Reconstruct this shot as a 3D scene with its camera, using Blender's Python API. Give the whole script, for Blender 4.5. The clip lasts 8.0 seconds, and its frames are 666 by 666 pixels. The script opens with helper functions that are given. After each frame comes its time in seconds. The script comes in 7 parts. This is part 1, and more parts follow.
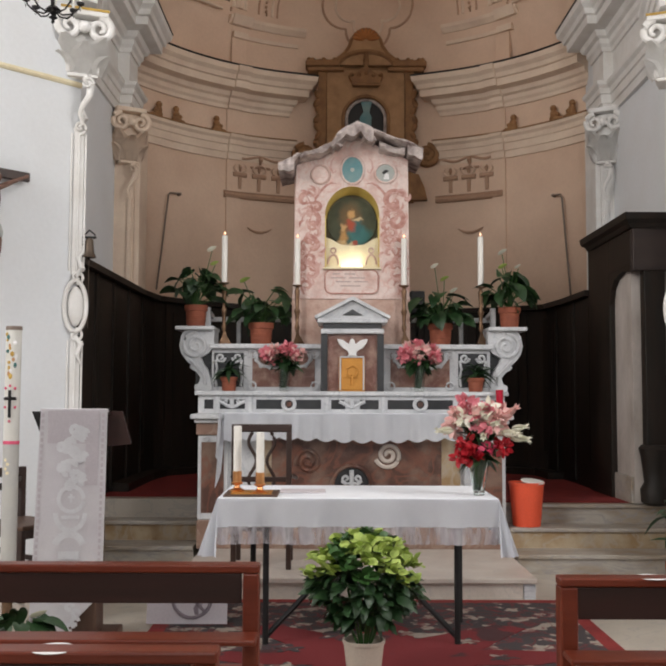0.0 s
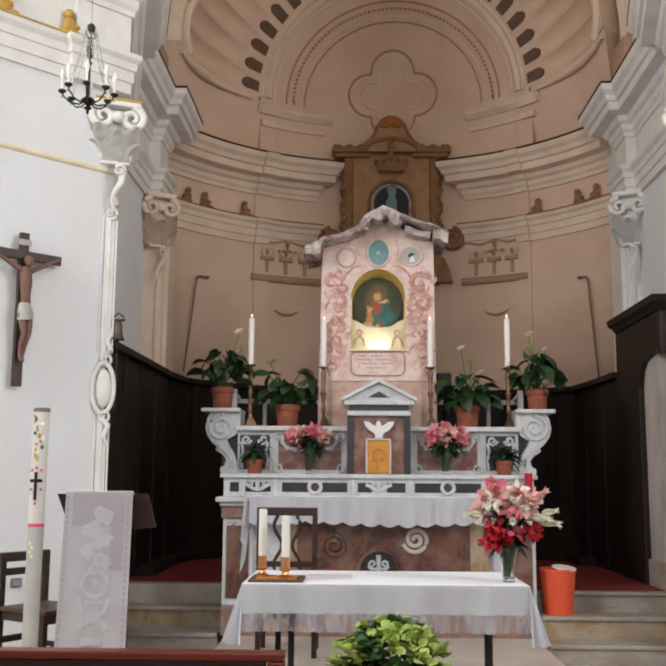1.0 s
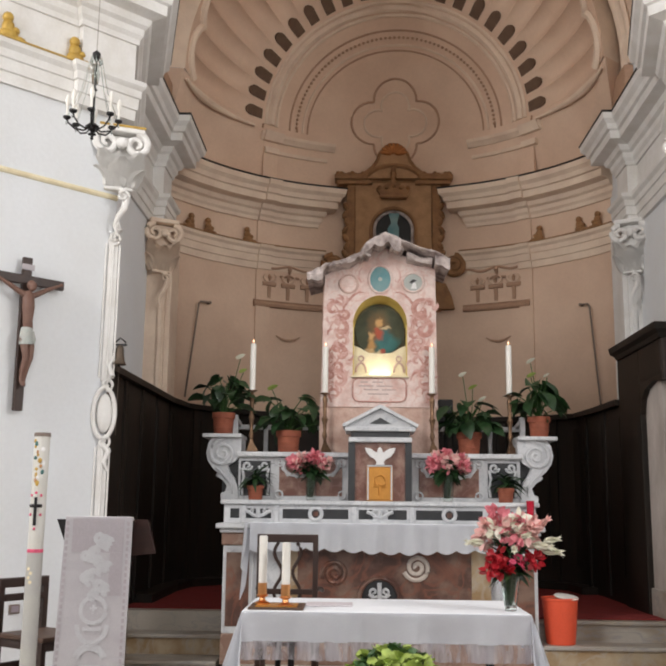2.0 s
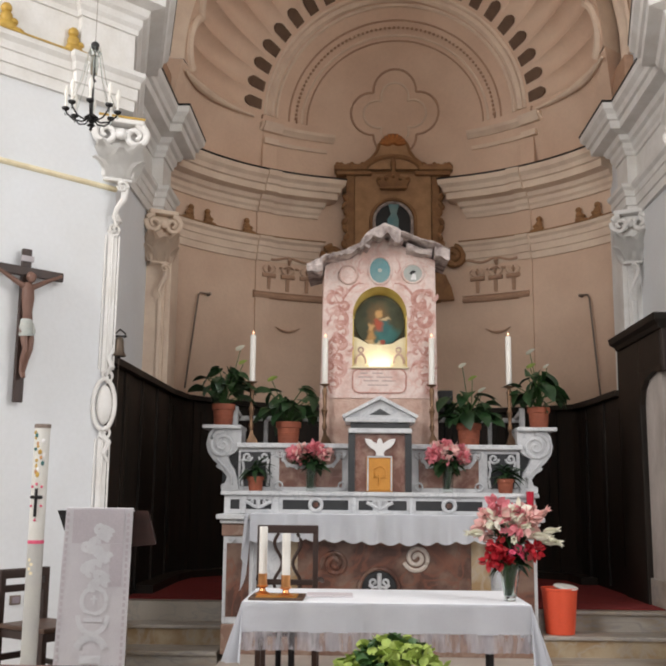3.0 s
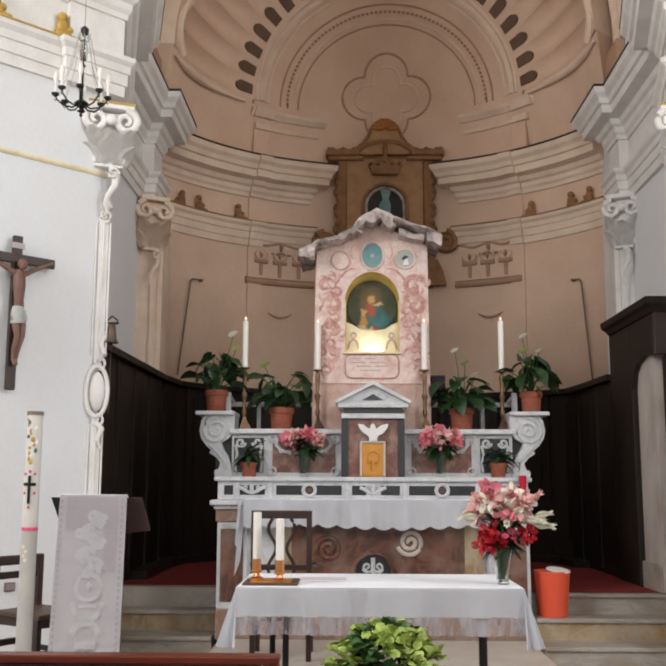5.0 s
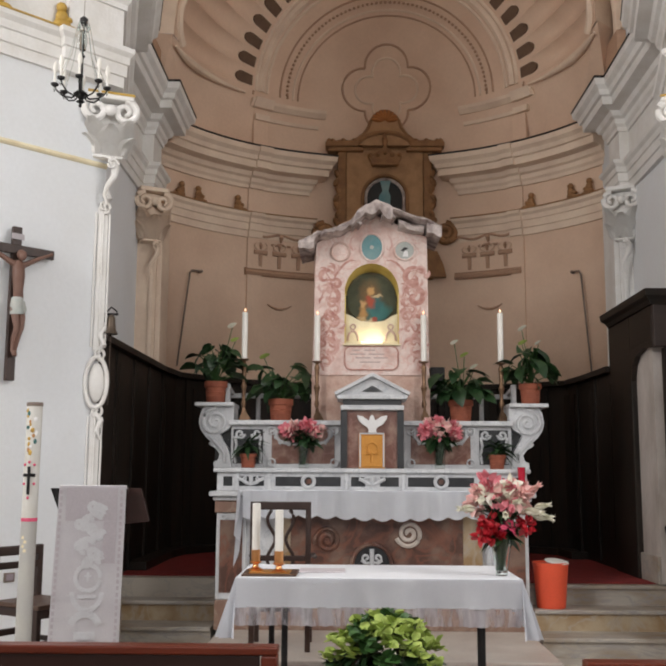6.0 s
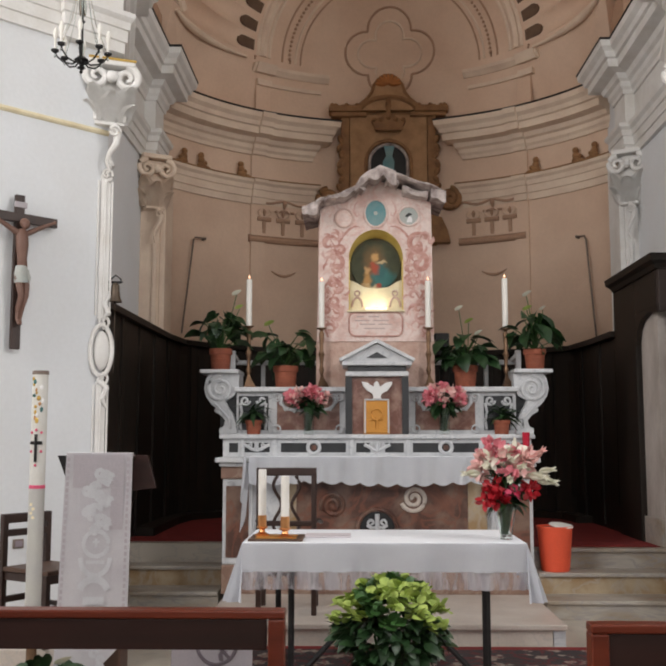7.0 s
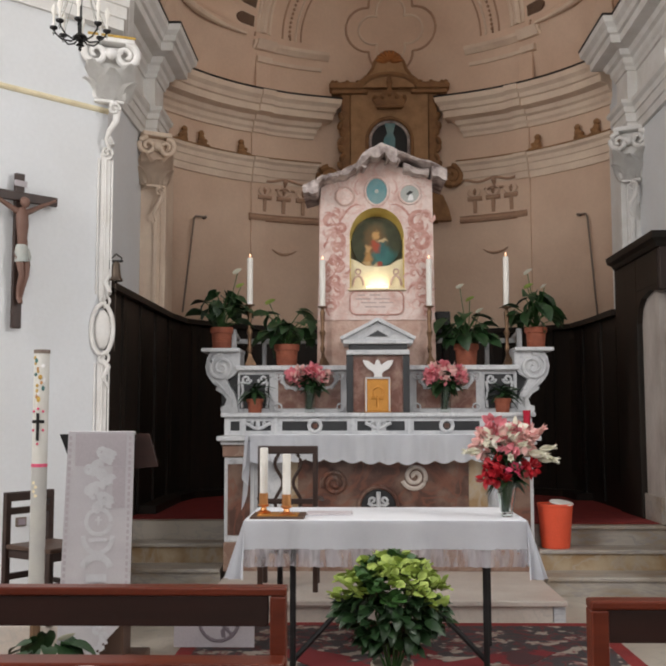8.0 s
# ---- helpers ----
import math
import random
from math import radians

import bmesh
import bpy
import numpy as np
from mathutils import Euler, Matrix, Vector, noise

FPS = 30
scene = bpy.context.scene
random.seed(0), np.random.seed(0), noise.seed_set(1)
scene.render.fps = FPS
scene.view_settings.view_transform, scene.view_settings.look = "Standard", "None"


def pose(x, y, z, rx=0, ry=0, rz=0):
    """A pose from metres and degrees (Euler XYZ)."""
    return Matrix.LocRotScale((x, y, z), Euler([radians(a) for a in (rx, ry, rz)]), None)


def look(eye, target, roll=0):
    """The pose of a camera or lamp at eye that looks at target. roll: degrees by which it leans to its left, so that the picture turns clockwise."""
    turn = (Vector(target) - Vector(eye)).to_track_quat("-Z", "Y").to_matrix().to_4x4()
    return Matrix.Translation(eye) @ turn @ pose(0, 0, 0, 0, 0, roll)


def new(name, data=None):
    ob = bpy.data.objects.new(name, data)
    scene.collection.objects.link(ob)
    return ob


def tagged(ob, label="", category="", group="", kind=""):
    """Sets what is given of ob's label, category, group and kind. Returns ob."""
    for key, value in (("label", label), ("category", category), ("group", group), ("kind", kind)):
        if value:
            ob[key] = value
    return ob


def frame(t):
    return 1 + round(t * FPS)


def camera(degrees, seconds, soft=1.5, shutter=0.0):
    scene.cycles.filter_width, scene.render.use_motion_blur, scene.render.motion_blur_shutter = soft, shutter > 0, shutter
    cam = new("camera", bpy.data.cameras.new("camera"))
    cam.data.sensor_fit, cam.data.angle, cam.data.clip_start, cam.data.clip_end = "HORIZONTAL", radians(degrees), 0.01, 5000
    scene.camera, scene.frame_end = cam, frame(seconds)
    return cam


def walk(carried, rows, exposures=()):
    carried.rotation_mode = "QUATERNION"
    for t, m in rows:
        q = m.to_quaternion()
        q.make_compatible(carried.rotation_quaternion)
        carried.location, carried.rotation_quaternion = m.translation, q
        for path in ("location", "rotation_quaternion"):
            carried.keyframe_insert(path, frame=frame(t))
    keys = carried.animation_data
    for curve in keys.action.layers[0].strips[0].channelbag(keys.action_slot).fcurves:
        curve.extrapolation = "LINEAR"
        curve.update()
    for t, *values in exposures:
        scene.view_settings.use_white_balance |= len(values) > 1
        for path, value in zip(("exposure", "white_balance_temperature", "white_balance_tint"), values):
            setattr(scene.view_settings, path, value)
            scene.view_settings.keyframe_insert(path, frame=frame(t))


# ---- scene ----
# ---- camera: it stands in the nave and tilts up and down ----
EYE = 1.47
cam = camera(38.6, 8.0, soft=2.4)
ROWS = [
    (0.0, 93.816, -0.207, -0.239),
    (0.5, 95.892, -0.298, 0.475),
    (1.0, 98.741, -0.370, 1.333),
    (1.5, 100.466, -0.679, 1.376),
    (3.0, 99.772, -0.584, 1.386),
    (3.5, 99.714, -0.345, 1.039),
    (4.0, 99.200, -0.197, 1.168),
    (4.5, 98.966, -0.145, 1.052),
    (6.0, 98.402, -0.324, 0.941),
    (6.5, 97.110, -0.247, 0.919),
    (7.0, 96.389, 0.003, 1.251),
    (7.5, 95.696, -0.034, 1.011),
    (8.0, 95.094, 0.098, 1.320),
]
walk(cam, [(t, pose(0, 0, EYE, rx, ry, rz)) for t, rx, ry, rz in ROWS], exposures=[(0.0, -0.08), (1.5, 0.02), (4.7, 0.04), (6.0, -0.12), (8.0, -0.16)])

# ---- light: sky and daylight through the nave windows ----
world = bpy.data.worlds.new("world")
scene.world = world
world.use_nodes = True
wn = world.node_tree.nodes
sky = wn.new("ShaderNodeTexSky")
sky.sky_type, sky.sun_disc = "NISHITA", False
sky.sun_elevation, sky.sun_rotation = radians(48), radians(120)
wn["Background"].inputs[1].default_value = 0.1
world.node_tree.links.new(sky.outputs[0], wn["Background"].inputs[0])


def area_lamp(name, eye, target, w, h, watts, colour):
    data = bpy.data.lights.new(name, "AREA")
    data.shape, data.size, data.size_y, data.energy, data.color = "RECTANGLE", w, h, watts, colour
    ob = new(name, data)
    ob.matrix_world = look(eye, target)
    return ob


DAY = (1.0, 0.955, 0.925)
area_lamp("window_light_east", (6.3, 2.1, 5.4), (-2.0, 5.5, 3.0), 2.0, 3.4, 300, DAY)
area_lamp("window_light_west", (-5.9, 2.1, 5.4), (2.0, 5.5, 3.0), 2.0, 3.4, 420, DAY)
area_lamp("window_light_south", (0.2, -4.9, 5.6), (0.2, 4.0, 2.5), 2.4, 3.4, 190, DAY)


# ---- building helpers ----
def thing(name, at, label, category, group="", kind=""):
    ob = new(name)
    ob.location = at
    ob.empty_display_size = 0.1
    return tagged(ob, label, category, group, kind)


def root_place(ob):
    p = Vector((0, 0, 0))
    while ob is not None:
        p += ob.location
        ob = ob.parent
    return p


def part(name, bm, material, parent=None, label="", smooth=False):
    """One mesh object from bm, whose corners are given in the world's metres."""
    if parent is not None:
        bmesh.ops.translate(bm, verts=bm.verts, vec=-root_place(parent))
    bmesh.ops.recalc_face_normals(bm, faces=bm.faces)
    me = bpy.data.meshes.new(name)
    bm.to_mesh(me)
    bm.free()
    me.materials.append(material)
    if smooth:
        for p in me.polygons:
            p.use_smooth = True
        me.set_sharp_from_angle(angle=radians(38))
    ob = new(name, me)
    ob.parent = parent
    if label:
        ob["label"] = label
    return ob


def setting(name, bm, material, label, category, smooth=False):
    return tagged(part(name, bm, material, None, "", smooth), label, category, "", "structure")


def again(name, ob, parent, x, y, z, rx=0, ry=0, rz=0, s=1.0):
    """Another part on the mesh of ob, at a place of the world."""
    o = new(name, ob.data)
    o.parent = parent
    base = root_place(parent) if parent else Vector((0, 0, 0))
    o.matrix_basis = pose(x - base.x, y - base.y, z - base.z, rx, ry, rz) @ Matrix.Scale(s, 4)
    return o


def box(x0, x1, y0, y1, z0, z1, bevel=0.0, bm=None):
    own = bmesh.new()
    bmesh.ops.create_cube(own, size=1.0)
    for v in own.verts:
        v.co = Vector(((x0 + x1) / 2 + v.co.x * (x1 - x0), (y0 + y1) / 2 + v.co.y * (y1 - y0), (z0 + z1) / 2 + v.co.z * (z1 - z0)))
    if bevel:
        bmesh.ops.bevel(own, geom=own.edges[:], offset=bevel, segments=2, affect="EDGES", profile=0.5)
    return join(bm, own)


def join(bm, own):
    if bm is None:
        return own
    me = bpy.data.meshes.new("tmp")
    own.to_mesh(me)
    own.free()
    bm.from_mesh(me)
    bpy.data.meshes.remove(me)
    return bm


def moved(bm, m):
    bmesh.ops.transform(bm, matrix=m, verts=bm.verts)
    return bm


def lathe(profile, at=(0, 0, 0), n=24, bm=None, a0=0.0, a1=360.0):
    """Turns a profile of (radius, height) round the upright axis."""
    bm = bm or bmesh.new()
    full = abs(a1 - a0) >= 360
    cols = []
    for i in range(n if full else n + 1):
        a = radians(a0 + (a1 - a0) * i / n)
        cols.append([bm.verts.new((at[0] + r * math.cos(a), at[1] + r * math.sin(a), at[2] + z)) for r, z in profile])
    for i in range(n):
        c, d = cols[i], cols[(i + 1) % len(cols)]
        for k in range(len(profile) - 1):
            bm.faces.new((c[k], d[k], d[k + 1], c[k + 1]))
    if full:
        if profile[0][0] > 1e-4:
            bm.faces.new([c[0] for c in cols][::-1])
        if profile[-1][0] > 1e-4:
            bm.faces.new([c[-1] for c in cols])
    bmesh.ops.remove_doubles(bm, verts=bm.verts, dist=1e-5)
    return bm


def tube(points, r, n=6, bm=None, closed=False, flat=1.0):
    """A round rod along points; r is a number or one radius for each point."""
    bm = bm or bmesh.new()
    pts = [Vector(p) for p in points]
    radii = r if isinstance(r, (list, tuple)) else [r] * len(pts)
    rings = []
    up = Vector((0.13, 0.21, 0.97))
    for i, p in enumerate(pts):
        if closed:
            d = pts[(i + 1) % len(pts)] - pts[i - 1]
        else:
            d = pts[min(i + 1, len(pts) - 1)] - pts[max(i - 1, 0)]
        d.normalize()
        if abs(d.dot(up)) > 0.95:
            up = Vector((0.9, 0.3, 0.1))
        s = d.cross(up).normalized()
        u = s.cross(d).normalized()
        rings.append([bm.verts.new(p + radii[i] * (math.cos(2 * math.pi * k / n) * s + flat * math.sin(2 * math.pi * k / n) * u)) for k in range(n)])
    for i in range(len(rings) if closed else len(rings) - 1):
        a, b = rings[i], rings[(i + 1) % len(rings)]
        for k in range(n):
            bm.faces.new((a[k], a[(k + 1) % n], b[(k + 1) % n], b[k]))
    if not closed:
        bm.faces.new(rings[0][::-1])
        bm.faces.new(rings[-1])
    return bm


def sweep(path, profile, bm=None, closed_profile=True):
    """Carries a profile of (inward distance, height) along a line of the plan; the room lies to the right of the way."""
    bm = bm or bmesh.new()
    ps = [Vector(p) for p in path]
    rings = []
    for i, p in enumerate(ps):
        d1 = (ps[i] - ps[i - 1]).normalized() if i else (ps[1] - ps[0]).normalized()
        d2 = (ps[i + 1] - ps[i]).normalized() if i < len(ps) - 1 else d1
        n1, n2 = Vector((d1.y, -d1.x)), Vector((d2.y, -d2.x))
        m = (n1 + n2) / max(0.3, 1 + n1.dot(n2))
        rings.append([bm.verts.new((p.x + m.x * d, p.y + m.y * d, z)) for d, z in profile])
    n = len(profile)
    for a, b in zip(rings, rings[1:]):
        for k in range(n if closed_profile else n - 1):
            bm.faces.new((a[k], b[k], b[(k + 1) % n], a[(k + 1) % n]))
    if closed_profile:
        bm.faces.new(rings[0])
        bm.faces.new(rings[-1][::-1])
    return bm


def plate(outline, y0, y1, bm=None):
    """A plate of an outline of (x, z), from y0 (front) to y1 (back)."""
    bm = bm or bmesh.new()
    f = [bm.verts.new((x, y0, z)) for x, z in outline]
    b = [bm.verts.new((x, y1, z)) for x, z in outline]
    n = len(outline)
    bm.faces.new(f)
    bm.faces.new(b[::-1])
    for i in range(n):
        bm.faces.new((f[i], b[i], b[(i + 1) % n], f[(i + 1) % n]))
    return bm


def arc(cx, cz, r, a0, a1, n=16, rz=None):
    rz = rz or r
    return [(cx + r * math.cos(radians(a0 + (a1 - a0) * i / n)), cz + rz * math.sin(radians(a0 + (a1 - a0) * i / n))) for i in range(n + 1)]


def spiral(cx, cz, r0, r1, a0, turns, n=30):
    return [(cx + (r0 + (r1 - r0) * i / n) * math.cos(radians(a0 + 360 * turns * i / n)), cz + (r0 + (r1 - r0) * i / n) * math.sin(radians(a0 + 360 * turns * i / n))) for i in range(n + 1)]


# ---- materials ----
def material(name, colour, rough=0.7, metal=0.0, second=None, scale=6.0, amount=0.5, grain=80.0, bump=0.1, stretch=(1, 1, 1), veins=None, spread=(0.35, 0.7), fine=0.12):
    """Base colour with stains (large noise between colour and second), fine grain and relief; veins: (colour, scale, width)."""
    m = bpy.data.materials.new(name)
    m.use_nodes = True
    n, l = m.node_tree.nodes, m.node_tree.links
    b = n["Principled BSDF"]
    b.inputs["Roughness"].default_value, b.inputs["Metallic"].default_value = rough, metal
    tc, mp = n.new("ShaderNodeTexCoord"), n.new("ShaderNodeMapping")
    geo = n.new("ShaderNodeNewGeometry")
    l.new(geo.outputs["Position"], mp.inputs[0])
    mp.inputs["Scale"].default_value = stretch
    big, small = n.new("ShaderNodeTexNoise"), n.new("ShaderNodeTexNoise")
    big.inputs["Scale"].default_value, big.inputs["Detail"].default_value = scale, 6
    small.inputs["Scale"].default_value, small.inputs["Detail"].default_value = grain, 3
    l.new(mp.outputs[0], big.inputs[0])
    l.new(mp.outputs[0], small.inputs[0])
    ramp = n.new("ShaderNodeMapRange")
    ramp.inputs[1].default_value, ramp.inputs[2].default_value = spread
    l.new(big.outputs[0], ramp.inputs[0])
    mul = n.new("ShaderNodeMath")
    mul.operation = "MULTIPLY"
    mul.inputs[1].default_value = amount
    l.new(ramp.outputs[0], mul.inputs[0])
    mix = n.new("ShaderNodeMix")
    mix.data_type = "RGBA"
    mix.inputs[6].default_value = (*colour, 1)
    mix.inputs[7].default_value = (*(second or [c * 0.7 for c in colour]), 1)
    l.new(mul.outputs[0], mix.inputs[0])
    out = mix.outputs[2]
    if veins:
        wave = n.new("ShaderNodeTexNoise")
        wave.inputs["Scale"].default_value, wave.inputs["Detail"].default_value, wave.inputs["Distortion"].default_value = veins[1], 5, 1.2
        l.new(mp.outputs[0], wave.inputs[0])
        sub = n.new("ShaderNodeMath")
        sub.operation = "SUBTRACT"
        sub.inputs[1].default_value = 0.5
        l.new(wave.outputs[0], sub.inputs[0])
        ab = n.new("ShaderNodeMath")
        ab.operation = "ABSOLUTE"
        l.new(sub.outputs[0], ab.inputs[0])
        vr = n.new("ShaderNodeMapRange")
        vr.inputs[1].default_value, vr.inputs[2].default_value, vr.inputs[3].default_value, vr.inputs[4].default_value = 0.0, veins[2], 0.8, 0.0
        l.new(ab.outputs[0], vr.inputs[0])
        vm = n.new("ShaderNodeMix")
        vm.data_type = "RGBA"
        l.new(vr.outputs[0], vm.inputs[0])
        l.new(out, vm.inputs[6])
        vm.inputs[7].default_value = (*veins[0], 1)
        out = vm.outputs[2]
    gr = n.new("ShaderNodeMapRange")
    gr.inputs[3].default_value, gr.inputs[4].default_value = 1 - fine, 1 + fine
    l.new(small.outputs[0], gr.inputs[0])
    gm = n.new("ShaderNodeMix")
    gm.data_type, gm.blend_type = "RGBA", "MULTIPLY"
    gm.inputs[0].default_value = 1.0
    l.new(out, gm.inputs[6])
    l.new(gr.outputs[0], gm.inputs[7])
    l.new(gm.outputs[2], b.inputs["Base Color"])
    if bump:
        bp = n.new("ShaderNodeBump")
        bp.inputs["Strength"].default_value, bp.inputs["Distance"].default_value = bump, 0.01
        l.new(small.outputs[0], bp.inputs["Height"])
        l.new(bp.outputs[0], b.inputs["Normal"])
    return m


PLASTER = material("white_plaster", (0.77, 0.795, 0.82), 0.85, second=(0.70, 0.70, 0.69), scale=1.2, amount=0.5, grain=30, bump=0.15, fine=0.04)
STUCCO = material("white_stucco", (0.82, 0.81, 0.79), 0.8, second=(0.66, 0.63, 0.58), scale=4, amount=0.6, grain=40, bump=0.2, fine=0.06)
APSE = material("beige_plaster", (0.77, 0.575, 0.435), 0.85, second=(0.66, 0.465, 0.34), scale=1.4, amount=0.8, grain=25, bump=0.2, fine=0.06)
APSE_TRIM = material("cream_stucco", (0.82, 0.67, 0.53), 0.8, second=(0.66, 0.50, 0.39), scale=3, amount=0.7, grain=30, bump=0.2, fine=0.06)
RELIEF = material("aged_and_shaded_stucco", (0.50, 0.32, 0.215), 0.85, second=(0.42, 0.26, 0.18), scale=6, amount=0.8, grain=30, bump=0.25)
OCHRE = material("ochre_stucco", (0.33, 0.17, 0.07), 0.75, second=(0.20, 0.10, 0.045), scale=7, amount=0.9, grain=40, bump=0.3)
OCHRE_PALE = material("pale_ochre_stucco", (0.47, 0.275, 0.14), 0.8, second=(0.33, 0.18, 0.085), scale=6, amount=0.9, grain=40, bump=0.3)
OCHRE_RED = material("orange_ochre_stucco", (0.50, 0.19, 0.05), 0.75, second=(0.34, 0.13, 0.04), scale=9, amount=0.8, grain=40, bump=0.3)
HOLE_SHADE = material("recess_shade", (0.16, 0.10, 0.065), 0.95, second=(0.10, 0.06, 0.04), scale=9)
GILT = material("yellow_gilding", (0.55, 0.36, 0.07), 0.5, 0.2, second=(0.40, 0.24, 0.05), scale=12, amount=0.8)
MARBLE = material("white_marble", (0.66, 0.67, 0.68), 0.38, second=(0.46, 0.47, 0.49), scale=5, amount=0.8, grain=60, bump=0.05, veins=((0.42, 0.44, 0.47), 4.0, 0.02))
BLACK_MARBLE = material("black_marble", (0.02, 0.022, 0.025), 0.3, second=(0.05, 0.05, 0.05), scale=8, bump=0.0)
RED_MARBLE = material("red_breccia", (0.16, 0.065, 0.045), 0.3, second=(0.34, 0.22, 0.17), scale=9, amount=0.9, bump=0.0, veins=((0.26, 0.14, 0.11), 6.0, 0.03), spread=(0.45, 0.65))
BROWN_MARBLE = material("brown_breccia", (0.085, 0.040, 0.030), 0.35, second=(0.22, 0.14, 0.105), scale=5, amount=0.9, bump=0.0, veins=((0.20, 0.08, 0.05), 3.0, 0.06), spread=(0.42, 0.62))
YELLOW_MARBLE = material("yellow_marble", (0.42, 0.33, 0.22), 0.4, second=(0.30, 0.19, 0.09), scale=5, amount=0.9, veins=((0.40, 0.34, 0.27), 4.0, 0.05), spread=(0.4, 0.6))
PINK_MARBLE = material("pink_brown_marble", (0.30, 0.19, 0.14), 0.4, second=(0.20, 0.11, 0.08), scale=6, amount=0.9, veins=((0.38, 0.28, 0.22), 4.0, 0.04))
STEP_MARBLE = material("worn_step_marble", (0.42, 0.38, 0.33), 0.45, second=(0.25, 0.18, 0.11), scale=3.5, amount=0.9, grain=30, stretch=(0.6, 1, 1.6), veins=((0.30, 0.28, 0.27), 4.0, 0.04), spread=(0.42, 0.68))
DAIS = material("pale_travertine", (0.62, 0.56, 0.50), 0.4, second=(0.50, 0.42, 0.36), scale=4, amount=0.7, veins=((0.5, 0.46, 0.42), 4, 0.02))
FLOOR = material("pale_floor_stone", (0.52, 0.47, 0.40), 0.35, second=(0.40, 0.35, 0.29), scale=2.5, amount=0.7, veins=((0.36, 0.33, 0.3), 3, 0.02))
FRESCO = material("pink_fresco", (0.73, 0.595, 0.545), 0.85, second=(0.55, 0.33, 0.28), scale=6, amount=0.85, grain=40, bump=0.3, spread=(0.50, 0.72), veins=((0.66, 0.42, 0.36), 6.0, 0.03))
FRESCO_RED = material("rust_paint", (0.43, 0.20, 0.165), 0.85, second=(0.64, 0.40, 0.34), scale=20, amount=0.9)
WORN_PLASTER = material("worn_mortar", (0.60, 0.435, 0.365), 0.9, second=(0.43, 0.27, 0.21), scale=8, amount=0.9, grain=40, bump=0.4)
TILE_GREY = material("greyed_roof_mortar", (0.64, 0.56, 0.53), 0.9, second=(0.22, 0.17, 0.16), scale=11, amount=1.0, grain=32, bump=1.0)
DARK_WOOD = material("black_brown_wood", (0.016, 0.0135, 0.011), 0.55, second=(0.028, 0.018, 0.013), scale=3, stretch=(4, 4, 0.5), amount=0.9, grain=60, bump=0.1)
FRONT_WOOD = material("worn_brown_wood", (0.040, 0.026, 0.021), 0.6, second=(0.022, 0.014, 0.012), scale=3, stretch=(0.5, 4, 4), amount=0.9, grain=60, bump=0.1)
BENCH_WOOD = material("reddish_varnished_wood", (0.14, 0.026, 0.011), 0.33, second=(0.075, 0.013, 0.006), scale=3, stretch=(0.5, 6, 6), amount=0.8, grain=70, bump=0.06)
CHAIR_WOOD = material("dark_chair_wood", (0.030, 0.014, 0.010), 0.4, second=(0.05, 0.025, 0.016), scale=5, bump=0.08)
BROWN_WOOD = material("brown_wood", (0.10, 0.055, 0.035), 0.5, second=(0.06, 0.03, 0.02), scale=4, stretch=(5, 5, 0.6), amount=0.8)
TERRACOTTA = material("terracotta", (0.31, 0.088, 0.045), 0.75, second=(0.21, 0.062, 0.035), scale=14, amount=0.7, grain=60)
SOIL = material("soil", (0.03, 0.02, 0.014), 0.95, scale=40)
CREAM_POT = material("cream_plastic", (0.50, 0.43, 0.35), 0.5, scale=6, amount=0.2)
LEAF = material("dark_leaf", (0.013, 0.038, 0.013), 0.42, second=(0.030, 0.075, 0.022), scale=20, amount=0.8, grain=90, bump=0.1)
LEAF_GREEN = material("bright_leaf", (0.045, 0.12, 0.025), 0.45, second=(0.025, 0.07, 0.018), scale=25, amount=0.8)
LIME = material("lime_petal", (0.44, 0.54, 0.13), 0.6, second=(0.24, 0.34, 0.07), scale=30, amount=0.9)
PINK = material("pink_petal", (0.76, 0.26, 0.30), 0.6, second=(0.62, 0.15, 0.19), scale=30, amount=0.8)
PALE_PINK = material("pale_pink_petal", (0.80, 0.42, 0.40), 0.6, second=(0.80, 0.62, 0.55), scale=30, amount=0.9)
RED = material("red_petal", (0.50, 0.012, 0.025), 0.5, second=(0.32, 0.006, 0.012), scale=40, amount=0.8)
ROSE = material("rose_petal", (0.75, 0.10, 0.20), 0.5, second=(0.55, 0.05, 0.12), scale=40, amount=0.8)
WHITE_PETAL = material("white_petal", (0.80, 0.77, 0.66), 0.55, second=(0.66, 0.66, 0.48), scale=20, amount=0.7)
CLOTH = material("white_linen", (0.87, 0.89, 0.93), 0.9, second=(0.80, 0.82, 0.87), scale=5, amount=0.6, grain=160, bump=0.15, fine=0.05)
EMBROIDERY = material("white_thread", (0.84, 0.84, 0.86), 0.9, second=(0.76, 0.75, 0.77), scale=20, amount=0.8, grain=200, bump=0.3)
LACE = material("lilac_white_lace", (0.77, 0.75, 0.77), 0.9, second=(0.68, 0.65, 0.68), scale=6, amount=0.8, grain=160, bump=0.2, fine=0.08)
LACE_THIN = material("thin_lace", (0.52, 0.48, 0.50), 0.9, second=(0.40, 0.37, 0.39), scale=9, amount=0.8, grain=120, bump=0.2)
WAX = material("candle_wax", (0.82, 0.80, 0.75), 0.45, second=(0.76, 0.72, 0.64), scale=10, amount=0.5, fine=0.03, bump=0.03)
OLD_WAX = material("aged_wax", (0.66, 0.65, 0.61), 0.45, second=(0.58, 0.56, 0.50), scale=9, amount=0.7, fine=0.04, bump=0.04)
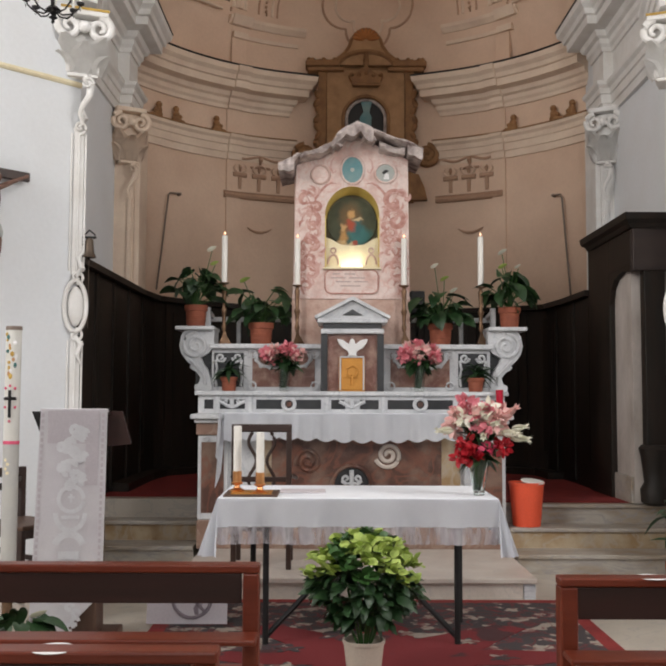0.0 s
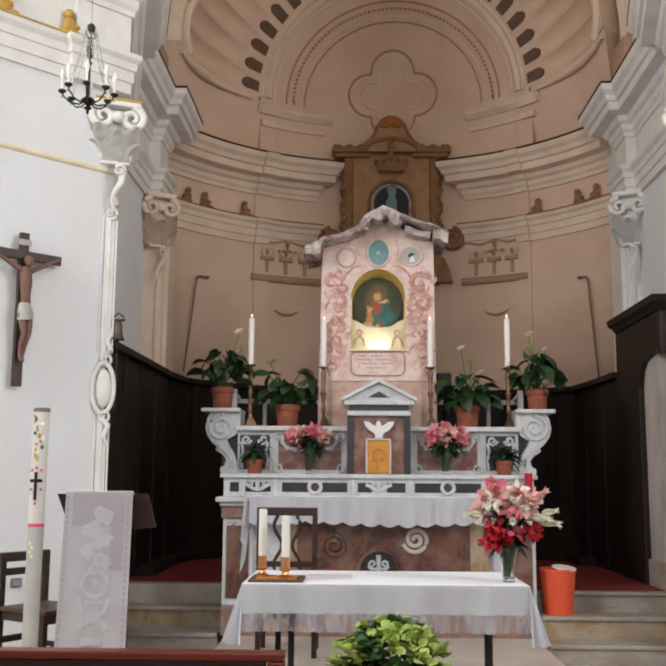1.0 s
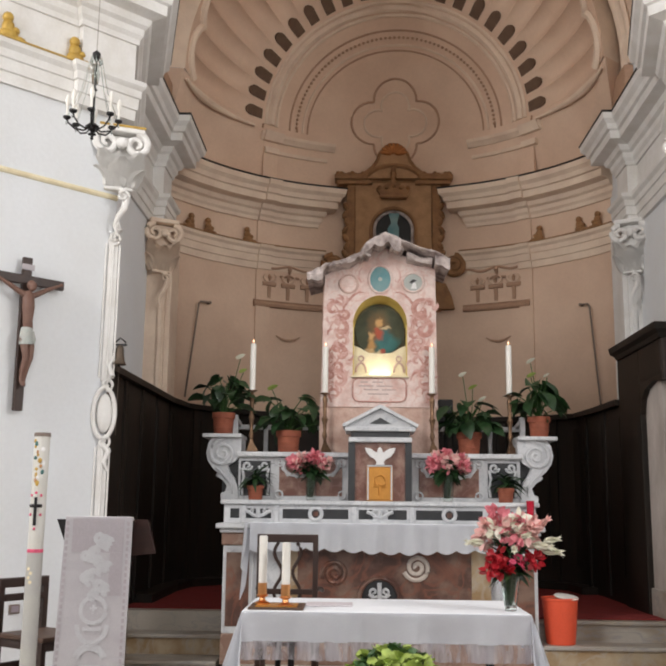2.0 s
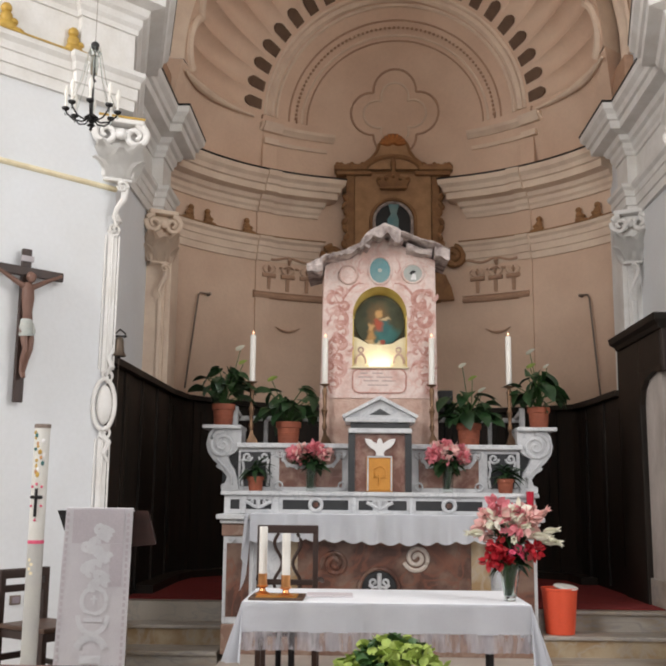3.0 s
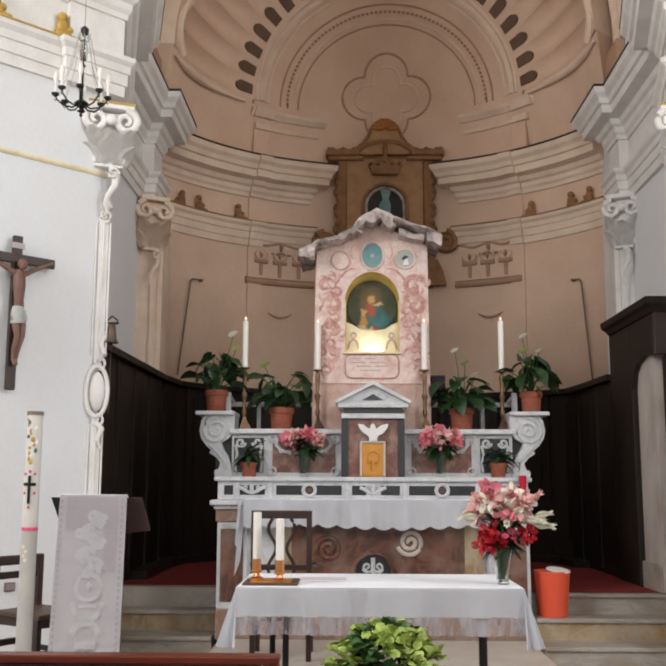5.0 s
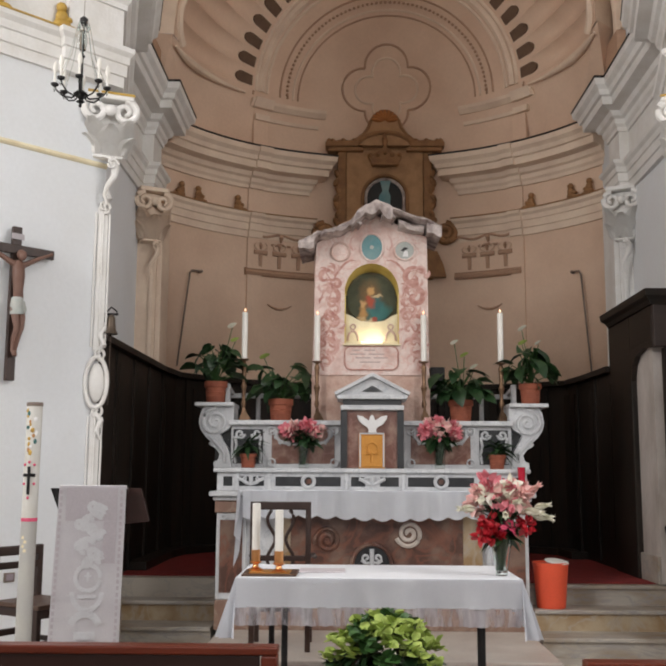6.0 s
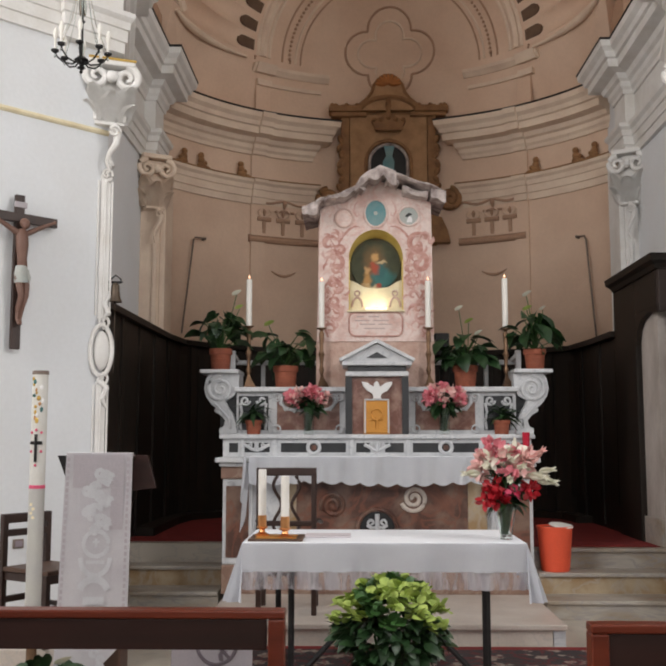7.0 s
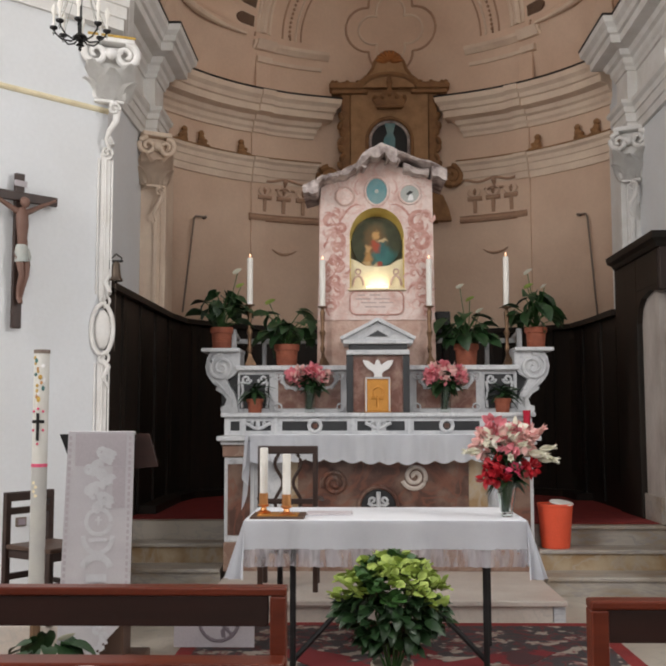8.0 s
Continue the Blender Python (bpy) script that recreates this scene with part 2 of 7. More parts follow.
SLEEVE = material("greyed_wax", (0.44, 0.43, 0.41), 0.45, second=(0.50, 0.49, 0.44), scale=5, amount=0.8, fine=0.04, bump=0.04)
BRASS = material("old_brass", (0.22, 0.13, 0.075), 0.45, 0.7, second=(0.13, 0.08, 0.05), scale=14, amount=0.8)
GOLD = material("polished_brass", (0.80, 0.40, 0.17), 0.28, 1.0, second=(0.66, 0.31, 0.12), scale=20, amount=0.6)
GOLD_DOOR = material("gilded_door", (0.62, 0.29, 0.06), 0.4, 0.5, second=(0.55, 0.25, 0.05), scale=16, amount=0.9, bump=0.4)
IRON = material("dark_iron", (0.025, 0.024, 0.024), 0.5, 0.6, scale=20)
ROD = material("grey_brown_rod", (0.22, 0.17, 0.14), 0.6, 0.2, scale=20)
ORANGE = material("orange_plastic", (0.80, 0.105, 0.045), 0.4, second=(0.70, 0.085, 0.035), scale=4, amount=0.5)
RED_CARPET = material("red_carpet", (0.24, 0.018, 0.016), 0.95, second=(0.16, 0.012, 0.012), scale=6, amount=0.8, grain=200, bump=0.3)
PAPER = material("white_paper", (0.78, 0.77, 0.76), 0.7, scale=8, amount=0.15)
LILAC_PAPER = material("lilac_paper", (0.66, 0.61, 0.64), 0.7, scale=8, amount=0.2)
INK = material("grey_ink", (0.30, 0.25, 0.28), 0.8, scale=8)
BLACK = material("black_print", (0.03, 0.03, 0.03), 0.7, scale=8)
BOARD = material("dark_board_wood", (0.030, 0.010, 0.007), 0.5, second=(0.015, 0.006, 0.004), scale=3, stretch=(0.5, 6, 6), amount=0.8, grain=70, bump=0.06)
CARPET = material("patterned_carpet", (0.17, 0.013, 0.016), 0.95, second=(0.06, 0.02, 0.022), scale=2.4, amount=1.0, grain=120, bump=0.3, spread=(0.58, 0.62), fine=0.3)
DARK_WOOD.node_tree.nodes["Principled BSDF"].inputs["Specular IOR Level"].default_value = 0.25


def lace_material():
    """Thin lace: threads with gaps between them, in upright pleats."""
    m = material("pleated_lace", (0.72, 0.70, 0.72), 0.9, second=(0.50, 0.46, 0.50), scale=9, amount=0.9, grain=120, bump=0.2, stretch=(3, 0.1, 0.3))
    n, l = m.node_tree.nodes, m.node_tree.links
    geo, mp, noi, rng = n.new("ShaderNodeNewGeometry"), n.new("ShaderNodeMapping"), n.new("ShaderNodeTexNoise"), n.new("ShaderNodeMapRange")
    mp.inputs["Scale"].default_value = (2.2, 0.1, 0.5)
    noi.inputs["Scale"].default_value, noi.inputs["Detail"].default_value = 7, 4
    rng.inputs[1].default_value, rng.inputs[2].default_value, rng.inputs[3].default_value, rng.inputs[4].default_value = 0.40, 0.58, 0.15, 0.95
    l.new(geo.outputs["Position"], mp.inputs[0])
    l.new(mp.outputs[0], noi.inputs[0])
    l.new(noi.outputs[0], rng.inputs[0])
    l.new(rng.outputs[0], n["Principled BSDF"].inputs["Alpha"])
    return m


LACE_NET = lace_material()
GLASS = bpy.data.materials.new("clear_glass")
GLASS.use_nodes = True
gb = GLASS.node_tree.nodes["Principled BSDF"]
gb.inputs["Transmission Weight"].default_value, gb.inputs["Roughness"].default_value, gb.inputs["IOR"].default_value = 1.0, 0.03, 1.45
gb.inputs["Base Color"].default_value = (0.82, 0.88, 0.85, 1)
for wood in (BENCH_WOOD, BOARD):
    wood.node_tree.nodes["Principled BSDF"].inputs["Specular IOR Level"].default_value = 0.3


def painted_picture(name, ground, spots, soft=0.35):
    """A flat painting: soft-edged spots of colour (x, z, half width, half height, colour) over a ground."""
    m = material(name, ground, 0.6, second=[c * 0.5 for c in ground], scale=9, amount=0.8)
    n, l = m.node_tree.nodes, m.node_tree.links
    shader = n["Principled BSDF"]
    link = shader.inputs["Base Color"].links[0]
    out = link.from_socket
    geo, noi, warp = n.new("ShaderNodeNewGeometry"), n.new("ShaderNodeTexNoise"), n.new("ShaderNodeMix")
    noi.inputs["Scale"].default_value, noi.inputs["Detail"].default_value = 16, 4
    l.new(geo.outputs["Position"], noi.inputs[0])
    warp.data_type, warp.blend_type = "RGBA", "LINEAR_LIGHT"
    warp.inputs[0].default_value = 0.05
    l.new(geo.outputs["Position"], warp.inputs[6])
    l.new(noi.outputs["Color"], warp.inputs[7])
    for x, z, rx, rz, colour in spots:
        mp, ln, rg, mx = n.new("ShaderNodeMapping"), n.new("ShaderNodeVectorMath"), n.new("ShaderNodeMapRange"), n.new("ShaderNodeMix")
        mp.inputs["Location"].default_value = (-x / rx, 0, -z / rz)
        mp.inputs["Scale"].default_value = (1 / rx, 0, 1 / rz)
        ln.operation = "LENGTH"
        l.new(warp.outputs[2], mp.inputs[0])
        l.new(mp.outputs[0], ln.inputs[0])
        rg.inputs[1].default_value, rg.inputs[2].default_value, rg.inputs[3].default_value, rg.inputs[4].default_value = 1 - soft, 1 + soft, 0.9, 0.0
        l.new(ln.outputs["Value"], rg.inputs[0])
        mx.data_type = "RGBA"
        l.new(rg.outputs[0], mx.inputs[0])
        l.new(out, mx.inputs[6])
        mx.inputs[7].default_value = (*colour, 1)
        out = mx.outputs[2]
    l.new(out, shader.inputs["Base Color"])
    return m
BORDER_WOOL = material("dark_floral_wool", (0.045, 0.036, 0.038), 0.95, second=(0.34, 0.29, 0.24), scale=7, amount=1.0, grain=140, bump=0.3, spread=(0.55, 0.58), veins=((0.16, 0.014, 0.018), 4.5, 0.045), fine=0.3)
STAINED = material("stained_plaster", (0.55, 0.50, 0.46), 0.85, second=(0.34, 0.29, 0.25), scale=3, amount=0.9, stretch=(1, 1, 0.5), grain=30, bump=0.25)

# ---- plan of the place ----
CX, CY, R = 0.363, 10.56, 2.5          # apse: centre and radius
SPRING = 6.67                       # springing of the shell vault
TURN = 3.7                           # degrees by which the apse is turned
A_L, B_L, A_R, B_R = (-2.0, 7.5), (CX - R, CY), (2.78, 7.5), (CX + R, CY)
WX, WY, WR = 0.378, 9.73, 3.31      # apse wall below the shell: a flatter arc
LEDGE = 5.85                         # above it the wall leans in to the shell
J_L, J_R = -2.39, 3.16               # side walls of the choir


def on_apse(a, z, off=0.0):
    """A place on the apse wall or shell: a degrees from the middle, z high, off inward."""
    if z > SPRING:
        return on_shell(R * math.sin(radians(a)), z, off)
    t = radians(a)
    p = Vector((WX + (WR - off) * math.sin(t), WY + (WR - off) * math.cos(t), z))
    if z > LEDGE:
        dx = max(-R, min(R, p.x - CX))
        q = on_shell(dx, SPRING, off)
        q.z = z
        p = p.lerp(q, (z - LEDGE) / (SPRING - LEDGE))
    return p


def on_shell(x, z, off=0.0):
    """A place on the shell: x metres sideways of its middle line, z high."""
    dz = z - SPRING if z > SPRING else 0.0
    y = math.sqrt(max(0.0, R * R - x * x - dz * dz))
    v = Vector((x, y, dz)) * ((R - off) / R)
    if z <= SPRING:
        v.z = z - SPRING
    c, s = math.cos(radians(-TURN)), math.sin(radians(-TURN))
    return Vector((CX + v.x * c - v.y * s, CY + v.x * s + v.y * c, SPRING + v.z))


def arc_path(a0, a1, n, off=0.0, z=1.0):
    return [tuple(on_apse(a0 + (a1 - a0) * i / n, z, off).xy) for i in range(n + 1)]


def apse_line(profile, a0, a1, n=40, bm=None, z=1.0):
    return sweep(arc_path(a0, a1, n, 0.0, z), profile, bm)


# ---- floor, dais and steps ----
setting("floor", box(-6.4, 6.9, -5.4, 13.6, -0.3, 0.0), FLOOR, "pale polished stone floor of the nave", "floor")

steps = thing("altar_steps", (0.2, 8.0, 0.0), "three worn veined marble steps up to the choir", "steps", "", "structure")
for k, (y0, z0, z1) in enumerate(((8.0, 0.0, 0.16), (8.34, 0.16, 0.335), (8.64, 0.335, 0.51))):
    for x0, x1, yy in ((J_L, -1.18, y0 + 0.40), (1.58, J_R, y0)):
        part("riser", box(x0, x1, yy + 0.025, yy + 0.4, z0, z1 - 0.035), STEP_MARBLE if k != 1 else YELLOW_MARBLE, steps)
        part("tread", box(x0, x1, yy, yy + 0.42, z1 - 0.035, z1, 0.008), STEP_MARBLE, steps)
setting("choir_floor", box(-2.36, 3.05, 9.0, 13.3, 0.0, 0.505), FLOOR, "raised stone floor of the choir", "floor")
for x0, x1, y0 in ((-2.34, 0.2, 9.14), (0.2, 3.12, 8.74)):
    setting("choir_carpet", box(x0, x1, y0, 13.0, 0.512, 0.52), RED_CARPET, "plain dark red carpet on the choir floor", "carpet")
dais = thing("altar_dais", (0.2, 7.0, 0.0), "low pale stone dais in front of the altar", "dais", "", "structure")
part("slab", box(-1.10, 1.52, 7.0, 8.34, 0.115, 0.155, 0.008), DAIS, dais)
part("riser", box(-1.08, 1.42, 7.03, 8.34, 0.0, 0.114), DAIS, dais)
part("riser", box(1.425, 1.51, 7.025, 8.34, 0.0, 0.114), MARBLE, dais, "white marble corner block")

# ---- walls ----
WALL_TOP = 10.5


def wall(name, p, q, z0, z1, label="white plastered wall of the nave", material=None, thick=0.4):
    return setting(name, sweep([p, q], [(0, z0), (0, z1), (-thick, z1), (-thick, z0)]), material or PLASTER, label, "wall")


def wall_with_window(name, p, q, s0, s1, z0, z1):
    """A wall with one opening between s0 and s1 metres along it."""
    d = (Vector(q) - Vector(p)).normalized()
    a, b = Vector(p) + d * s0, Vector(p) + d * s1
    bm = sweep([p, tuple(a)], [(0, 0), (0, WALL_TOP), (-0.4, WALL_TOP), (-0.4, 0)])
    sweep([tuple(b), q], [(0, 0), (0, WALL_TOP), (-0.4, WALL_TOP), (-0.4, 0)], bm)
    sweep([tuple(a), tuple(b)], [(0, 0), (0, z0), (-0.4, z0), (-0.4, 0)], bm)
    sweep([tuple(a), tuple(b)], [(0, z1), (0, WALL_TOP), (-0.4, WALL_TOP), (-0.4, z1)], bm)
    return setting(name, bm, PLASTER, "white plastered nave wall with a tall window opening", "wall")


C_L, C_R = (-5.6, 3.9), (6.05, 4.13)
wall("wall_north_west", C_L, A_L, 0, WALL_TOP, "white plastered slanting wall beside the choir arch")
wall("wall_north_east", A_R, C_R, 0, WALL_TOP, "white plastered slanting wall beside the choir arch")
wall_with_window("wall_west", (-5.6, -5.0), C_L, 6.0, 8.2, 3.6, 7.2)
wall_with_window("wall_east", C_R, (6.05, -5.0), 0.95, 3.15, 3.6, 7.2)
wall_with_window("wall_south", (6.05, -5.0), (-5.6, -5.0), 4.6, 7.2, 3.8, 7.4)
JAMB_L = [A_L, (-2.13, 7.95), (J_L, 7.95), (J_L, 11.6)]
JAMB_R = [(J_R, 11.6), (J_R, 7.95), (2.93, 7.95), A_R]
for name, path in (("jamb_west", JAMB_L), ("jamb_east", JAMB_R)):
    setting(name, sweep(path, [(0, 0), (0, SPRING), (-0.5, SPRING), (-0.5, 0)]), PLASTER, "white plastered side wall of the choir", "wall")
setting("ceiling", box(-6.2, 6.7, -5.4, 7.9, WALL_TOP, WALL_TOP + 0.3), PLASTER, "white plastered ceiling of the nave", "ceiling")

bm = apse_line([(0, 0.0), (0, LEDGE), (-0.4, LEDGE), (-0.4, 0.0)], -60, 60, 72)
rows = [[bm.verts.new(on_apse(-60 + 120 * i / 72, LEDGE + (SPRING - LEDGE) * k / 6)) for i in range(73)] for k in range(7)]
for lo, hi in zip(rows, rows[1:]):
    for i in range(72):
        bm.faces.new((lo[i], lo[i + 1], hi[i + 1], hi[i]))
for k, xj in ((0, J_L), (72, J_R)):
    bm.faces.new((rows[0][k], rows[6][k], bm.verts.new((xj, CY + 0.12, SPRING))))
setting("apse_wall", bm, APSE, "curved beige plastered wall of the apse", "wall", True)

# shell vault with flutes between the ring of recesses and the scalloped rim
ALPHA_RING, ALPHA_RIM = 46.5, 84.0
FLUTES = 22


def shell_place(al, be, off=0.0):
    """al: degrees off the shell's own axis; be: degrees round it from the right."""
    a, b = radians(al), radians(be)
    r = R - off
    v = Vector((r * math.sin(a) * math.cos(b), r * math.cos(a), r * math.sin(a) * math.sin(b)))
    c, s = math.cos(radians(-TURN)), math.sin(radians(-TURN))
    return Vector((CX + v.x * c - v.y * s, CY + v.x * s + v.y * c, SPRING + v.z))


def rim_angle(be):
    return ALPHA_RIM + 4.5 * abs(math.sin(radians(be * FLUTES / 2))) ** 0.7 - 1.0


bm = bmesh.new()
NB, NA = 308, 44
grid = []
for i in range(NA + 1):
    al = 0.5 + (90 - 0.5) * i / NA
    row = []
    for j in range(NB + 1):
        be = 180 * j / NB
        deep = 0.0
        if ALPHA_RING + 2 < al < rim_angle(be):
            k = min(1.0, (al - ALPHA_RING - 2) / 14.0)
            deep = -0.105 * k * abs(math.sin(radians(be * FLUTES))) ** 0.8
        elif al >= rim_angle(be):
            deep = 0.02
        row.append(bm.verts.new(shell_place(al, be, deep)))
    grid.append(row)
for i in range(NA):
    for j in range(NB):
        bm.faces.new((grid[i][j], grid[i][j + 1], grid[i + 1][j + 1], grid[i + 1][j]))
bm.faces.new(grid[0])
setting("shell_vault", bm, APSE, "beige plaster half dome shaped as a fluted shell", "vault", True)

shell_trim = thing("shell_mouldings", (CX, 12.3, SPRING), "cream stucco mouldings of the shell vault, with painted shade lines and recesses", "moulding", "", "structure")


def ring(al, r, be0=0.0, be1=180.0, n=60, off=0.0, flat=1.0):
    return tube([shell_place(al, be0 + (be1 - be0) * i / n, off) for i in range(n + 1)], r, 6)


# The two thinnest rings are brown: shading lines put into the colour.
for al, r in ((45.2, 0.03), (43.2, 0.055), (41.0, 0.028), (36.2, 0.016), (31.5, 0.02), (29.8, 0.014)):
    part("arch_moulding", ring(al, r), APSE_TRIM if r > 0.018 else RELIEF, shell_trim, "", True)
bm = bmesh.new()
for j in range(67):
    be = 2 + 176 * j / 66
    p = shell_place(34.0, be, 0.0)
    q = shell_place(34.0, be, 0.03)
    bmesh.ops.create_icosphere(bm, subdivisions=1, radius=0.022, matrix=Matrix.Translation(q))
part("bead_row", bm, RELIEF, shell_trim, "row of small dark beads")
# rim of the shell
part("scalloped_rim", tube([shell_place(rim_angle(180 * j / 220), 180 * j / 220, 0.03) for j in range(221)], 0.055, 7), APSE_TRIM, shell_trim, "", True)
for be in (-2.4, 182.4):
    part("shell_lip", tube([shell_place(50 + 38 * k / 14, be, 0.02) for k in range(15)], [0.012 + 0.04 * math.sin(math.pi * (0.05 + 0.93 * (k / 14) ** 1.6)) for k in range(15)], 8), APSE_TRIM, shell_trim, "", True)
# Closed plates whose dark brown paints the shade inside the recesses.
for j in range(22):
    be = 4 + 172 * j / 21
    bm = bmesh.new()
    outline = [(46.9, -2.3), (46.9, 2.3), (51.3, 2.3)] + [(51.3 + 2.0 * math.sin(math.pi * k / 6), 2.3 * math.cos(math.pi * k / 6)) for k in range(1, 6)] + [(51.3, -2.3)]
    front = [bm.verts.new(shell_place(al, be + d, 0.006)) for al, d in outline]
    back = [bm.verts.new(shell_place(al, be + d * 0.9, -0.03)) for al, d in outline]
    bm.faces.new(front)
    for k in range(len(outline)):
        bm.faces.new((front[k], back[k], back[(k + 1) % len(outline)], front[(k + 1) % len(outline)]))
    part("recess", bm, HOLE_SHADE, shell_trim)
# barrel vault of the choir between the nave and the shell, with a front arch
VX, VH, V_BACK = (J_L + J_R) / 2, (J_R - J_L) / 2, CY + 0.12
bm = bmesh.new()
cols = []
n = 48
for i in range(n + 1):
    a = math.pi * i / n
    rim = shell_place(90, 180 - 180 * i / n, 0.02)
    fx = (A_L[0] + A_R[0]) / 2 - (A_R[0] - A_L[0]) / 2 * math.cos(a)
    fz = SPRING + (A_R[0] - A_L[0]) / 2 * math.sin(a)
    vx, vz = VX - VH * math.cos(a), SPRING + VH * math.sin(a)
    cols.append([bm.verts.new(v) for v in (rim, (vx, V_BACK, vz), (vx, 7.95, vz), (fx, 7.95, fz), (fx, 7.5, fz), (fx, 7.5, WALL_TOP))])
for c, d in zip(cols, cols[1:]):
    for k in range(5):
        bm.faces.new((c[k], d[k], d[k + 1], c[k + 1]))
setting("choir_vault", bm, APSE_TRIM, "beige plastered barrel vault and arch over the choir", "vault", True)
# transverse rib of the vault on two dark blocks
rib = thing("vault_rib", (VX, 10.4, SPRING), "cream stucco rib across the choir vault", "moulding", "", "structure")
for y, r, dep in ((10.28, 0.035, 0.04), (10.42, 0.05, 0.06), (10.56, 0.035, 0.04)):
    line = [(J_L + dep, y, 6.53)] + [(VX - (VH - dep) * math.cos(math.pi * i / 40), y, SPRING + (VH - dep) * math.sin(math.pi * i / 40)) for i in range(41)] + [(J_R - dep, y, 6.53)]
    part("rib_moulding", tube(line, r, 6), APSE_TRIM, rib, "", True)
for x0, x1 in ((J_L, J_L + 0.11), (J_R - 0.11, J_R)):
    part("rib_base", box(x0, x1, 10.32, 10.85, 5.83, 6.53, 0.02), RELIEF, rib, "dark brown stucco block")

# ---- entablature: along the slanting walls, the jambs and the apse ----
def jog(path_a, path_b, s0, s1, out):
    """Corners of a block that stands out from the wall line a-b between s0 and s1 metres."""
    a, b = Vector(path_a), Vector(path_b)
    d = (b - a).normalized()
    n = Vector((d.y, -d.x))
    return [tuple(a + d * s0), tuple(a + d * s0 + n * out), tuple(a + d * s1 + n * out), tuple(a + d * s1)]


LEN_C = (Vector(A_L) - Vector(C_L)).length
LEFT = [C_L] + jog(C_L, A_L, LEN_C - 0.42, LEN_C + 0.06, 0.06)[:3] + [(-2.175, 8.52), (-2.39, 8.52), (-2.39, 10.45), (-2.26, 10.45), (-2.26, 10.87), (-2.44, 10.87)]
apse_w = arc_path(-59, -17.2, 34) + [tuple(on_apse(-17.2, 1.0, -0.3).xy)]
apse_e = [tuple(on_apse(20.6, 1.0, -0.3).xy)] + arc_path(20.6, 59, 34)
LEN_R = (Vector(C_R) - Vector(A_R)).length
RIGHT = [(3.22, 10.75), (3.05, 10.75), (3.05, 10.36), (3.16, 10.36), (3.12, 8.32), (2.89, 8.32)] + jog(A_R, C_R, -0.06, 0.42, 0.06)[1:] + [C_R]
# heights of the entablature
Z_ARCH, Z_FRIEZE, Z_CORNICE, Z_TOP = 4.627, 4.957, 5.309, 5.826
CORNICE = [(0, 5.309), (0.033, 5.309), (0.04, 5.353), (0.066, 5.386), (0.072, 5.44), (0.11, 5.463), (0.132, 5.518), (0.25, 5.54), (0.255, 5.628), (0.285, 5.639), (0.30, 5.694), (0.345, 5.738), (0.355, 5.804), (0, 5.826)]
ARCHITRAVE = [(0, 4.627), (0.028, 4.627), (0.033, 4.715), (0.05, 4.72), (0.055, 4.814), (0.07, 4.82), (0.077, 4.88), (0.11, 4.913), (0.116, 4.95), (0, 4.957)]
for name, path, mat in (("entablature_west", LEFT, STUCCO), ("entablature_east", RIGHT, STUCCO), ("entablature_apse_west", apse_w, APSE_TRIM), ("entablature_apse_east", apse_e, APSE_TRIM)):
    e = thing(name, (path[0][0], path[0][1], Z_ARCH), "moulded stucco entablature with cornice and architrave", "entablature", "", "structure")
    deep = -0.22 if "apse" not in name else 0.0
    part("cornice", sweep(path, [(d if d else deep, z) for d, z in CORNICE]), mat, e)
    part("architrave", sweep(path, [(d if d else deep, z) for d, z in ARCHITRAVE]), mat, e)
    if deep:
        part("frieze", sweep(path, [(deep, Z_FRIEZE - 0.01), (0.012, Z_FRIEZE - 0.01), (0.012, Z_CORNICE + 0.01), (deep, Z_CORNICE + 0.01)]), mat, e)
    if not deep:
        part("ledge_line", sweep(path, [(0.095, 4.951), (0.122, 4.951), (0.122, 4.969), (0.095, 4.969)]), OCHRE, e, "thin brown line on the ledge")
    dark = [(0.335, 5.812), (0.362, 5.812), (0.362, 5.828), (0.335, 5.828)]
    part("cable", sweep(path, dark), IRON, e, "thin dark cable along the top of the cornice")
# ressauts of the cornice over the apse pilasters
for a0, a1 in ((-32.3, -28.7), (32.9, 36.2)):
    r = thing("cornice_block", tuple(on_apse(a0, 4.3)), "cream stucco block breaking forward in the cornice", "moulding", "cornice blocks", "structure")
    part("cornice", apse_line([(d + 0.035 if d else 0, z) for d, z in CORNICE], a0, a1, 4), APSE_TRIM, r)
    part("architrave", apse_line([(d + 0.03 if d else 0, z) for d, z in ARCHITRAVE], a0, a1, 4), APSE_TRIM, r)
    part("pilaster_strip", apse_line([(0, 2.2), (0.03, 2.2), (0.03, Z_ARCH), (0, Z_ARCH)], a0, a1, 4), APSE, r)
    part("frieze_strip", apse_line([(0, Z_FRIEZE), (0.03, Z_FRIEZE), (0.03, Z_CORNICE), (0, Z_CORNICE)], a0, a1, 4), APSE, r)
    part("attic_strip", apse_line([(0, Z_TOP), (0.04, Z_TOP), (0.04, 6.46), (0, 6.46)], a0, a1, 4, z=6.2), APSE, r)
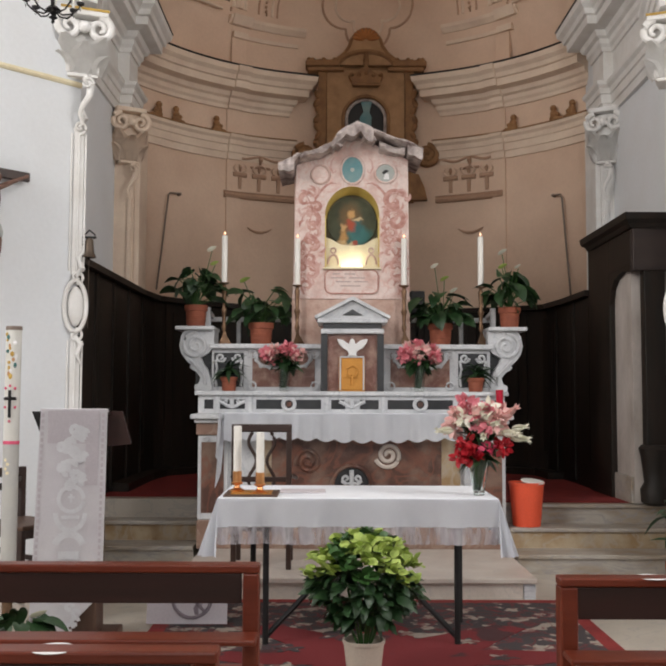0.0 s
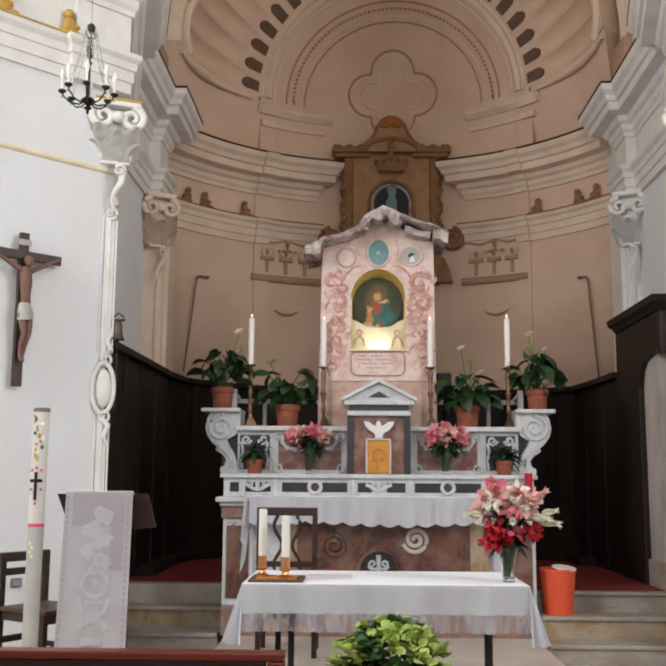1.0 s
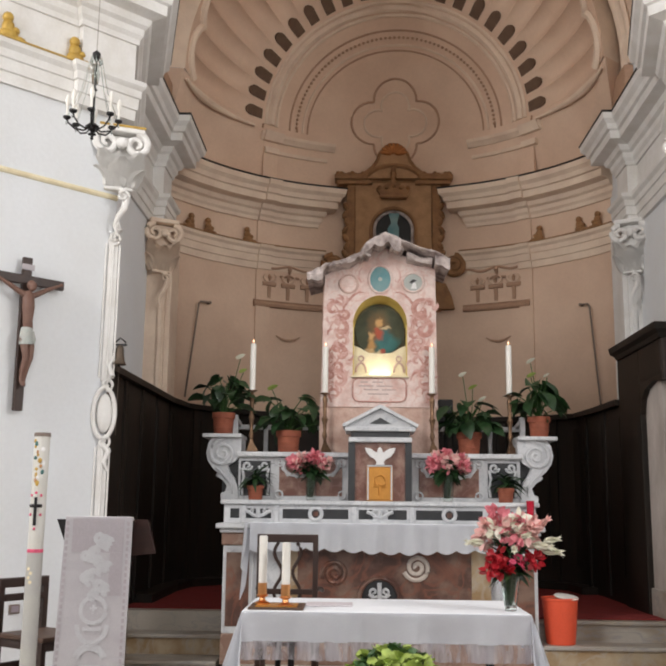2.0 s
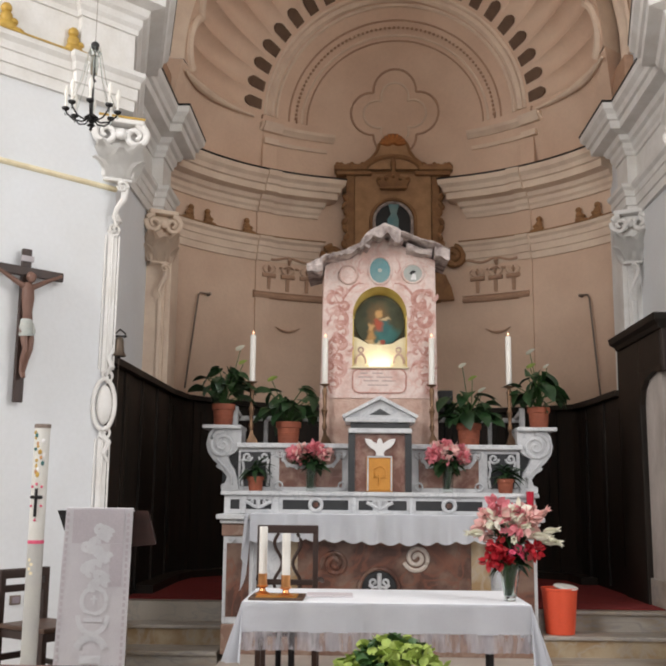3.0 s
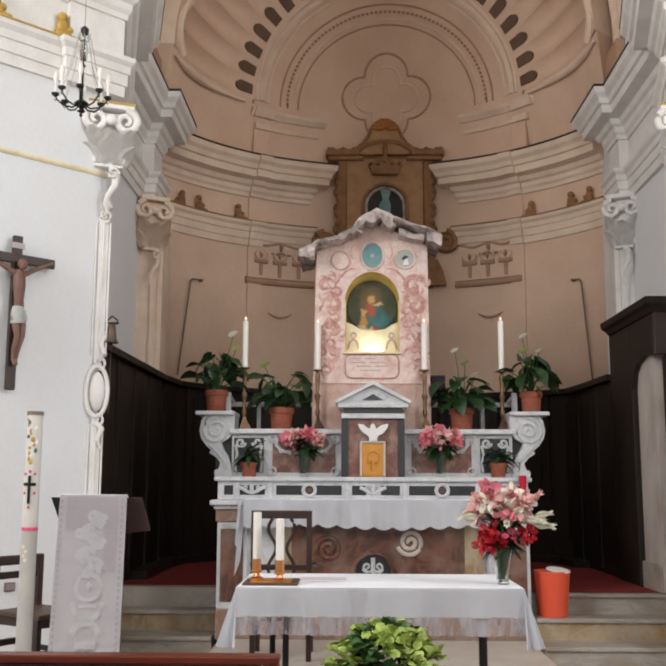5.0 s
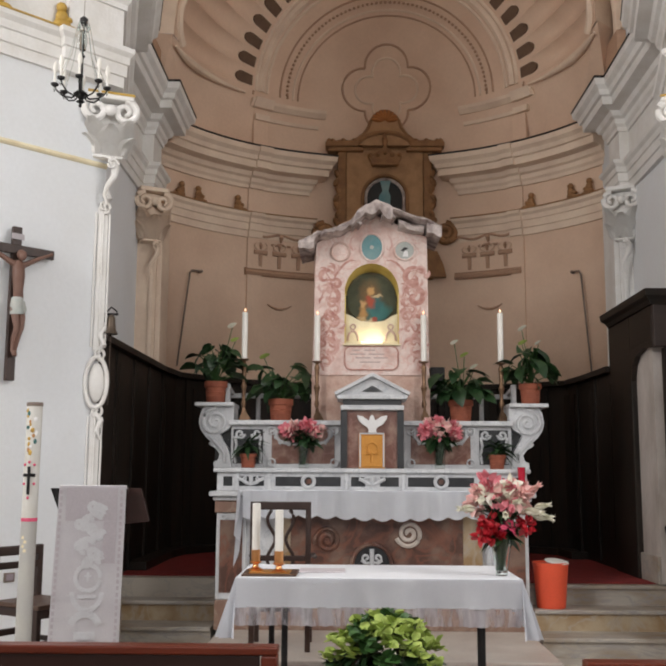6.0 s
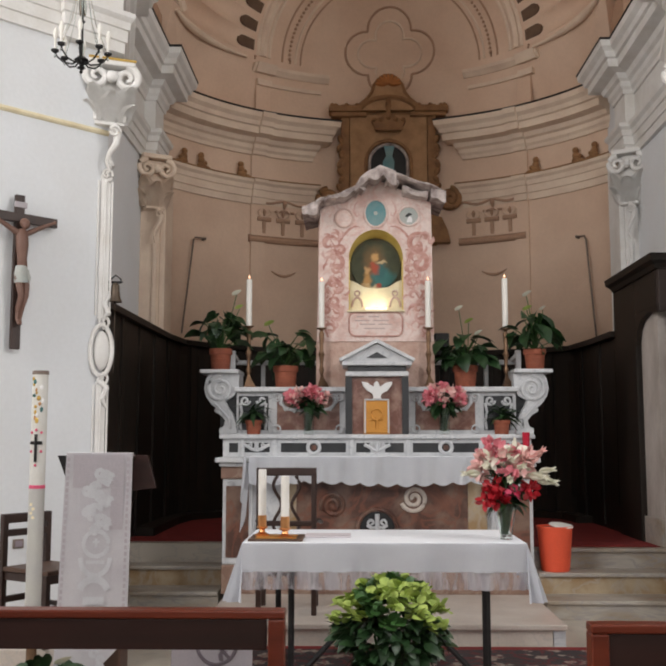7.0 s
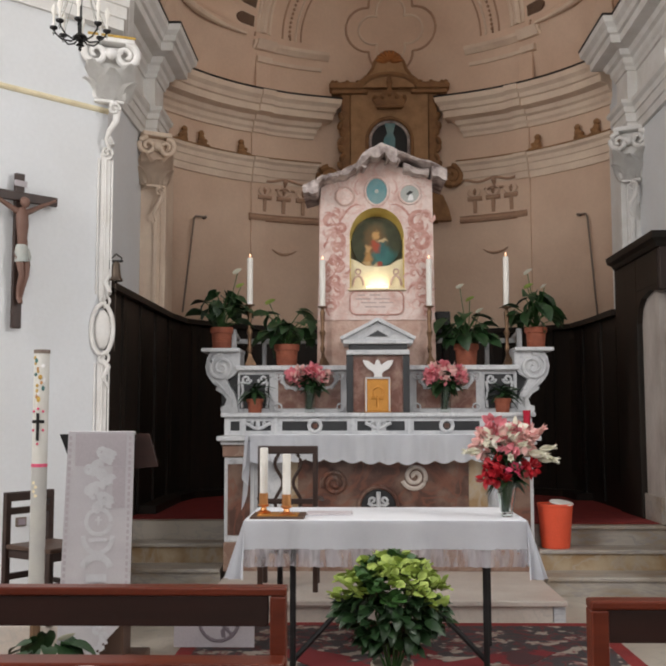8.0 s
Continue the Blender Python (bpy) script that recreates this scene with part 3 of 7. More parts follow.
for a0, a1, s in ((-33.6, -14.6, 1), (18.9, 37.6, -1)):
    r = thing("attic_moulding", tuple(on_apse(a0, 6.15)), "cream stucco moulding below the shell's arch", "moulding", "attic mouldings", "structure")
    part("upper_moulding", apse_line([(-0.1, 6.45), (0.03, 6.45), (0.05, 6.475), (0.085, 6.51), (0.095, 6.55), (-0.1, 6.56)], a0, a1, 12, z=6.4), APSE_TRIM, r)
    part("lower_moulding", apse_line([(-0.1, 6.285), (0.03, 6.285), (0.04, 6.33), (-0.1, 6.34)], a0 + 1.3, a1 - 1.5, 12, z=6.3), APSE_TRIM, r)
    q0 = a0 + 1.2 if s > 0 else a1 - 4.6
    part("impost_block", apse_line([(-0.1, 6.27), (0.07, 6.27), (0.075, 6.35), (-0.1, 6.35)], q0, q0 + 3.6, 4, z=6.3), APSE_TRIM, r)
    part("impost_cap", apse_line([(-0.1, 6.44), (0.07, 6.44), (0.13, 6.56), (-0.1, 6.565)], q0 - 0.6, q0 + 4.2, 4, z=6.4), APSE_TRIM, r)
# quatrefoil frame on the tympanum
q = thing("quatrefoil_frame", (CX, 12.9, 6.5), "beige stucco quatrefoil frame on the apse wall", "moulding", "", "structure")


def quatrefoil(d, r, n=14):
    pts = []
    for k in range(4):
        c = 90 * k
        half = 45 + math.degrees(math.asin(min(1.0, d / r / math.sqrt(2))))
        for i in range(n + 1):
            a = radians(c - half + 2 * half * i / n)
            pts.append((d * math.cos(radians(c)) + r * math.cos(a), d * math.sin(radians(c)) + r * math.sin(a)))
    return pts


for d, r in ((0.32, 0.31), (0.25, 0.20)):
    part("frame_moulding", tube([on_shell(x, 6.93 + z, 0.006) for x, z in quatrefoil(d, r)], 0.017, 6, closed=True), RELIEF if d > 0.3 else APSE_TRIM, q, "", True)

# ---- high altar ----
AX = 0.20
altar = thing("high_altar", (AX, 8.3, 0.155), "carved high altar of white marble with red and black inlay", "altar")
part("plinth", box(AX - 1.345, AX + 1.345, 8.325, 9.3, 0.15, 0.40, 0.01), PINK_MARBLE, altar)
part("body", box(AX - 1.33, AX + 1.33, 8.40, 9.3, 0.40, 1.25), MARBLE, altar)
part("mensa", box(AX - 1.40, AX + 1.40, 8.24, 9.3, 1.27, 1.315, 0.012), MARBLE, altar, "white marble altar slab")
part("mensa_moulding", box(AX - 1.37, AX + 1.37, 8.28, 9.3, 1.235, 1.268, 0.012), MARBLE, altar)
part("front_panel", box(AX - 0.72, AX + 0.80, 8.37, 8.42, 0.66, 1.235), BROWN_MARBLE, altar, "mottled red-brown marble front panel")
for s in (-1, 1):
    part("pilaster", box(AX + s * 1.21 - 0.13, AX + s * 1.21 + 0.13, 8.33, 8.5, 0.40, 1.13, 0.01), MARBLE, altar)
    part("pilaster_inlay", box(AX + s * 1.21 - 0.098, AX + s * 1.21 + 0.098, 8.322, 8.34, 0.46, 1.07), BROWN_MARBLE, altar)
    part("pilaster_capital", box(AX + s * 1.21 - 0.145, AX + s * 1.21 + 0.145, 8.31, 8.5, 1.13, 1.235, 0.01), PINK_MARBLE, altar)
# first shelf (gradine)
part("shelf_body", box(AX - 1.36, AX + 1.36, 8.46, 9.3, 1.316, 1.475), MARBLE, altar)
part("shelf_top", box(AX - 1.39, AX + 1.39, 8.42, 9.3, 1.476, 1.515, 0.01), MARBLE, altar)
# second storey
part("upper_body", box(AX - 1.27, AX + 1.27, 8.68, 9.3, 1.516, 1.90), MARBLE, altar)
part("upper_shelf", box(AX - 1.29, AX + 1.29, 8.62, 9.3, 1.90, 1.945, 0.01), MARBLE, altar)

# ---- choir panelling ----
stall = thing("choir_panelling", (CX, 12.6, 0.52), "black-brown wooden choir panelling round the apse", "panelling")
PANEL = [(-2.20, 8.02), (-2.20, 10.9)] + arc_path(-55, 50, 30, 0.26) + [(2.77, 10.9), (2.77, 9.9)]
LENS = [0.0]
for p, r in zip(PANEL, PANEL[1:]):
    LENS.append(LENS[-1] + (Vector(r) - Vector(p)).length)


def along_panel(s):
    """Place and inward direction at s metres along the panelling."""
    s = max(0.0, min(LENS[-1] - 1e-6, s))
    k = max(i for i in range(len(LENS) - 1) if LENS[i] <= s)
    p, r = Vector(PANEL[k]), Vector(PANEL[k + 1])
    d = (r - p).normalized()
    return p + d * (s - LENS[k]), Vector((d.y, -d.x))


def panel_top(s):
    return 2.66 + 0.02 * min(1.0, s / 3.0) - 0.09 * max(0.0, s - 3.0) / (LENS[-1] - 3.0)


def panel_run(s0, s1, low, high, d0, d1, n=2):
    """A board bent along the panelling; low and high give heights at a place along it."""
    bm = bmesh.new()
    cols = []
    for i in range(n + 1):
        s = s0 + (s1 - s0) * i / n
        p, inw = along_panel(s)
        a, b = p + inw * d0, p + inw * d1
        cols.append([bm.verts.new(v) for v in ((a.x, a.y, low(s)), (a.x, a.y, high(s)), (b.x, b.y, high(s)), (b.x, b.y, low(s)))])
    for u, v in zip(cols, cols[1:]):
        for k in range(4):
            bm.faces.new((u[k], v[k], v[(k + 1) % 4], u[(k + 1) % 4]))
    bm.faces.new(cols[0])
    bm.faces.new(cols[-1][::-1])
    return bm


TOTAL = LENS[-1]
part("back", panel_run(0, TOTAL, lambda s: 0.52, lambda s: panel_top(s) - 0.03, 0.0, 0.03, 60), DARK_WOOD, stall)
part("cornice", panel_run(0, TOTAL, lambda s: panel_top(s) - 0.06, panel_top, 0.0, 0.10, 60), DARK_WOOD, stall, "moulded wooden top rail")
part("foot_board", panel_run(1.5, TOTAL - 1.2, lambda s: 0.521, lambda s: 0.60, 0.031, 0.22, 60), DARK_WOOD, stall, "dark wooden foot board along the panelling")
NPAN = 15
for k in range(NPAN):
    s0, s1 = TOTAL * k / NPAN, TOTAL * (k + 1) / NPAN
    part("stile", panel_run(s0, s0 + 0.07, lambda s: 0.56, lambda s: panel_top(s) - 0.06, 0.03, 0.055, 1), DARK_WOOD, stall)
    part("panel", panel_run(s0 + 0.13, s1 - 0.06, lambda s: 0.80, lambda s: panel_top(s) - 0.18, 0.03, 0.045, 3), DARK_WOOD, stall)

# ---- doorway in the east side wall, in a dark wooden surround ----
door = thing("door_surround", (2.85, 8.5, 0.5), "black-brown wooden door surround with a heavy cornice", "doorway", "", "structure")
XF, YF = 2.70, 8.40
part("jamb_panel", box(XF, J_R, 9.12, 9.86, 0.52, 3.02, 0.01), DARK_WOOD, door)
part("lintel", box(XF, XF + 0.06, YF + 0.06, 9.12, 2.66, 3.02, 0.008), DARK_WOOD, door)
part("front_board", box(XF + 0.004, J_R, YF, YF + 0.06, 2.60, 3.02, 0.01), FRONT_WOOD, door, "brown wooden front board")
part("top", box(XF + 0.01, J_R, YF + 0.05, 9.85, 3.0, 3.04), DARK_WOOD, door)
part("cornice", sweep([(J_R, 9.78), (XF, 9.78), (XF, YF), (J_R, YF)], [(0, 2.98), (0.02, 2.98), (0.04, 3.02), (0.075, 3.05), (0.085, 3.11), (0, 3.12)]), DARK_WOOD, door, "moulded wooden cornice")
part("front_post", box(2.80, 2.99, YF + 0.005, YF + 0.12, 1.02, 2.60, 0.01), DARK_WOOD, door)
part("post_base", lathe([(0.09, 0.52), (0.13, 0.55), (0.135, 0.66), (0.10, 0.72), (0.115, 0.85), (0.125, 0.94), (0.145, 1.02), (0.12, 1.05), (0.0, 1.06)], (2.895, YF + 0.07, 0), 16), DARK_WOOD, door, "turned wooden base", True)
part("reveal", box(2.755, J_R - 0.004, 8.62, 9.12, 0.52, 2.66), STAINED, door, "pale stained plaster recess of the doorway")
part("skirting", box(2.725, 2.755, 8.62, 9.12, 0.52, 0.76, 0.005), STEP_MARBLE, door)
arch_bm = plate([(YF + 0.06, 2.66), (YF + 0.06, 2.60), (8.72, 2.63), (8.95, 2.58), (9.06, 2.50), (9.12, 2.36), (9.12, 2.66)], XF, XF + 0.05)
for v in arch_bm.verts:
    v.co = Vector((v.co.y, v.co.x, v.co.z))
part("arch_board", arch_bm, DARK_WOOD, door)

# ---- folding table with cloth ----
table = thing("folding_table", (0.19, 6.0, 0.0), "folding table with dark metal legs", "table")
part("tabletop", box(-0.58, 0.96, 5.66, 6.34, 0.83, 0.865, 0.006), BROWN_WOOD, table)
for x, y in ((-0.37, 5.72), (0.765, 5.72), (-0.49, 6.28), (0.855, 6.28)):
    part("leg", tube([(x, y, 0.0), (x, y, 0.83)], 0.019, 8), IRON, table)
for x in (-0.37, 0.765):
    s = 1 if x < 0 else -1
    part("brace", tube([(x, 5.73, 0.05), (x + s * 0.36, 5.9, 0.40)], 0.017, 8), IRON, table)
# ---- benches ----
def bench(name, x0, x1, y, label):
    b = thing(name, ((x0 + x1) / 2, y, 0), label, "pew", "nave pews")
    part("top_rail", box(x0, x1 + 0.012, y - 0.03, y + 0.045, 0.87, 0.898, 0.006), BENCH_WOOD, b)
    part("back_board", box(x0 + 0.02, x1 - 0.05, y - 0.022, y + 0.005, 0.768, 0.869, 0.004), BOARD, b, "dark back board")
    for x in (x0 + 0.0, x1 - 0.045):
        part("end_post", box(x, x + 0.055, y - 0.03, y + 0.045, 0.0, 0.869, 0.006), BENCH_WOOD, b)
    part("seat", box(x0, x1, y + 0.05, y + 0.42, 0.42, 0.45, 0.008), BENCH_WOOD, b)
    part("book_ledge", box(x0, x1 + 0.01, y - 0.16, y - 0.04, 0.66, 0.68, 0.006), BENCH_WOOD, b)
    return b


bench("pew", -2.9, -0.245, 3.3, "reddish-brown varnished wooden pew seen from behind")
bench("pew", 0.735, 3.4, 3.08, "reddish-brown varnished wooden pew seen from behind")
bench("pew", -2.6, -0.26, 2.2, "reddish-brown varnished wooden pew with a round sticker")
bench("pew", 0.80, 3.0, 2.2, "reddish-brown varnished wooden pew seen from behind")


# ---- altar: inlay, volutes, tabernacle ----
def flat_curve(points, y, r, n=6, bm=None, closed=False):
    return tube([(x, y, z) for x, z in points], r, n, bm, closed)


def inlay(name, x0, x1, z0, z1, y, mat, depth=0.012):
    return part(name, box(x0, x1, y, y + depth, z0, z1, 0.003), mat, altar)


GY = 8.455
for x0, x1 in ((-1.105, -1.025), (-0.97, -0.745), (-0.645, -0.07), (0.02, 0.145), (0.275, 0.44), (0.52, 1.10), (1.20, 1.30), (1.34, 1.50)):
    inlay("inlay", x0, x1, 1.357, 1.44, GY, BLACK_MARBLE)
for x in (-0.355, 0.81):
    bm = tube([(x + 0.052 * math.cos(a * math.pi / 12), GY - 0.004, 1.40 + 0.052 * math.sin(a * math.pi / 12)) for a in range(24)], 0.017, 6, closed=True)
    part("rosette_ring", bm, MARBLE, altar, "white marble ring", True)
    part("rosette", box(x - 0.022, x + 0.022, GY - 0.006, GY, 1.38, 1.42, 0.004), BROWN_MARBLE, altar)
for x in (-0.86, 0.205, 1.27):
    bm = bmesh.new()
    for s in (-1, 1):
        flat_curve([(x, 1.375), (x + s * 0.04, 1.385), (x + s * 0.08, 1.41), (x + s * 0.115, 1.425)], GY - 0.008, 0.016, 6, bm)
        flat_curve(spiral(x + s * 0.06, 1.42, 0.022, 0.004, 90, 1.2 * s, 12), GY - 0.008, 0.008, 5, bm)
    flat_curve([(x, 1.365), (x, 1.44)], GY - 0.01, 0.02, 6, bm)
    part("cherub_ornament", bm, MARBLE, altar, "carved white marble scroll ornament", True)
for x in (-0.985, -0.70, -0.02, 0.48, 1.15, 1.32):
    part("shelf_block", box(x - 0.018, x + 0.018, GY - 0.01, GY + 0.01, 1.318, 1.474, 0.004), MARBLE, altar)
# upper storey panels
UY = 8.672
for x0, x1, m in ((-1.05, -0.78, BLACK_MARBLE), (-0.70, -0.13, RED_MARBLE), (0.56, 1.10, RED_MARBLE), (1.18, 1.44, BLACK_MARBLE)):
    inlay("panel", x0, x1, 1.555, 1.865, UY, m)
for x0, x1 in ((-0.70, -0.13), (0.56, 1.10)):
    xm = (x0 + x1) / 2
    bm = bmesh.new()
    left = [(x0 + 0.05, 1.86), (x0 + 0.04, 1.80), (x0 + 0.08, 1.75), (x0 + 0.16, 1.735), (xm, 1.73)]
    for s in (-1, 1):
        pts = [(xm + s * (xm - px), z) for px, z in left]
        flat_curve(pts, UY - 0.008, 0.017, 6, bm)
        for px, z in pts[:-1]:
            flat_curve([(px + 0.02 * math.cos(k), z + 0.02 * math.sin(k)) for k in range(6)], UY - 0.008, 0.006, 5, bm)
        flat_curve([(xm + s * (xm - x0 - 0.005), 1.84), (xm + s * (xm - x0 - 0.03), 1.855)], UY - 0.008, 0.014, 6, bm)
        for z in (1.565, 1.852):
            flat_curve(arc(xm + s * (xm - x0), z, 0.035, 0, 360, 10), UY - 0.008, 0.009, 5, bm)
    part("scroll_ornament", bm, MARBLE, altar, "white marble scroll garland over the red panel", True)
for x0, x1 in ((-1.05, -0.78), (1.18, 1.44)):
    xm = (x0 + x1) / 2
    bm = bmesh.new()
    for s in (-1, 1):
        flat_curve(spiral(xm + s * 0.075, 1.82, 0.045, 0.01, 180 if s > 0 else 0, 1.3 * s, 18), UY - 0.008, 0.012, 5, bm)
        flat_curve([(xm + s * 0.12, 1.80), (xm + s * 0.105, 1.72), (xm + s * 0.12, 1.64), (xm + s * 0.11, 1.56)], UY - 0.008, 0.013, 5, bm)
    part("scroll_ornament", bm, MARBLE, altar, "white marble scroll work", True)
# side volutes that carry the outer plant pots
for s in (-1, 1):
    cx = AX + s * 1.40
    bm = bmesh.new()
    # scroll
    out = [(AX + s * u, z) for u, z in ((1.25, 2.07), (1.25, 1.92), (1.30, 1.86), (1.37, 1.82), (1.345, 1.76), (1.30, 1.70), (1.275, 1.62), (1.26, 1.518), (1.42, 1.518), (1.425, 1.55), (1.385, 1.59), (1.37, 1.64), (1.41, 1.69), (1.455, 1.715), (1.455, 1.75), (1.50, 1.79), (1.55, 1.86), (1.567, 1.93), (1.55, 2.02), (1.52, 2.07))]
    plate(out if s > 0 else out[::-1], 8.66, 9.0, bm)
    part("volute", bm, MARBLE, altar, "large white marble side volute", False)
    bm = bmesh.new()
    sp = spiral(AX + s * 1.415, 1.93, 0.125, 0.012, 90, -s * 2.1, 44)
    tube([(x, 8.655, z) for x, z in sp], [0.020 - 0.010 * i / 44 for i in range(45)], 6, bm)
    flat_curve([(AX + s * 1.47, 1.80), (AX + s * 1.40, 1.73), (AX + s * 1.33, 1.65), (AX + s * 1.325, 1.57)], 8.655, 0.014, 6, bm)
    part("spiral_relief", bm, MARBLE, altar, "", True)
    bm = bmesh.new()
    for u, z in ((1.455, 1.735), (1.41, 1.56)):
        bmesh.ops.create_icosphere(bm, subdivisions=1, radius=0.024, matrix=Matrix.Translation((AX + s * u, 8.70, z)) @ Matrix.Diagonal((1, 0.8, 0.9, 1)))
    part("leaf_tips", bm, MARBLE, altar, "", True)
    part("volute_top", box(min(AX + s * 1.245, AX + s * 1.60), max(AX + s * 1.245, AX + s * 1.60), 8.6, 9.05, 2.07, 2.105, 0.008), MARBLE, altar)
    part("end_block", box(AX + s * 1.325 - 0.10, AX + s * 1.325 + 0.05, 8.74, 8.78, 1.53, 1.89), BLACK_MARBLE, altar)
# balustrade rail behind the upper shelf
for s in (-1, 1):
    part("rail_post", box(AX + s * 1.335 - 0.025, AX + s * 1.335 + 0.025, 8.87, 8.92, 1.946, 2.30, 0.006), MARBLE, altar)
    part("rail_post", box(AX + s * 1.08 - 0.02, AX + s * 1.08 + 0.02, 9.20, 9.25, 1.946, 2.22, 0.006), MARBLE, altar)
    part("rail", box(min(AX + s * 0.50, AX + s * 1.36), max(AX + s * 0.50, AX + s * 1.36), 9.20, 9.25, 2.19, 2.235, 0.006), MARBLE, altar)
    rail = box(-0.18, 0.18, -0.018, 0.018, -0.02, 0.02, 0.005)
    moved(rail, pose(AX + s * 1.335, 9.06, 2.25, 0, 0, 90) @ pose(0, 0, 0, 0, s * 6 if s > 0 else 6, 0))
    part("side_rail", rail, MARBLE, altar)
# front: capitals' scrolls and the arched relic opening
for s in (-1, 1):
    bm = bmesh.new()
    for u in (-0.06, 0.06):
        flat_curve(spiral(AX + s * 1.21 + u, 1.09, 0.03, 0.006, 0, 1.3, 14), 8.318, 0.008, 5, bm)
    part("capital_scrolls", bm, MARBLE, altar, "", True)
bm = plate(arc(0.20, 0.70, 0.155, 0, 180, 16), 8.355, 8.372)
part("relic_opening", bm, BLACK_MARBLE, altar, "dark arched opening with a marble palmette")
part("opening_frame", flat_curve(arc(0.20, 0.70, 0.17, 0, 180, 20), 8.352, 0.02), BROWN_MARBLE, altar, "", True)
bm = bmesh.new()
flat_curve([(0.20, 0.70), (0.20, 0.83)], 8.345, 0.02, 6, bm)
for s in (-1, 1):
    flat_curve(spiral(0.20 + s * 0.05, 0.755, 0.035, 0.008, -90, s * 1.1, 14), 8.345, 0.012, 5, bm)
    flat_curve([(0.20, 0.72), (0.20 + s * 0.06, 0.71), (0.20 + s * 0.09, 0.735)], 8.345, 0.012, 5, bm)
part("palmette", bm, MARBLE, altar, "carved white marble palmette", True)
for s, x, z in ((1, 0.52, 0.96), (-1, -0.18, 0.90)):
    bm = flat_curve(spiral(x, z, 0.115, 0.015, 200, s * 2.0, 36), 8.362, 0.020, 6)
    part("panel_scroll", bm, DAIS if s > 0 else BROWN_MARBLE, altar, "pale scroll inlay", True)
part("panel_side", box(0.985, 1.15, 8.36, 8.42, 0.66, 1.235, 0.004), YELLOW_MARBLE, altar)
part("panel_side", box(-0.62, -0.50, 8.36, 8.42, 0.66, 1.235, 0.004), YELLOW_MARBLE, altar)

# ---- tabernacle ----
tab = thing("tabernacle", (0.208, 8.52, 1.516), "marble tabernacle with a gilded door and a carved dove", "tabernacle")
part("body", box(-0.05, 0.465, 8.53, 9.0, 1.516, 2.03, 0.006), RED_MARBLE, tab)
for x in (-0.045, 0.46):
    part("pilaster", box(x - 0.03, x + 0.03, 8.51, 8.6, 1.516, 2.03, 0.004), BLACK_MARBLE, tab)
part("cornice", box(-0.075, 0.49, 8.47, 9.0, 2.03, 2.075, 0.01), MARBLE, tab)
part("frieze", box(-0.055, 0.47, 8.50, 9.0, 2.076, 2.125), BLACK_MARBLE, tab)
part("pediment_base", box(-0.105, 0.52, 8.45, 9.0, 2.126, 2.165, 0.008), MARBLE, tab)
bm = plate([(-0.105, 2.167), (0.52, 2.167), (0.208, 2.325)], 8.50, 8.9)
part("pediment", bm, MARBLE, tab)
part("pediment_recess", plate([(0.11, 2.195), (0.305, 2.195), (0.208, 2.25)], 8.49, 8.499), BLACK_MARBLE, tab)
for s in (-1, 1):
    bm = box(-0.19, 0.19, 8.45, 8.9, -0.016, 0.016, 0.006)
    moved(bm, pose(0.208 + s * 0.165, 0, 2.262, 0, s * 27.5, 0))
    part("raking_cornice", bm, MARBLE, tab)
part("door", box(0.105, 0.303, 8.505, 8.535, 1.53, 1.80, 0.006), GOLD_DOOR, tab, "gilded metal door with relief")
part("door_frame", box(0.088, 0.320, 8.512, 8.53, 1.516, 1.822, 0.006), GOLD_DOOR, tab)
bm = bmesh.new()
for s in (-1, 1):
    flat_curve(arc(0.204, 1.69, 0.05, 90, 90 + s * 180, 10), 8.50, 0.008, 5, bm)
flat_curve([(0.204, 1.57), (0.204, 1.66)], 8.50, 0.012, 5, bm)
flat_curve([(0.15, 1.64), (0.258, 1.64)], 8.50, 0.008, 5, bm)
part("door_relief", bm, GOLD_DOOR, tab, "", True)
bm = plate([(0.165, 1.828), (0.250, 1.828), (0.235, 1.86), (0.252, 1.885), (0.30, 1.90), (0.335, 1.945), (0.345, 1.985), (0.285, 1.975), (0.24, 1.935), (0.226, 1.935), (0.228, 1.965), (0.205, 1.992), (0.182, 1.97), (0.186, 1.935), (0.17, 1.935), (0.125, 1.975), (0.07, 1.985), (0.085, 1.94), (0.12, 1.90), (0.165, 1.885), (0.18, 1.86)], 8.485, 8.53)
bmesh.ops.bevel(bm, geom=bm.edges[:], offset=0.006, segments=1, affect="EDGES")
part("dove_relief", bm, PAPER, tab, "white carved dove")
for sd in (-1, 1):
    part("door_edge", box(0.204 + sd * 0.104 - 0.007, 0.204 + sd * 0.104 + 0.007, 8.498, 8.51, 1.525, 1.815, 0.003), MARBLE, tab, "pale marble edge of the door")
part("door_edge", box(0.094, 0.314, 8.498, 8.51, 1.816, 1.83, 0.003), MARBLE, tab, "pale marble edge of the door")
# ---- altar cloth on the slab ----
ac = thing("altar_cloth", (0.15, 8.3, 1.317), "white altar cloth with a scalloped lace edge", "cloth")
part("top", box(-0.90, 1.16, 8.22, 8.45, 1.318, 1.324), CLOTH, ac)
bm = bmesh.new()
N = 130
lower, upper = [], []
for i in range(N + 1):
    x = -0.90 + 2.06 * i / N
    wave = 0.006 * math.sin(x * 17) + 0.004 * math.sin(x * 41 + 1)
    drop = 0.215 + 0.028 * abs(math.sin(math.pi * (x + 0.9) / 0.158))
    drop += 0.012 * math.sin(x * 4.1)
    col = []
    for k in range(5):
        col.append(bm.verts.new((x, 8.218 - wave * (1 + k) * 0.7 - 0.006 * k, 1.322 - drop * k / 4)))
    upper.append(col)
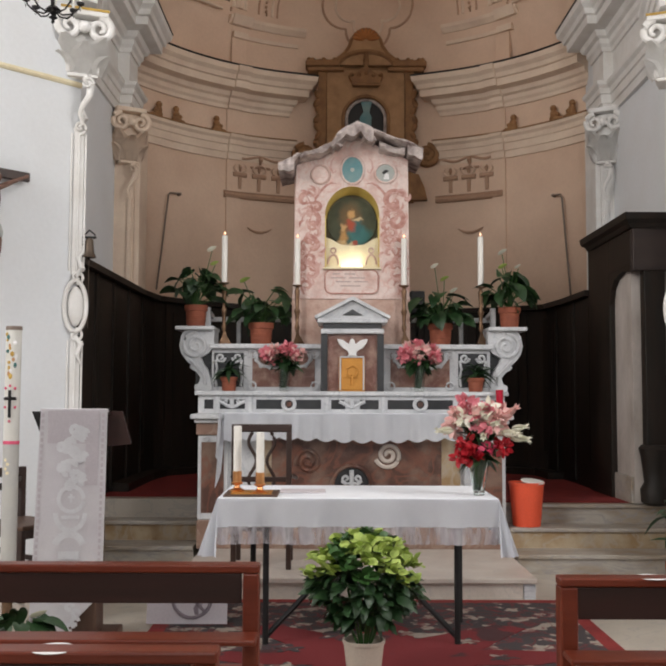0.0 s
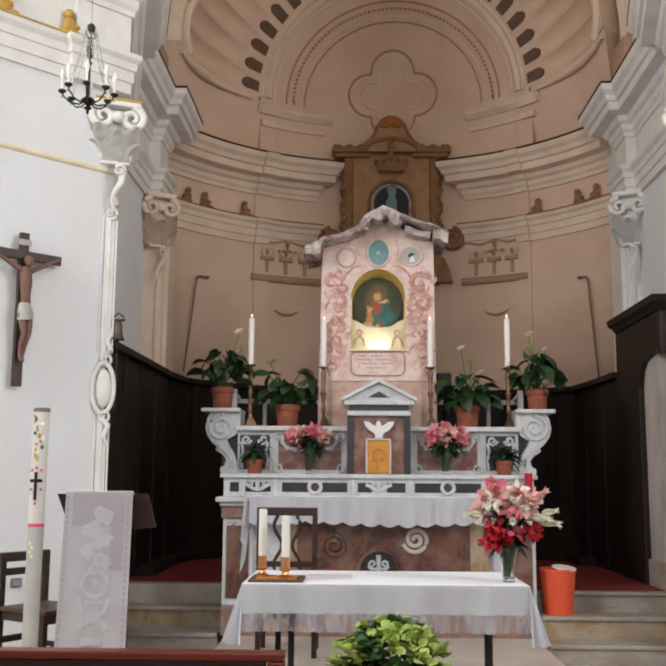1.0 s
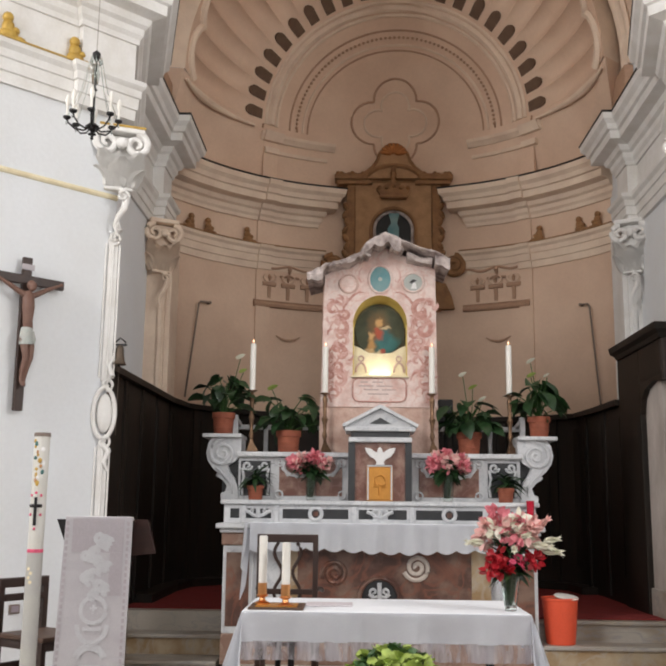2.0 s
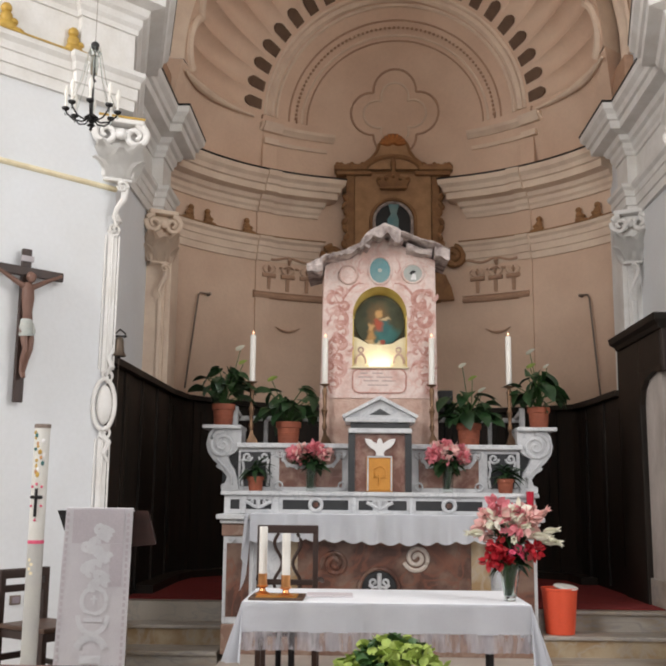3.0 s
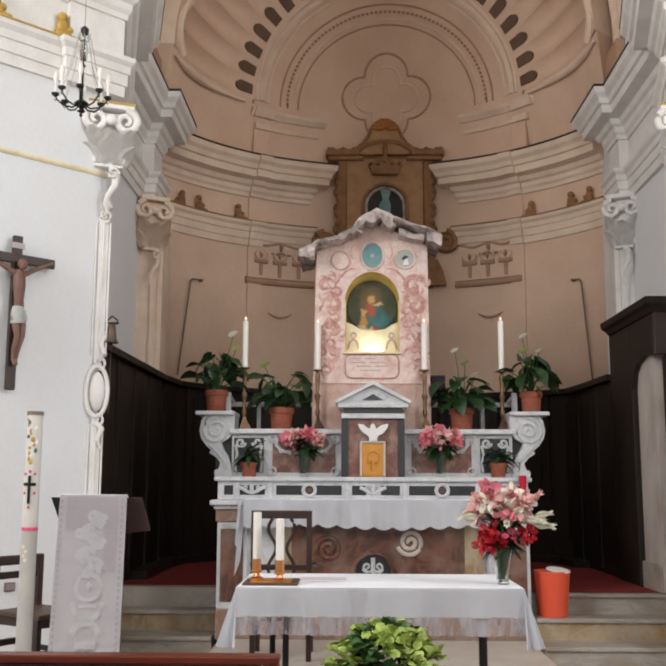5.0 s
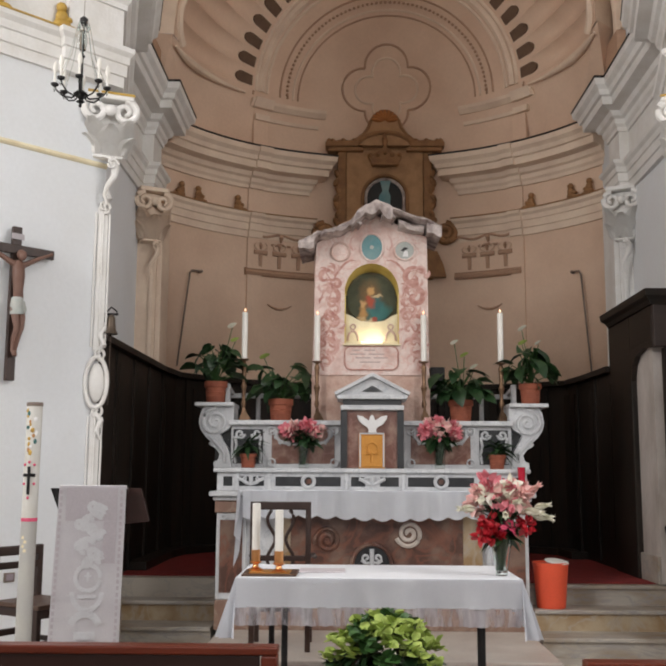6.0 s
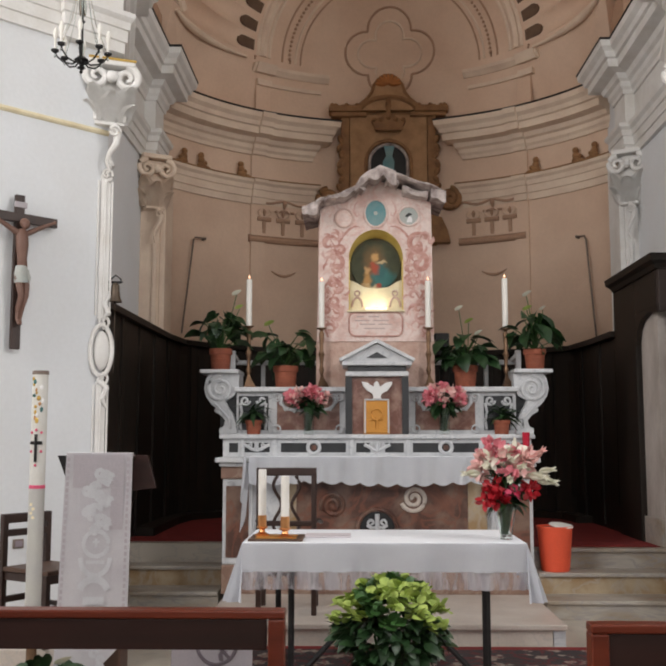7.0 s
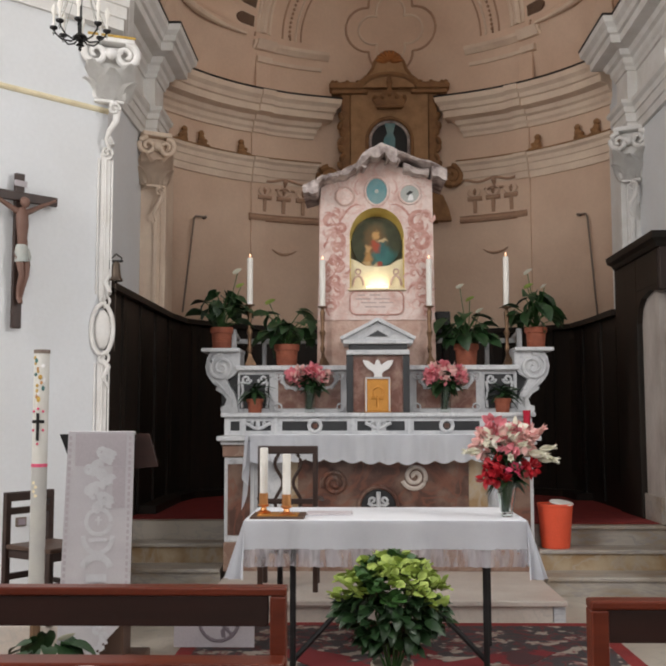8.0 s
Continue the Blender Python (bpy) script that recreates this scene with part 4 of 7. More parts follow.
for a, b in zip(upper, upper[1:]):
    for k in range(4):
        bm.faces.new((a[k], b[k], b[k + 1], a[k + 1]))
bmesh.ops.solidify(bm, geom=bm.faces[:], thickness=0.003)
part("front_drop", bm, CLOTH, ac, "", True)
for s, x in ((-1, -0.90), (1, 1.16)):
    bm = bmesh.new()
    cols = []
    for i in range(15):
        u = i / 14
        z1 = 1.322 - (0.25 + 0.42 * u + 0.03 * math.sin(9 * u))
        xx = x + s * (0.02 + 0.03 * math.sin(u * 8))
        cols.append([bm.verts.new((xx + s * 0.02 * k / 4 + (0.10 * u * s * 0.3) * k / 4, 8.215 + 0.12 * u, 1.322 + (z1 - 1.322) * k / 4)) for k in range(5)])
    for a, b in zip(cols, cols[1:]):
        for k in range(4):
            bm.faces.new((a[k], b[k], b[k + 1], a[k + 1]))
    bmesh.ops.solidify(bm, geom=bm.faces[:], thickness=0.003)
    part("side_drop", bm, CLOTH, ac, "", True)

# ---- painted shrine behind the altar ----
shrine = thing("shrine", (0.2, 9.1, 0.52), "painted pink stone shrine with a rough tiled gable roof", "shrine")
SY = 8.85
part("base_wall", box(-0.35, 0.755, SY + 0.004, 9.4, 0.52, 2.40), WORN_PLASTER, shrine, "bare worn mortar base")
OUT = [(-0.345, 2.38), (-0.045, 2.38), (-0.045, 2.67), (-0.045, 3.16)] + arc(0.2115, 3.16, 0.2565, 180, 90, 10, 0.285)
right = [(0.468, 3.16), (0.468, 2.67), (0.468, 2.38), (0.748, 2.38), (0.735, 3.70), (0.22, 3.93)]
front_l = OUT + [(0.2115, 3.93), (-0.315, 3.64)]
part("painted_front", plate(front_l, SY - 0.01, SY + 0.12), FRESCO, shrine, "pink frescoed plaster with rust scrolls")
front_r = arc(0.2115, 3.16, 0.2565, 90, 0, 10, 0.285) + [(0.468, 2.67), (0.468, 2.38), (0.748, 2.38), (0.735, 3.70), (0.22, 3.93), (0.2115, 3.93)]
part("painted_front", plate(front_r, SY - 0.01, SY + 0.12), FRESCO, shrine, "pink frescoed plaster with rust scrolls")
part("painted_front", box(-0.045, 0.468, SY - 0.01, SY + 0.12, 2.38, 2.665), FRESCO, shrine)
part("core", plate([(-0.345, 2.40), (0.748, 2.40), (0.735, 3.68), (0.22, 3.90), (-0.315, 3.62)], SY + 0.30, 9.4), WORN_PLASTER, shrine)
for x0, x1 in ((-0.34, -0.05), (0.475, 0.74)):
    part("side_wall", box(x0, x1, SY + 0.121, SY + 0.30, 2.40, 3.62), WORN_PLASTER, shrine)
# niche
NICHE = material("niche_yellow", (0.72, 0.55, 0.16), 0.6, second=(0.55, 0.38, 0.08), scale=9, amount=0.8)
ICON_BG = material("icon_green", (0.07, 0.09, 0.05), 0.6, second=(0.14, 0.10, 0.05), scale=9, amount=0.9)
ICON_TEAL = material("icon_teal", (0.05, 0.17, 0.16), 0.6, second=(0.03, 0.09, 0.09), scale=14, amount=0.8)
ICON_FLESH = material("icon_ochre", (0.52, 0.28, 0.10), 0.6, second=(0.34, 0.15, 0.06), scale=18, amount=0.8)
ICON_RED = material("icon_red", (0.40, 0.07, 0.03), 0.6, second=(0.25, 0.05, 0.02), scale=18, amount=0.8)
bm = bmesh.new()
cols = []
for i in range(21):
    a = radians(180 * i / 20)
    x, z = 0.2115 + 0.256 * math.cos(a), 3.16 + 0.284 * math.sin(a)
    cols.append((bm.verts.new((x, SY - 0.012, z)), bm.verts.new((x - 0.02 * math.cos(a), SY + 0.20, z - 0.05 * math.sin(a)))))
for a, b in zip(cols, cols[1:]):
    bm.faces.new((a[0], b[0], b[1], a[1]))
part("niche_arch", bm, NICHE, shrine, "yellow painted niche soffit", True)
for x in (-0.045, 0.468):
    part("niche_side", box(min(x, x + (0.01 if x < 0 else -0.01)), max(x, x + (0.01 if x < 0 else -0.01)), SY - 0.008, SY + 0.20, 2.67, 3.16), NICHE, shrine)
part("niche_back", plate([(-0.04, 2.67), (0.463, 2.67)] + arc(0.2115, 3.16, 0.2515, 0, 180, 20, 0.28), SY + 0.18, SY + 0.22), ICON_BG, shrine)
icon = plate(arc(0.2115, 3.13, 0.235, 0, 360, 36, 0.235), SY + 0.15, SY + 0.178)
PICTURE = painted_picture("devotional_painting", (0.075, 0.085, 0.045), ((0.20, 3.17, 0.10, 0.14, (0.16, 0.09, 0.03)), (0.29, 3.00, 0.11, 0.09, (0.04, 0.18, 0.17)), (0.26, 3.08, 0.05, 0.08, (0.03, 0.12, 0.12)), (0.20, 3.10, 0.045, 0.06, (0.42, 0.07, 0.03)), (0.20, 3.21, 0.032, 0.045, (0.58, 0.33, 0.12)), (0.13, 3.08, 0.025, 0.035, (0.60, 0.36, 0.15)), (0.13, 2.99, 0.04, 0.06, (0.52, 0.27, 0.08)), (0.11, 2.93, 0.055, 0.022, (0.62, 0.42, 0.2)), (0.20, 2.92, 0.04, 0.025, (0.66, 0.52, 0.3)), (0.27, 3.16, 0.04, 0.014, (0.6, 0.45, 0.25)), (0.24, 2.93, 0.03, 0.02, (0.4, 0.06, 0.03))))
picture = part("painted_picture", icon, PICTURE, shrine, "dim round devotional painting in ochre, red and teal")
# lit ledge with a small lamp below the picture
CREAM = material("cream_paint", (0.80, 0.72, 0.50), 0.8, second=(0.66, 0.55, 0.34), scale=10, amount=0.7)
part("ledge_front", plate([(-0.04, 2.672), (0.463, 2.672), (0.463, 2.97), (0.40, 2.945), (0.33, 2.90), (0.21, 2.885), (0.10, 2.90), (0.02, 2.945), (-0.04, 2.97)], SY + 0.03, SY + 0.05), CREAM, shrine, "cream painted angel silhouettes lit by the lamp")
for x in (0.035, 0.39):
    bm = bmesh.new()
    flat_curve(arc(x, 2.71, 0.05, 0, 180, 10, 0.09), SY + 0.024, 0.010, 5, bm)
    flat_curve(arc(x, 2.84, 0.025, 0, 360, 10), SY + 0.024, 0.008, 5, bm)
    part("angel_outline", bm, WORN_PLASTER, shrine, "", True)
LAMP = bpy.data.materials.new("warm_lamp_glow")
LAMP.use_nodes = True
LAMP.node_tree.nodes["Principled BSDF"].inputs["Emission Color"].default_value = (1.0, 0.86, 0.55, 1)
LAMP.node_tree.nodes["Principled BSDF"].inputs["Emission Strength"].default_value = 1.0
lamp = thing("niche_lamp", (0.21, SY - 0.03, 2.68), "small lit lamp tube on the sill of the niche", "lamp")
part("tube_lamp", moved(lathe([(0.012, -0.10), (0.012, 0.10)], n=10), pose(0.21, SY - 0.025, 2.685, 0, 90, 0)), LAMP, lamp, "", True)
glow = bpy.data.lights.new("niche_light", "AREA")
glow.shape, glow.size, glow.size_y, glow.energy, glow.color = "RECTANGLE", 0.18, 0.03, 0.42, (1.0, 0.88, 0.62)
g = new("niche_light", glow)
g.matrix_world = look((0.21, SY - 0.035, 2.70), (0.21, SY + 0.12, 2.92))
part("sill", box(-0.06, 0.48, SY - 0.05, SY + 0.18, 2.655, 2.672, 0.004), CREAM, shrine)
# plaque, roundels, painted scrolls
FAINT_INK = material("faded_lettering", (0.50, 0.38, 0.35), 0.85, scale=20)
plq = [(-0.045 + 0.05, 2.655)] + arc(0.395, 2.59, 0.06, 90, 0, 5) + arc(0.395, 2.49, 0.06, 0, -90, 5) + arc(0.02, 2.49, 0.06, -90, -180, 5) + arc(0.02, 2.59, 0.06, 180, 90, 5)
part("plaque", plate(plq, SY - 0.022, SY - 0.008), FRESCO, shrine, "pale stone plaque with faint writing")
part("plaque_edge", flat_curve(plq[1:], SY - 0.02, 0.008, 5, closed=True), FRESCO_RED, shrine, "", True)
for z, x0, x1 in ((2.612, 0.03, 0.10), (2.612, 0.14, 0.24), (2.575, 0.01, 0.15), (2.575, 0.18, 0.33), (2.54, 0.06, 0.20), (2.54, 0.23, 0.36), (2.50, 0.10, 0.29)):
    part("writing_bar", box(x0, x1, SY - 0.025, SY - 0.0215, z - 0.005, z + 0.005), FAINT_INK, shrine)
TEAL = material("teal_paint", (0.12, 0.27, 0.29), 0.7, second=(0.24, 0.34, 0.33), scale=8, amount=0.8)
GREY_GREEN = material("grey_green_paint", (0.36, 0.40, 0.38), 0.7, second=(0.48, 0.46, 0.42), scale=12, amount=0.8)
PALE_RIM = material("pale_rim_paint", (0.62, 0.44, 0.38), 0.85, scale=20)
for x, z, rx, rz, m in ((-0.087, 3.555, 0.075, 0.08, FRESCO), (0.212, 3.60, 0.10, 0.125, TEAL), (0.523, 3.57, 0.09, 0.085, GREY_GREEN)):
    ro = part("roundel", plate(arc(x, z, rx, 0, 354, 28, rz), SY - 0.018, SY - 0.008), m, shrine, "painted roundel in a pale frame")
    part("rim", flat_curve(arc(x, z, rx + 0.008, 0, 348, 29, rz + 0.008), SY - 0.018, 0.012, 6, closed=True), FRESCO if m is not FRESCO else PALE_RIM, ro, "", True)
    if m is GREY_GREEN:
        part("light_patch", plate([(x - 0.02, z - 0.06), (x + 0.035, z - 0.06), (x + 0.03, z - 0.01), (x, z + 0.005)], SY - 0.021, SY - 0.018), PAPER, ro)
        part("dark_patch", plate([(x - 0.035, z), (x - 0.01, z - 0.012), (x + 0.035, z + 0.02), (x, z + 0.032)], SY - 0.023, SY - 0.018), BLACK, ro)
    if m is TEAL:
        part("light_patch", plate(arc(x, z, 0.02, 0, 330, 8), SY - 0.021, SY - 0.018), GREY_GREEN, ro)
rnd = random.Random(4)
PALE_RED = material("pale_rust_paint", (0.57, 0.33, 0.285), 0.85, second=(0.66, 0.46, 0.41), scale=18, amount=0.9)


def stroke(points, widths, mat, k):
    """A flat brush stroke of changing width on the painted front."""
    bm = bmesh.new()
    y = SY - 0.0112 - 0.00003 * k
    pts = [Vector((x, y, z)) for x, z in points]
    rows = []
    for i, p in enumerate(pts):
        d = (pts[min(i + 1, len(pts) - 1)] - pts[max(i - 1, 0)]).normalized()
        nrm = Vector((-d.z, 0, d.x))
        rows.append((bm.verts.new(p - nrm * widths[i] / 2), bm.verts.new(p + nrm * widths[i] / 2)))
    for a, b in zip(rows, rows[1:]):
        bm.faces.new((a[0], b[0], b[1], a[1]))
    return part("painted_scroll", bm, mat, shrine)


count = 0
for s in (-1, 1):
    xc = 0.205 + s * 0.395
    main = [(xc + s * 0.085 * math.sin(k * 0.40 + 0.6), 2.42 + 0.062 * k) for k in range(17)]
    stroke(main, [0.022 - 0.0009 * k for k in range(17)], FRESCO_RED, 1)
    for k in range(1, 16):
        x, z = main[k]
        d = 1 if k % 2 else -1
        r = (0.105 if k in (3, 7, 11, 14) else 0.062) * rnd.uniform(0.85, 1.15)
        lim = 0.735 if s > 0 else -0.315
        cx = x + d * r * 0.9
        cx = min(cx, 0.735 - r) if s > 0 else max(cx, -0.318 + r)
        if abs(cx - 0.21) - r < 0.275:
            cx = 0.21 + s * (0.275 + r)
        turn = -d * rnd.uniform(0.9, 1.4)
        n = 22
        sp = spiral(cx, z + 0.02, r, r * 0.15, 180 if d > 0 else 0, turn, n)
        count += 1
        stroke(sp, [0.004 + 0.027 * math.sin(math.pi * (0.15 + 0.8 * i / n)) ** 2 * (r / 0.07) for i in range(n + 1)], FRESCO_RED if k % 3 else PALE_RED, 4 + count)
        count += 1
        curl = spiral(cx, z + 0.02, r * 0.66, r * 0.1, 150 if d > 0 else 30, turn * 0.9, 14)
        stroke(curl, [0.003 + 0.009 * math.sin(math.pi * i / 14) for i in range(15)], FRESCO_RED, 4 + count)
        for q in range(3):
            a = rnd.uniform(0, 6.28)
            lx, lz = cx + r * 0.8 * math.cos(a), z + r * 0.8 * math.sin(a)
            lx = min(lx, 0.70) if s > 0 else max(lx, -0.29)
            if abs(lx - 0.21) < 0.30:
                continue
            count += 1
            stroke([(lx + t * 0.05 * math.cos(a + 0.8 * t), lz + t * 0.05 * math.sin(a + 0.8 * t)) for t in (0, 0.4, 0.8, 1.2, 1.5)], [0.004, 0.022, 0.026, 0.016, 0.002], PALE_RED if q else FRESCO_RED, 4 + count)
    top = [(0.205 + s * u, z) for u, z in ((0.14, 3.47), (0.19, 3.475), (0.24, 3.45), (0.29, 3.40), (0.33, 3.34), (0.35, 3.28))]
    stroke(top, [0.004, 0.016, 0.022, 0.024, 0.02, 0.012], FRESCO_RED, 3)
    stroke([(0.205 + s * u, z) for u, z in ((0.16, 3.72), (0.19, 3.68), (0.20, 3.62), (0.175, 3.57), (0.15, 3.585), (0.155, 3.61))], [0.006, 0.016, 0.02, 0.016, 0.012, 0.004], PALE_RED, 3)
# rough tiled gable
def roof_lump(line, thick, y0=8.60, seed=0.0, name="roof_mortar", back=9.4):
    """Crumbled mortar and tile along a line of (x, z), with an uneven front edge."""
    bm = bmesh.new()
    pts = []
    for (x0, z0), (x1, z1) in zip(line, line[1:]):
        for k in range(7):
            pts.append((x0 + (x1 - x0) * k / 7, z0 + (z1 - z0) * k / 7))
    pts.append(line[-1])
    cols = []
    for i, (x, z) in enumerate(pts):
        jig = lambda k, a: a * noise.noise(Vector((x * 9 + seed, k * 3.1, z * 9)))
        t = thick * (0.75 + 0.9 * abs(noise.noise(Vector((x * 7 + seed, 5.0, 1.0)))))
        y = y0 + jig(1, 0.05)
        cols.append([bm.verts.new(v) for v in (
            (x, y + 0.10, z + jig(2, 0.03)), (x, y + 0.35, z + 0.015 + jig(3, 0.03)), (x, back, z + 0.02), (x, back, z - 0.06),
            (x, y + 0.06, z - t), (x + jig(4, 0.01), y + 0.01, z - t + jig(5, 0.03)), (x, y - 0.01, z - t * 0.45 + jig(6, 0.02)), (x, y + 0.02, z - 0.005 + jig(7, 0.02)))])
    for a, b in zip(cols, cols[1:]):
        for k in range(8):
            bm.faces.new((a[k], b[k], b[(k + 1) % 8], a[(k + 1) % 8]))
    bm.faces.new(cols[0])
    bm.faces.new(cols[-1][::-1])
    return part(name, bm, TILE_GREY, shrine, "crumbled grey-pink roof mortar", True)


roof_lump([(-0.475, 3.625), (-0.40, 3.645), (-0.33, 3.665)], 0.11, seed=1.0)
roof_lump([(-0.35, 3.665), (-0.30, 3.71), (-0.12, 3.75), (0.04, 3.83)], 0.055, 8.585, 2.0)
roof_lump([(0.02, 3.82), (0.075, 3.90), (0.15, 3.96), (0.25, 4.01), (0.32, 3.985), (0.40, 3.94)], 0.10, 8.58, 3.0)
roof_lump([(0.30, 3.975), (0.42, 3.935), (0.60, 3.87), (0.86, 3.775)], 0.05, 8.60, 4.0)
roof_lump([(0.72, 3.80), (0.79, 3.785), (0.855, 3.76)], 0.13, 8.59, 5.0)
roof_lump([(0.46, 3.84), (0.54, 3.81), (0.62, 3.80), (0.70, 3.80)], 0.09, 8.68, 6.0)
for x, z, r in ((-0.20, 3.665, 0.07), (0.035, 3.735, 0.085), (0.36, 3.82, 0.07)):
    bm = bmesh.new()
    cols = []
    for i in range(11):
        a = radians(8 + 164 * i / 10)
        wob = 1 + 0.10 * math.sin(5 * a + x * 9)
        cols.append([bm.verts.new(v) for v in ((r * wob * math.cos(a), 0, r * 0.75 * wob * math.sin(a)), (0.9 * r * math.cos(a), 0.6, 0.7 * r * math.sin(a)), (0.75 * r * math.cos(a), 0.6, 0.5 * r * math.sin(a)), (0.8 * r * math.cos(a), 0.01, 0.55 * r * math.sin(a)))])
    for a, b in zip(cols, cols[1:]):
        for k in range(4):
            bm.faces.new((a[k], b[k], b[(k + 1) % 4], a[(k + 1) % 4]))
    bm.faces.new(cols[0])
    bm.faces.new(cols[-1][::-1])
    moved(bm, pose(x, 8.59, z, 3, -16 if x < 0.2 else 14, 4))
    part("roof_tile", bm, TILE_GREY, shrine, "hollow clay roof tile", True)

# ---- stucco ornament of the piers and the apse ----
def bent_leaf(length, width, curl):
    """A thick acanthus-like tongue standing upright, its tip curling forward (towards -y)."""
    bm = bmesh.new()
    rows = []
    for i in range(8):
        u = i / 7
        w = width * (0.75 + 0.5 * math.sin(math.pi * u)) * (1 - 0.55 * u ** 3)
        y = -curl * u ** 2.5
        z = length * (u - 0.12 * u ** 4)
        rows.append([bm.verts.new((-w / 2, y + 0.012, z)), bm.verts.new((-w / 4, y - 0.012, z)), bm.verts.new((0, y, z)), bm.verts.new((w / 4, y - 0.012, z)), bm.verts.new((w / 2, y + 0.012, z))])
    for a, b in zip(rows, rows[1:]):
        for k in range(4):
            bm.faces.new((a[k], b[k], b[k + 1], a[k + 1]))
    bmesh.ops.solidify(bm, geom=bm.faces[:], thickness=0.012)
    return bm


def capital(at, rz, w, h, mat, label, gilt=False):
    """A pilaster capital with two volutes, tongues and a hanging scroll below."""
    c = thing("pilaster_capital", at, label, "capital", "stucco capitals", "structure")
    m = pose(*at, 0, 0, rz)

    def piece(nm, bm, mt=None, smooth=True):
        return part(nm, moved(bm, m), mt or mat, c, "", smooth)
    piece("abacus", box(-w * 0.56, w * 0.56, -0.16, 0.2, h - 0.05, h, 0.012), None, False)
    piece("bell", box(-w * 0.42, w * 0.42, -0.07, 0.2, 0, h - 0.05, 0.03))
    for s in (-1, 1):
        bm = tube([(s * (w * 0.36) + x, -0.12, z) for x, z in spiral(0, h * 0.72, 0.105, 0.02, 90, -s * 1.5, 30)], [0.034 - 0.0006 * i for i in range(31)], 8)
        piece("volute", bm)
        piece("tongue", moved(bent_leaf(h * 0.60, 0.19, 0.13), pose(s * w * 0.25, -0.06, 0.02, 0, s * 8, s * 22)))
        piece("tongue", moved(bent_leaf(h * 0.36, 0.14, 0.09), pose(s * w * 0.36, -0.05, 0.0, 0, s * 14, s * 35)))
    piece("tongue", moved(bent_leaf(h * 0.50, 0.20, 0.13), pose(0, -0.07, 0.0)))
    bm = bmesh.new()
    bmesh.ops.create_icosphere(bm, subdivisions=2, radius=0.05, matrix=Matrix.Translation((0, -0.13, h * 0.72)))
    piece("boss", bm)
    piece("collar", box(-w * 0.36, w * 0.36, -0.085, 0.15, -0.03, 0.0, 0.012))
    hang = [(0.02, -0.10, -0.03), (0.06, -0.115, -0.10), (0.05, -0.12, -0.19), (0.0, -0.11, -0.27), (-0.02, -0.10, -0.34), (0.01, -0.09, -0.42)]
    piece("hanging_scroll", tube(hang, [0.030, 0.034, 0.028, 0.022, 0.016, 0.010], 8))
    piece("scroll_curl", tube([(0.03 + x, -0.15, z) for x, z in spiral(0, -0.10, 0.05, 0.01, 0, 1.3, 16)], 0.011, 6))
    if gilt:
        piece("gilt_edge", box(-w * 0.57, w * 0.57, -0.168, -0.155, h - 0.012, h + 0.006), GILT)
    return c


capital((-2.0, 7.50, 4.03), 22, 0.33, 0.50, STUCCO, "white stucco pier capital with volutes and a gilt edge", True)
capital((2.76, 7.50, 4.03), -22, 0.33, 0.50, STUCCO, "white stucco pier capital with volutes and a gilt edge", True)
capital((-2.25, 10.42, 4.06), 28, 0.30, 0.58, APSE_TRIM, "cream stucco pilaster capital with volutes")
capital((3.08, 10.40, 4.08), -28, 0.30, 0.58, STUCCO, "white stucco pilaster capital with volutes")

# pilasters under the inner capitals
for x0, x1, mat in ((-2.43, -2.17, APSE_TRIM), (3.02, 3.23, STUCCO)):
    s = 1 if x0 < 0 else -1
    p = thing("choir_pilaster", ((x0 + x1) / 2, 10.45, 2.5), "pale stucco pilaster with a raised edge strip", "pilaster", "choir pilasters", "structure")
    part("shaft", box(x0, x1, 10.42, 10.5, 2.62, 4.10, 0.008), mat, p)
    xs = x1 if s > 0 else x0
    part("edge_strip", box(xs - 0.07, xs - 0.02, 10.39, 10.42, 2.62, 3.65, 0.008), mat, p) if s > 0 else part("edge_strip", box(xs + 0.02, xs + 0.07, 10.39, 10.42, 2.62, 3.65, 0.008), mat, p)
    part("return", box(min(xs, xs + s * 0.06), max(xs, xs + s * 0.06), 10.44, 10.87, 2.66, 4.66, 0.01), mat, p)

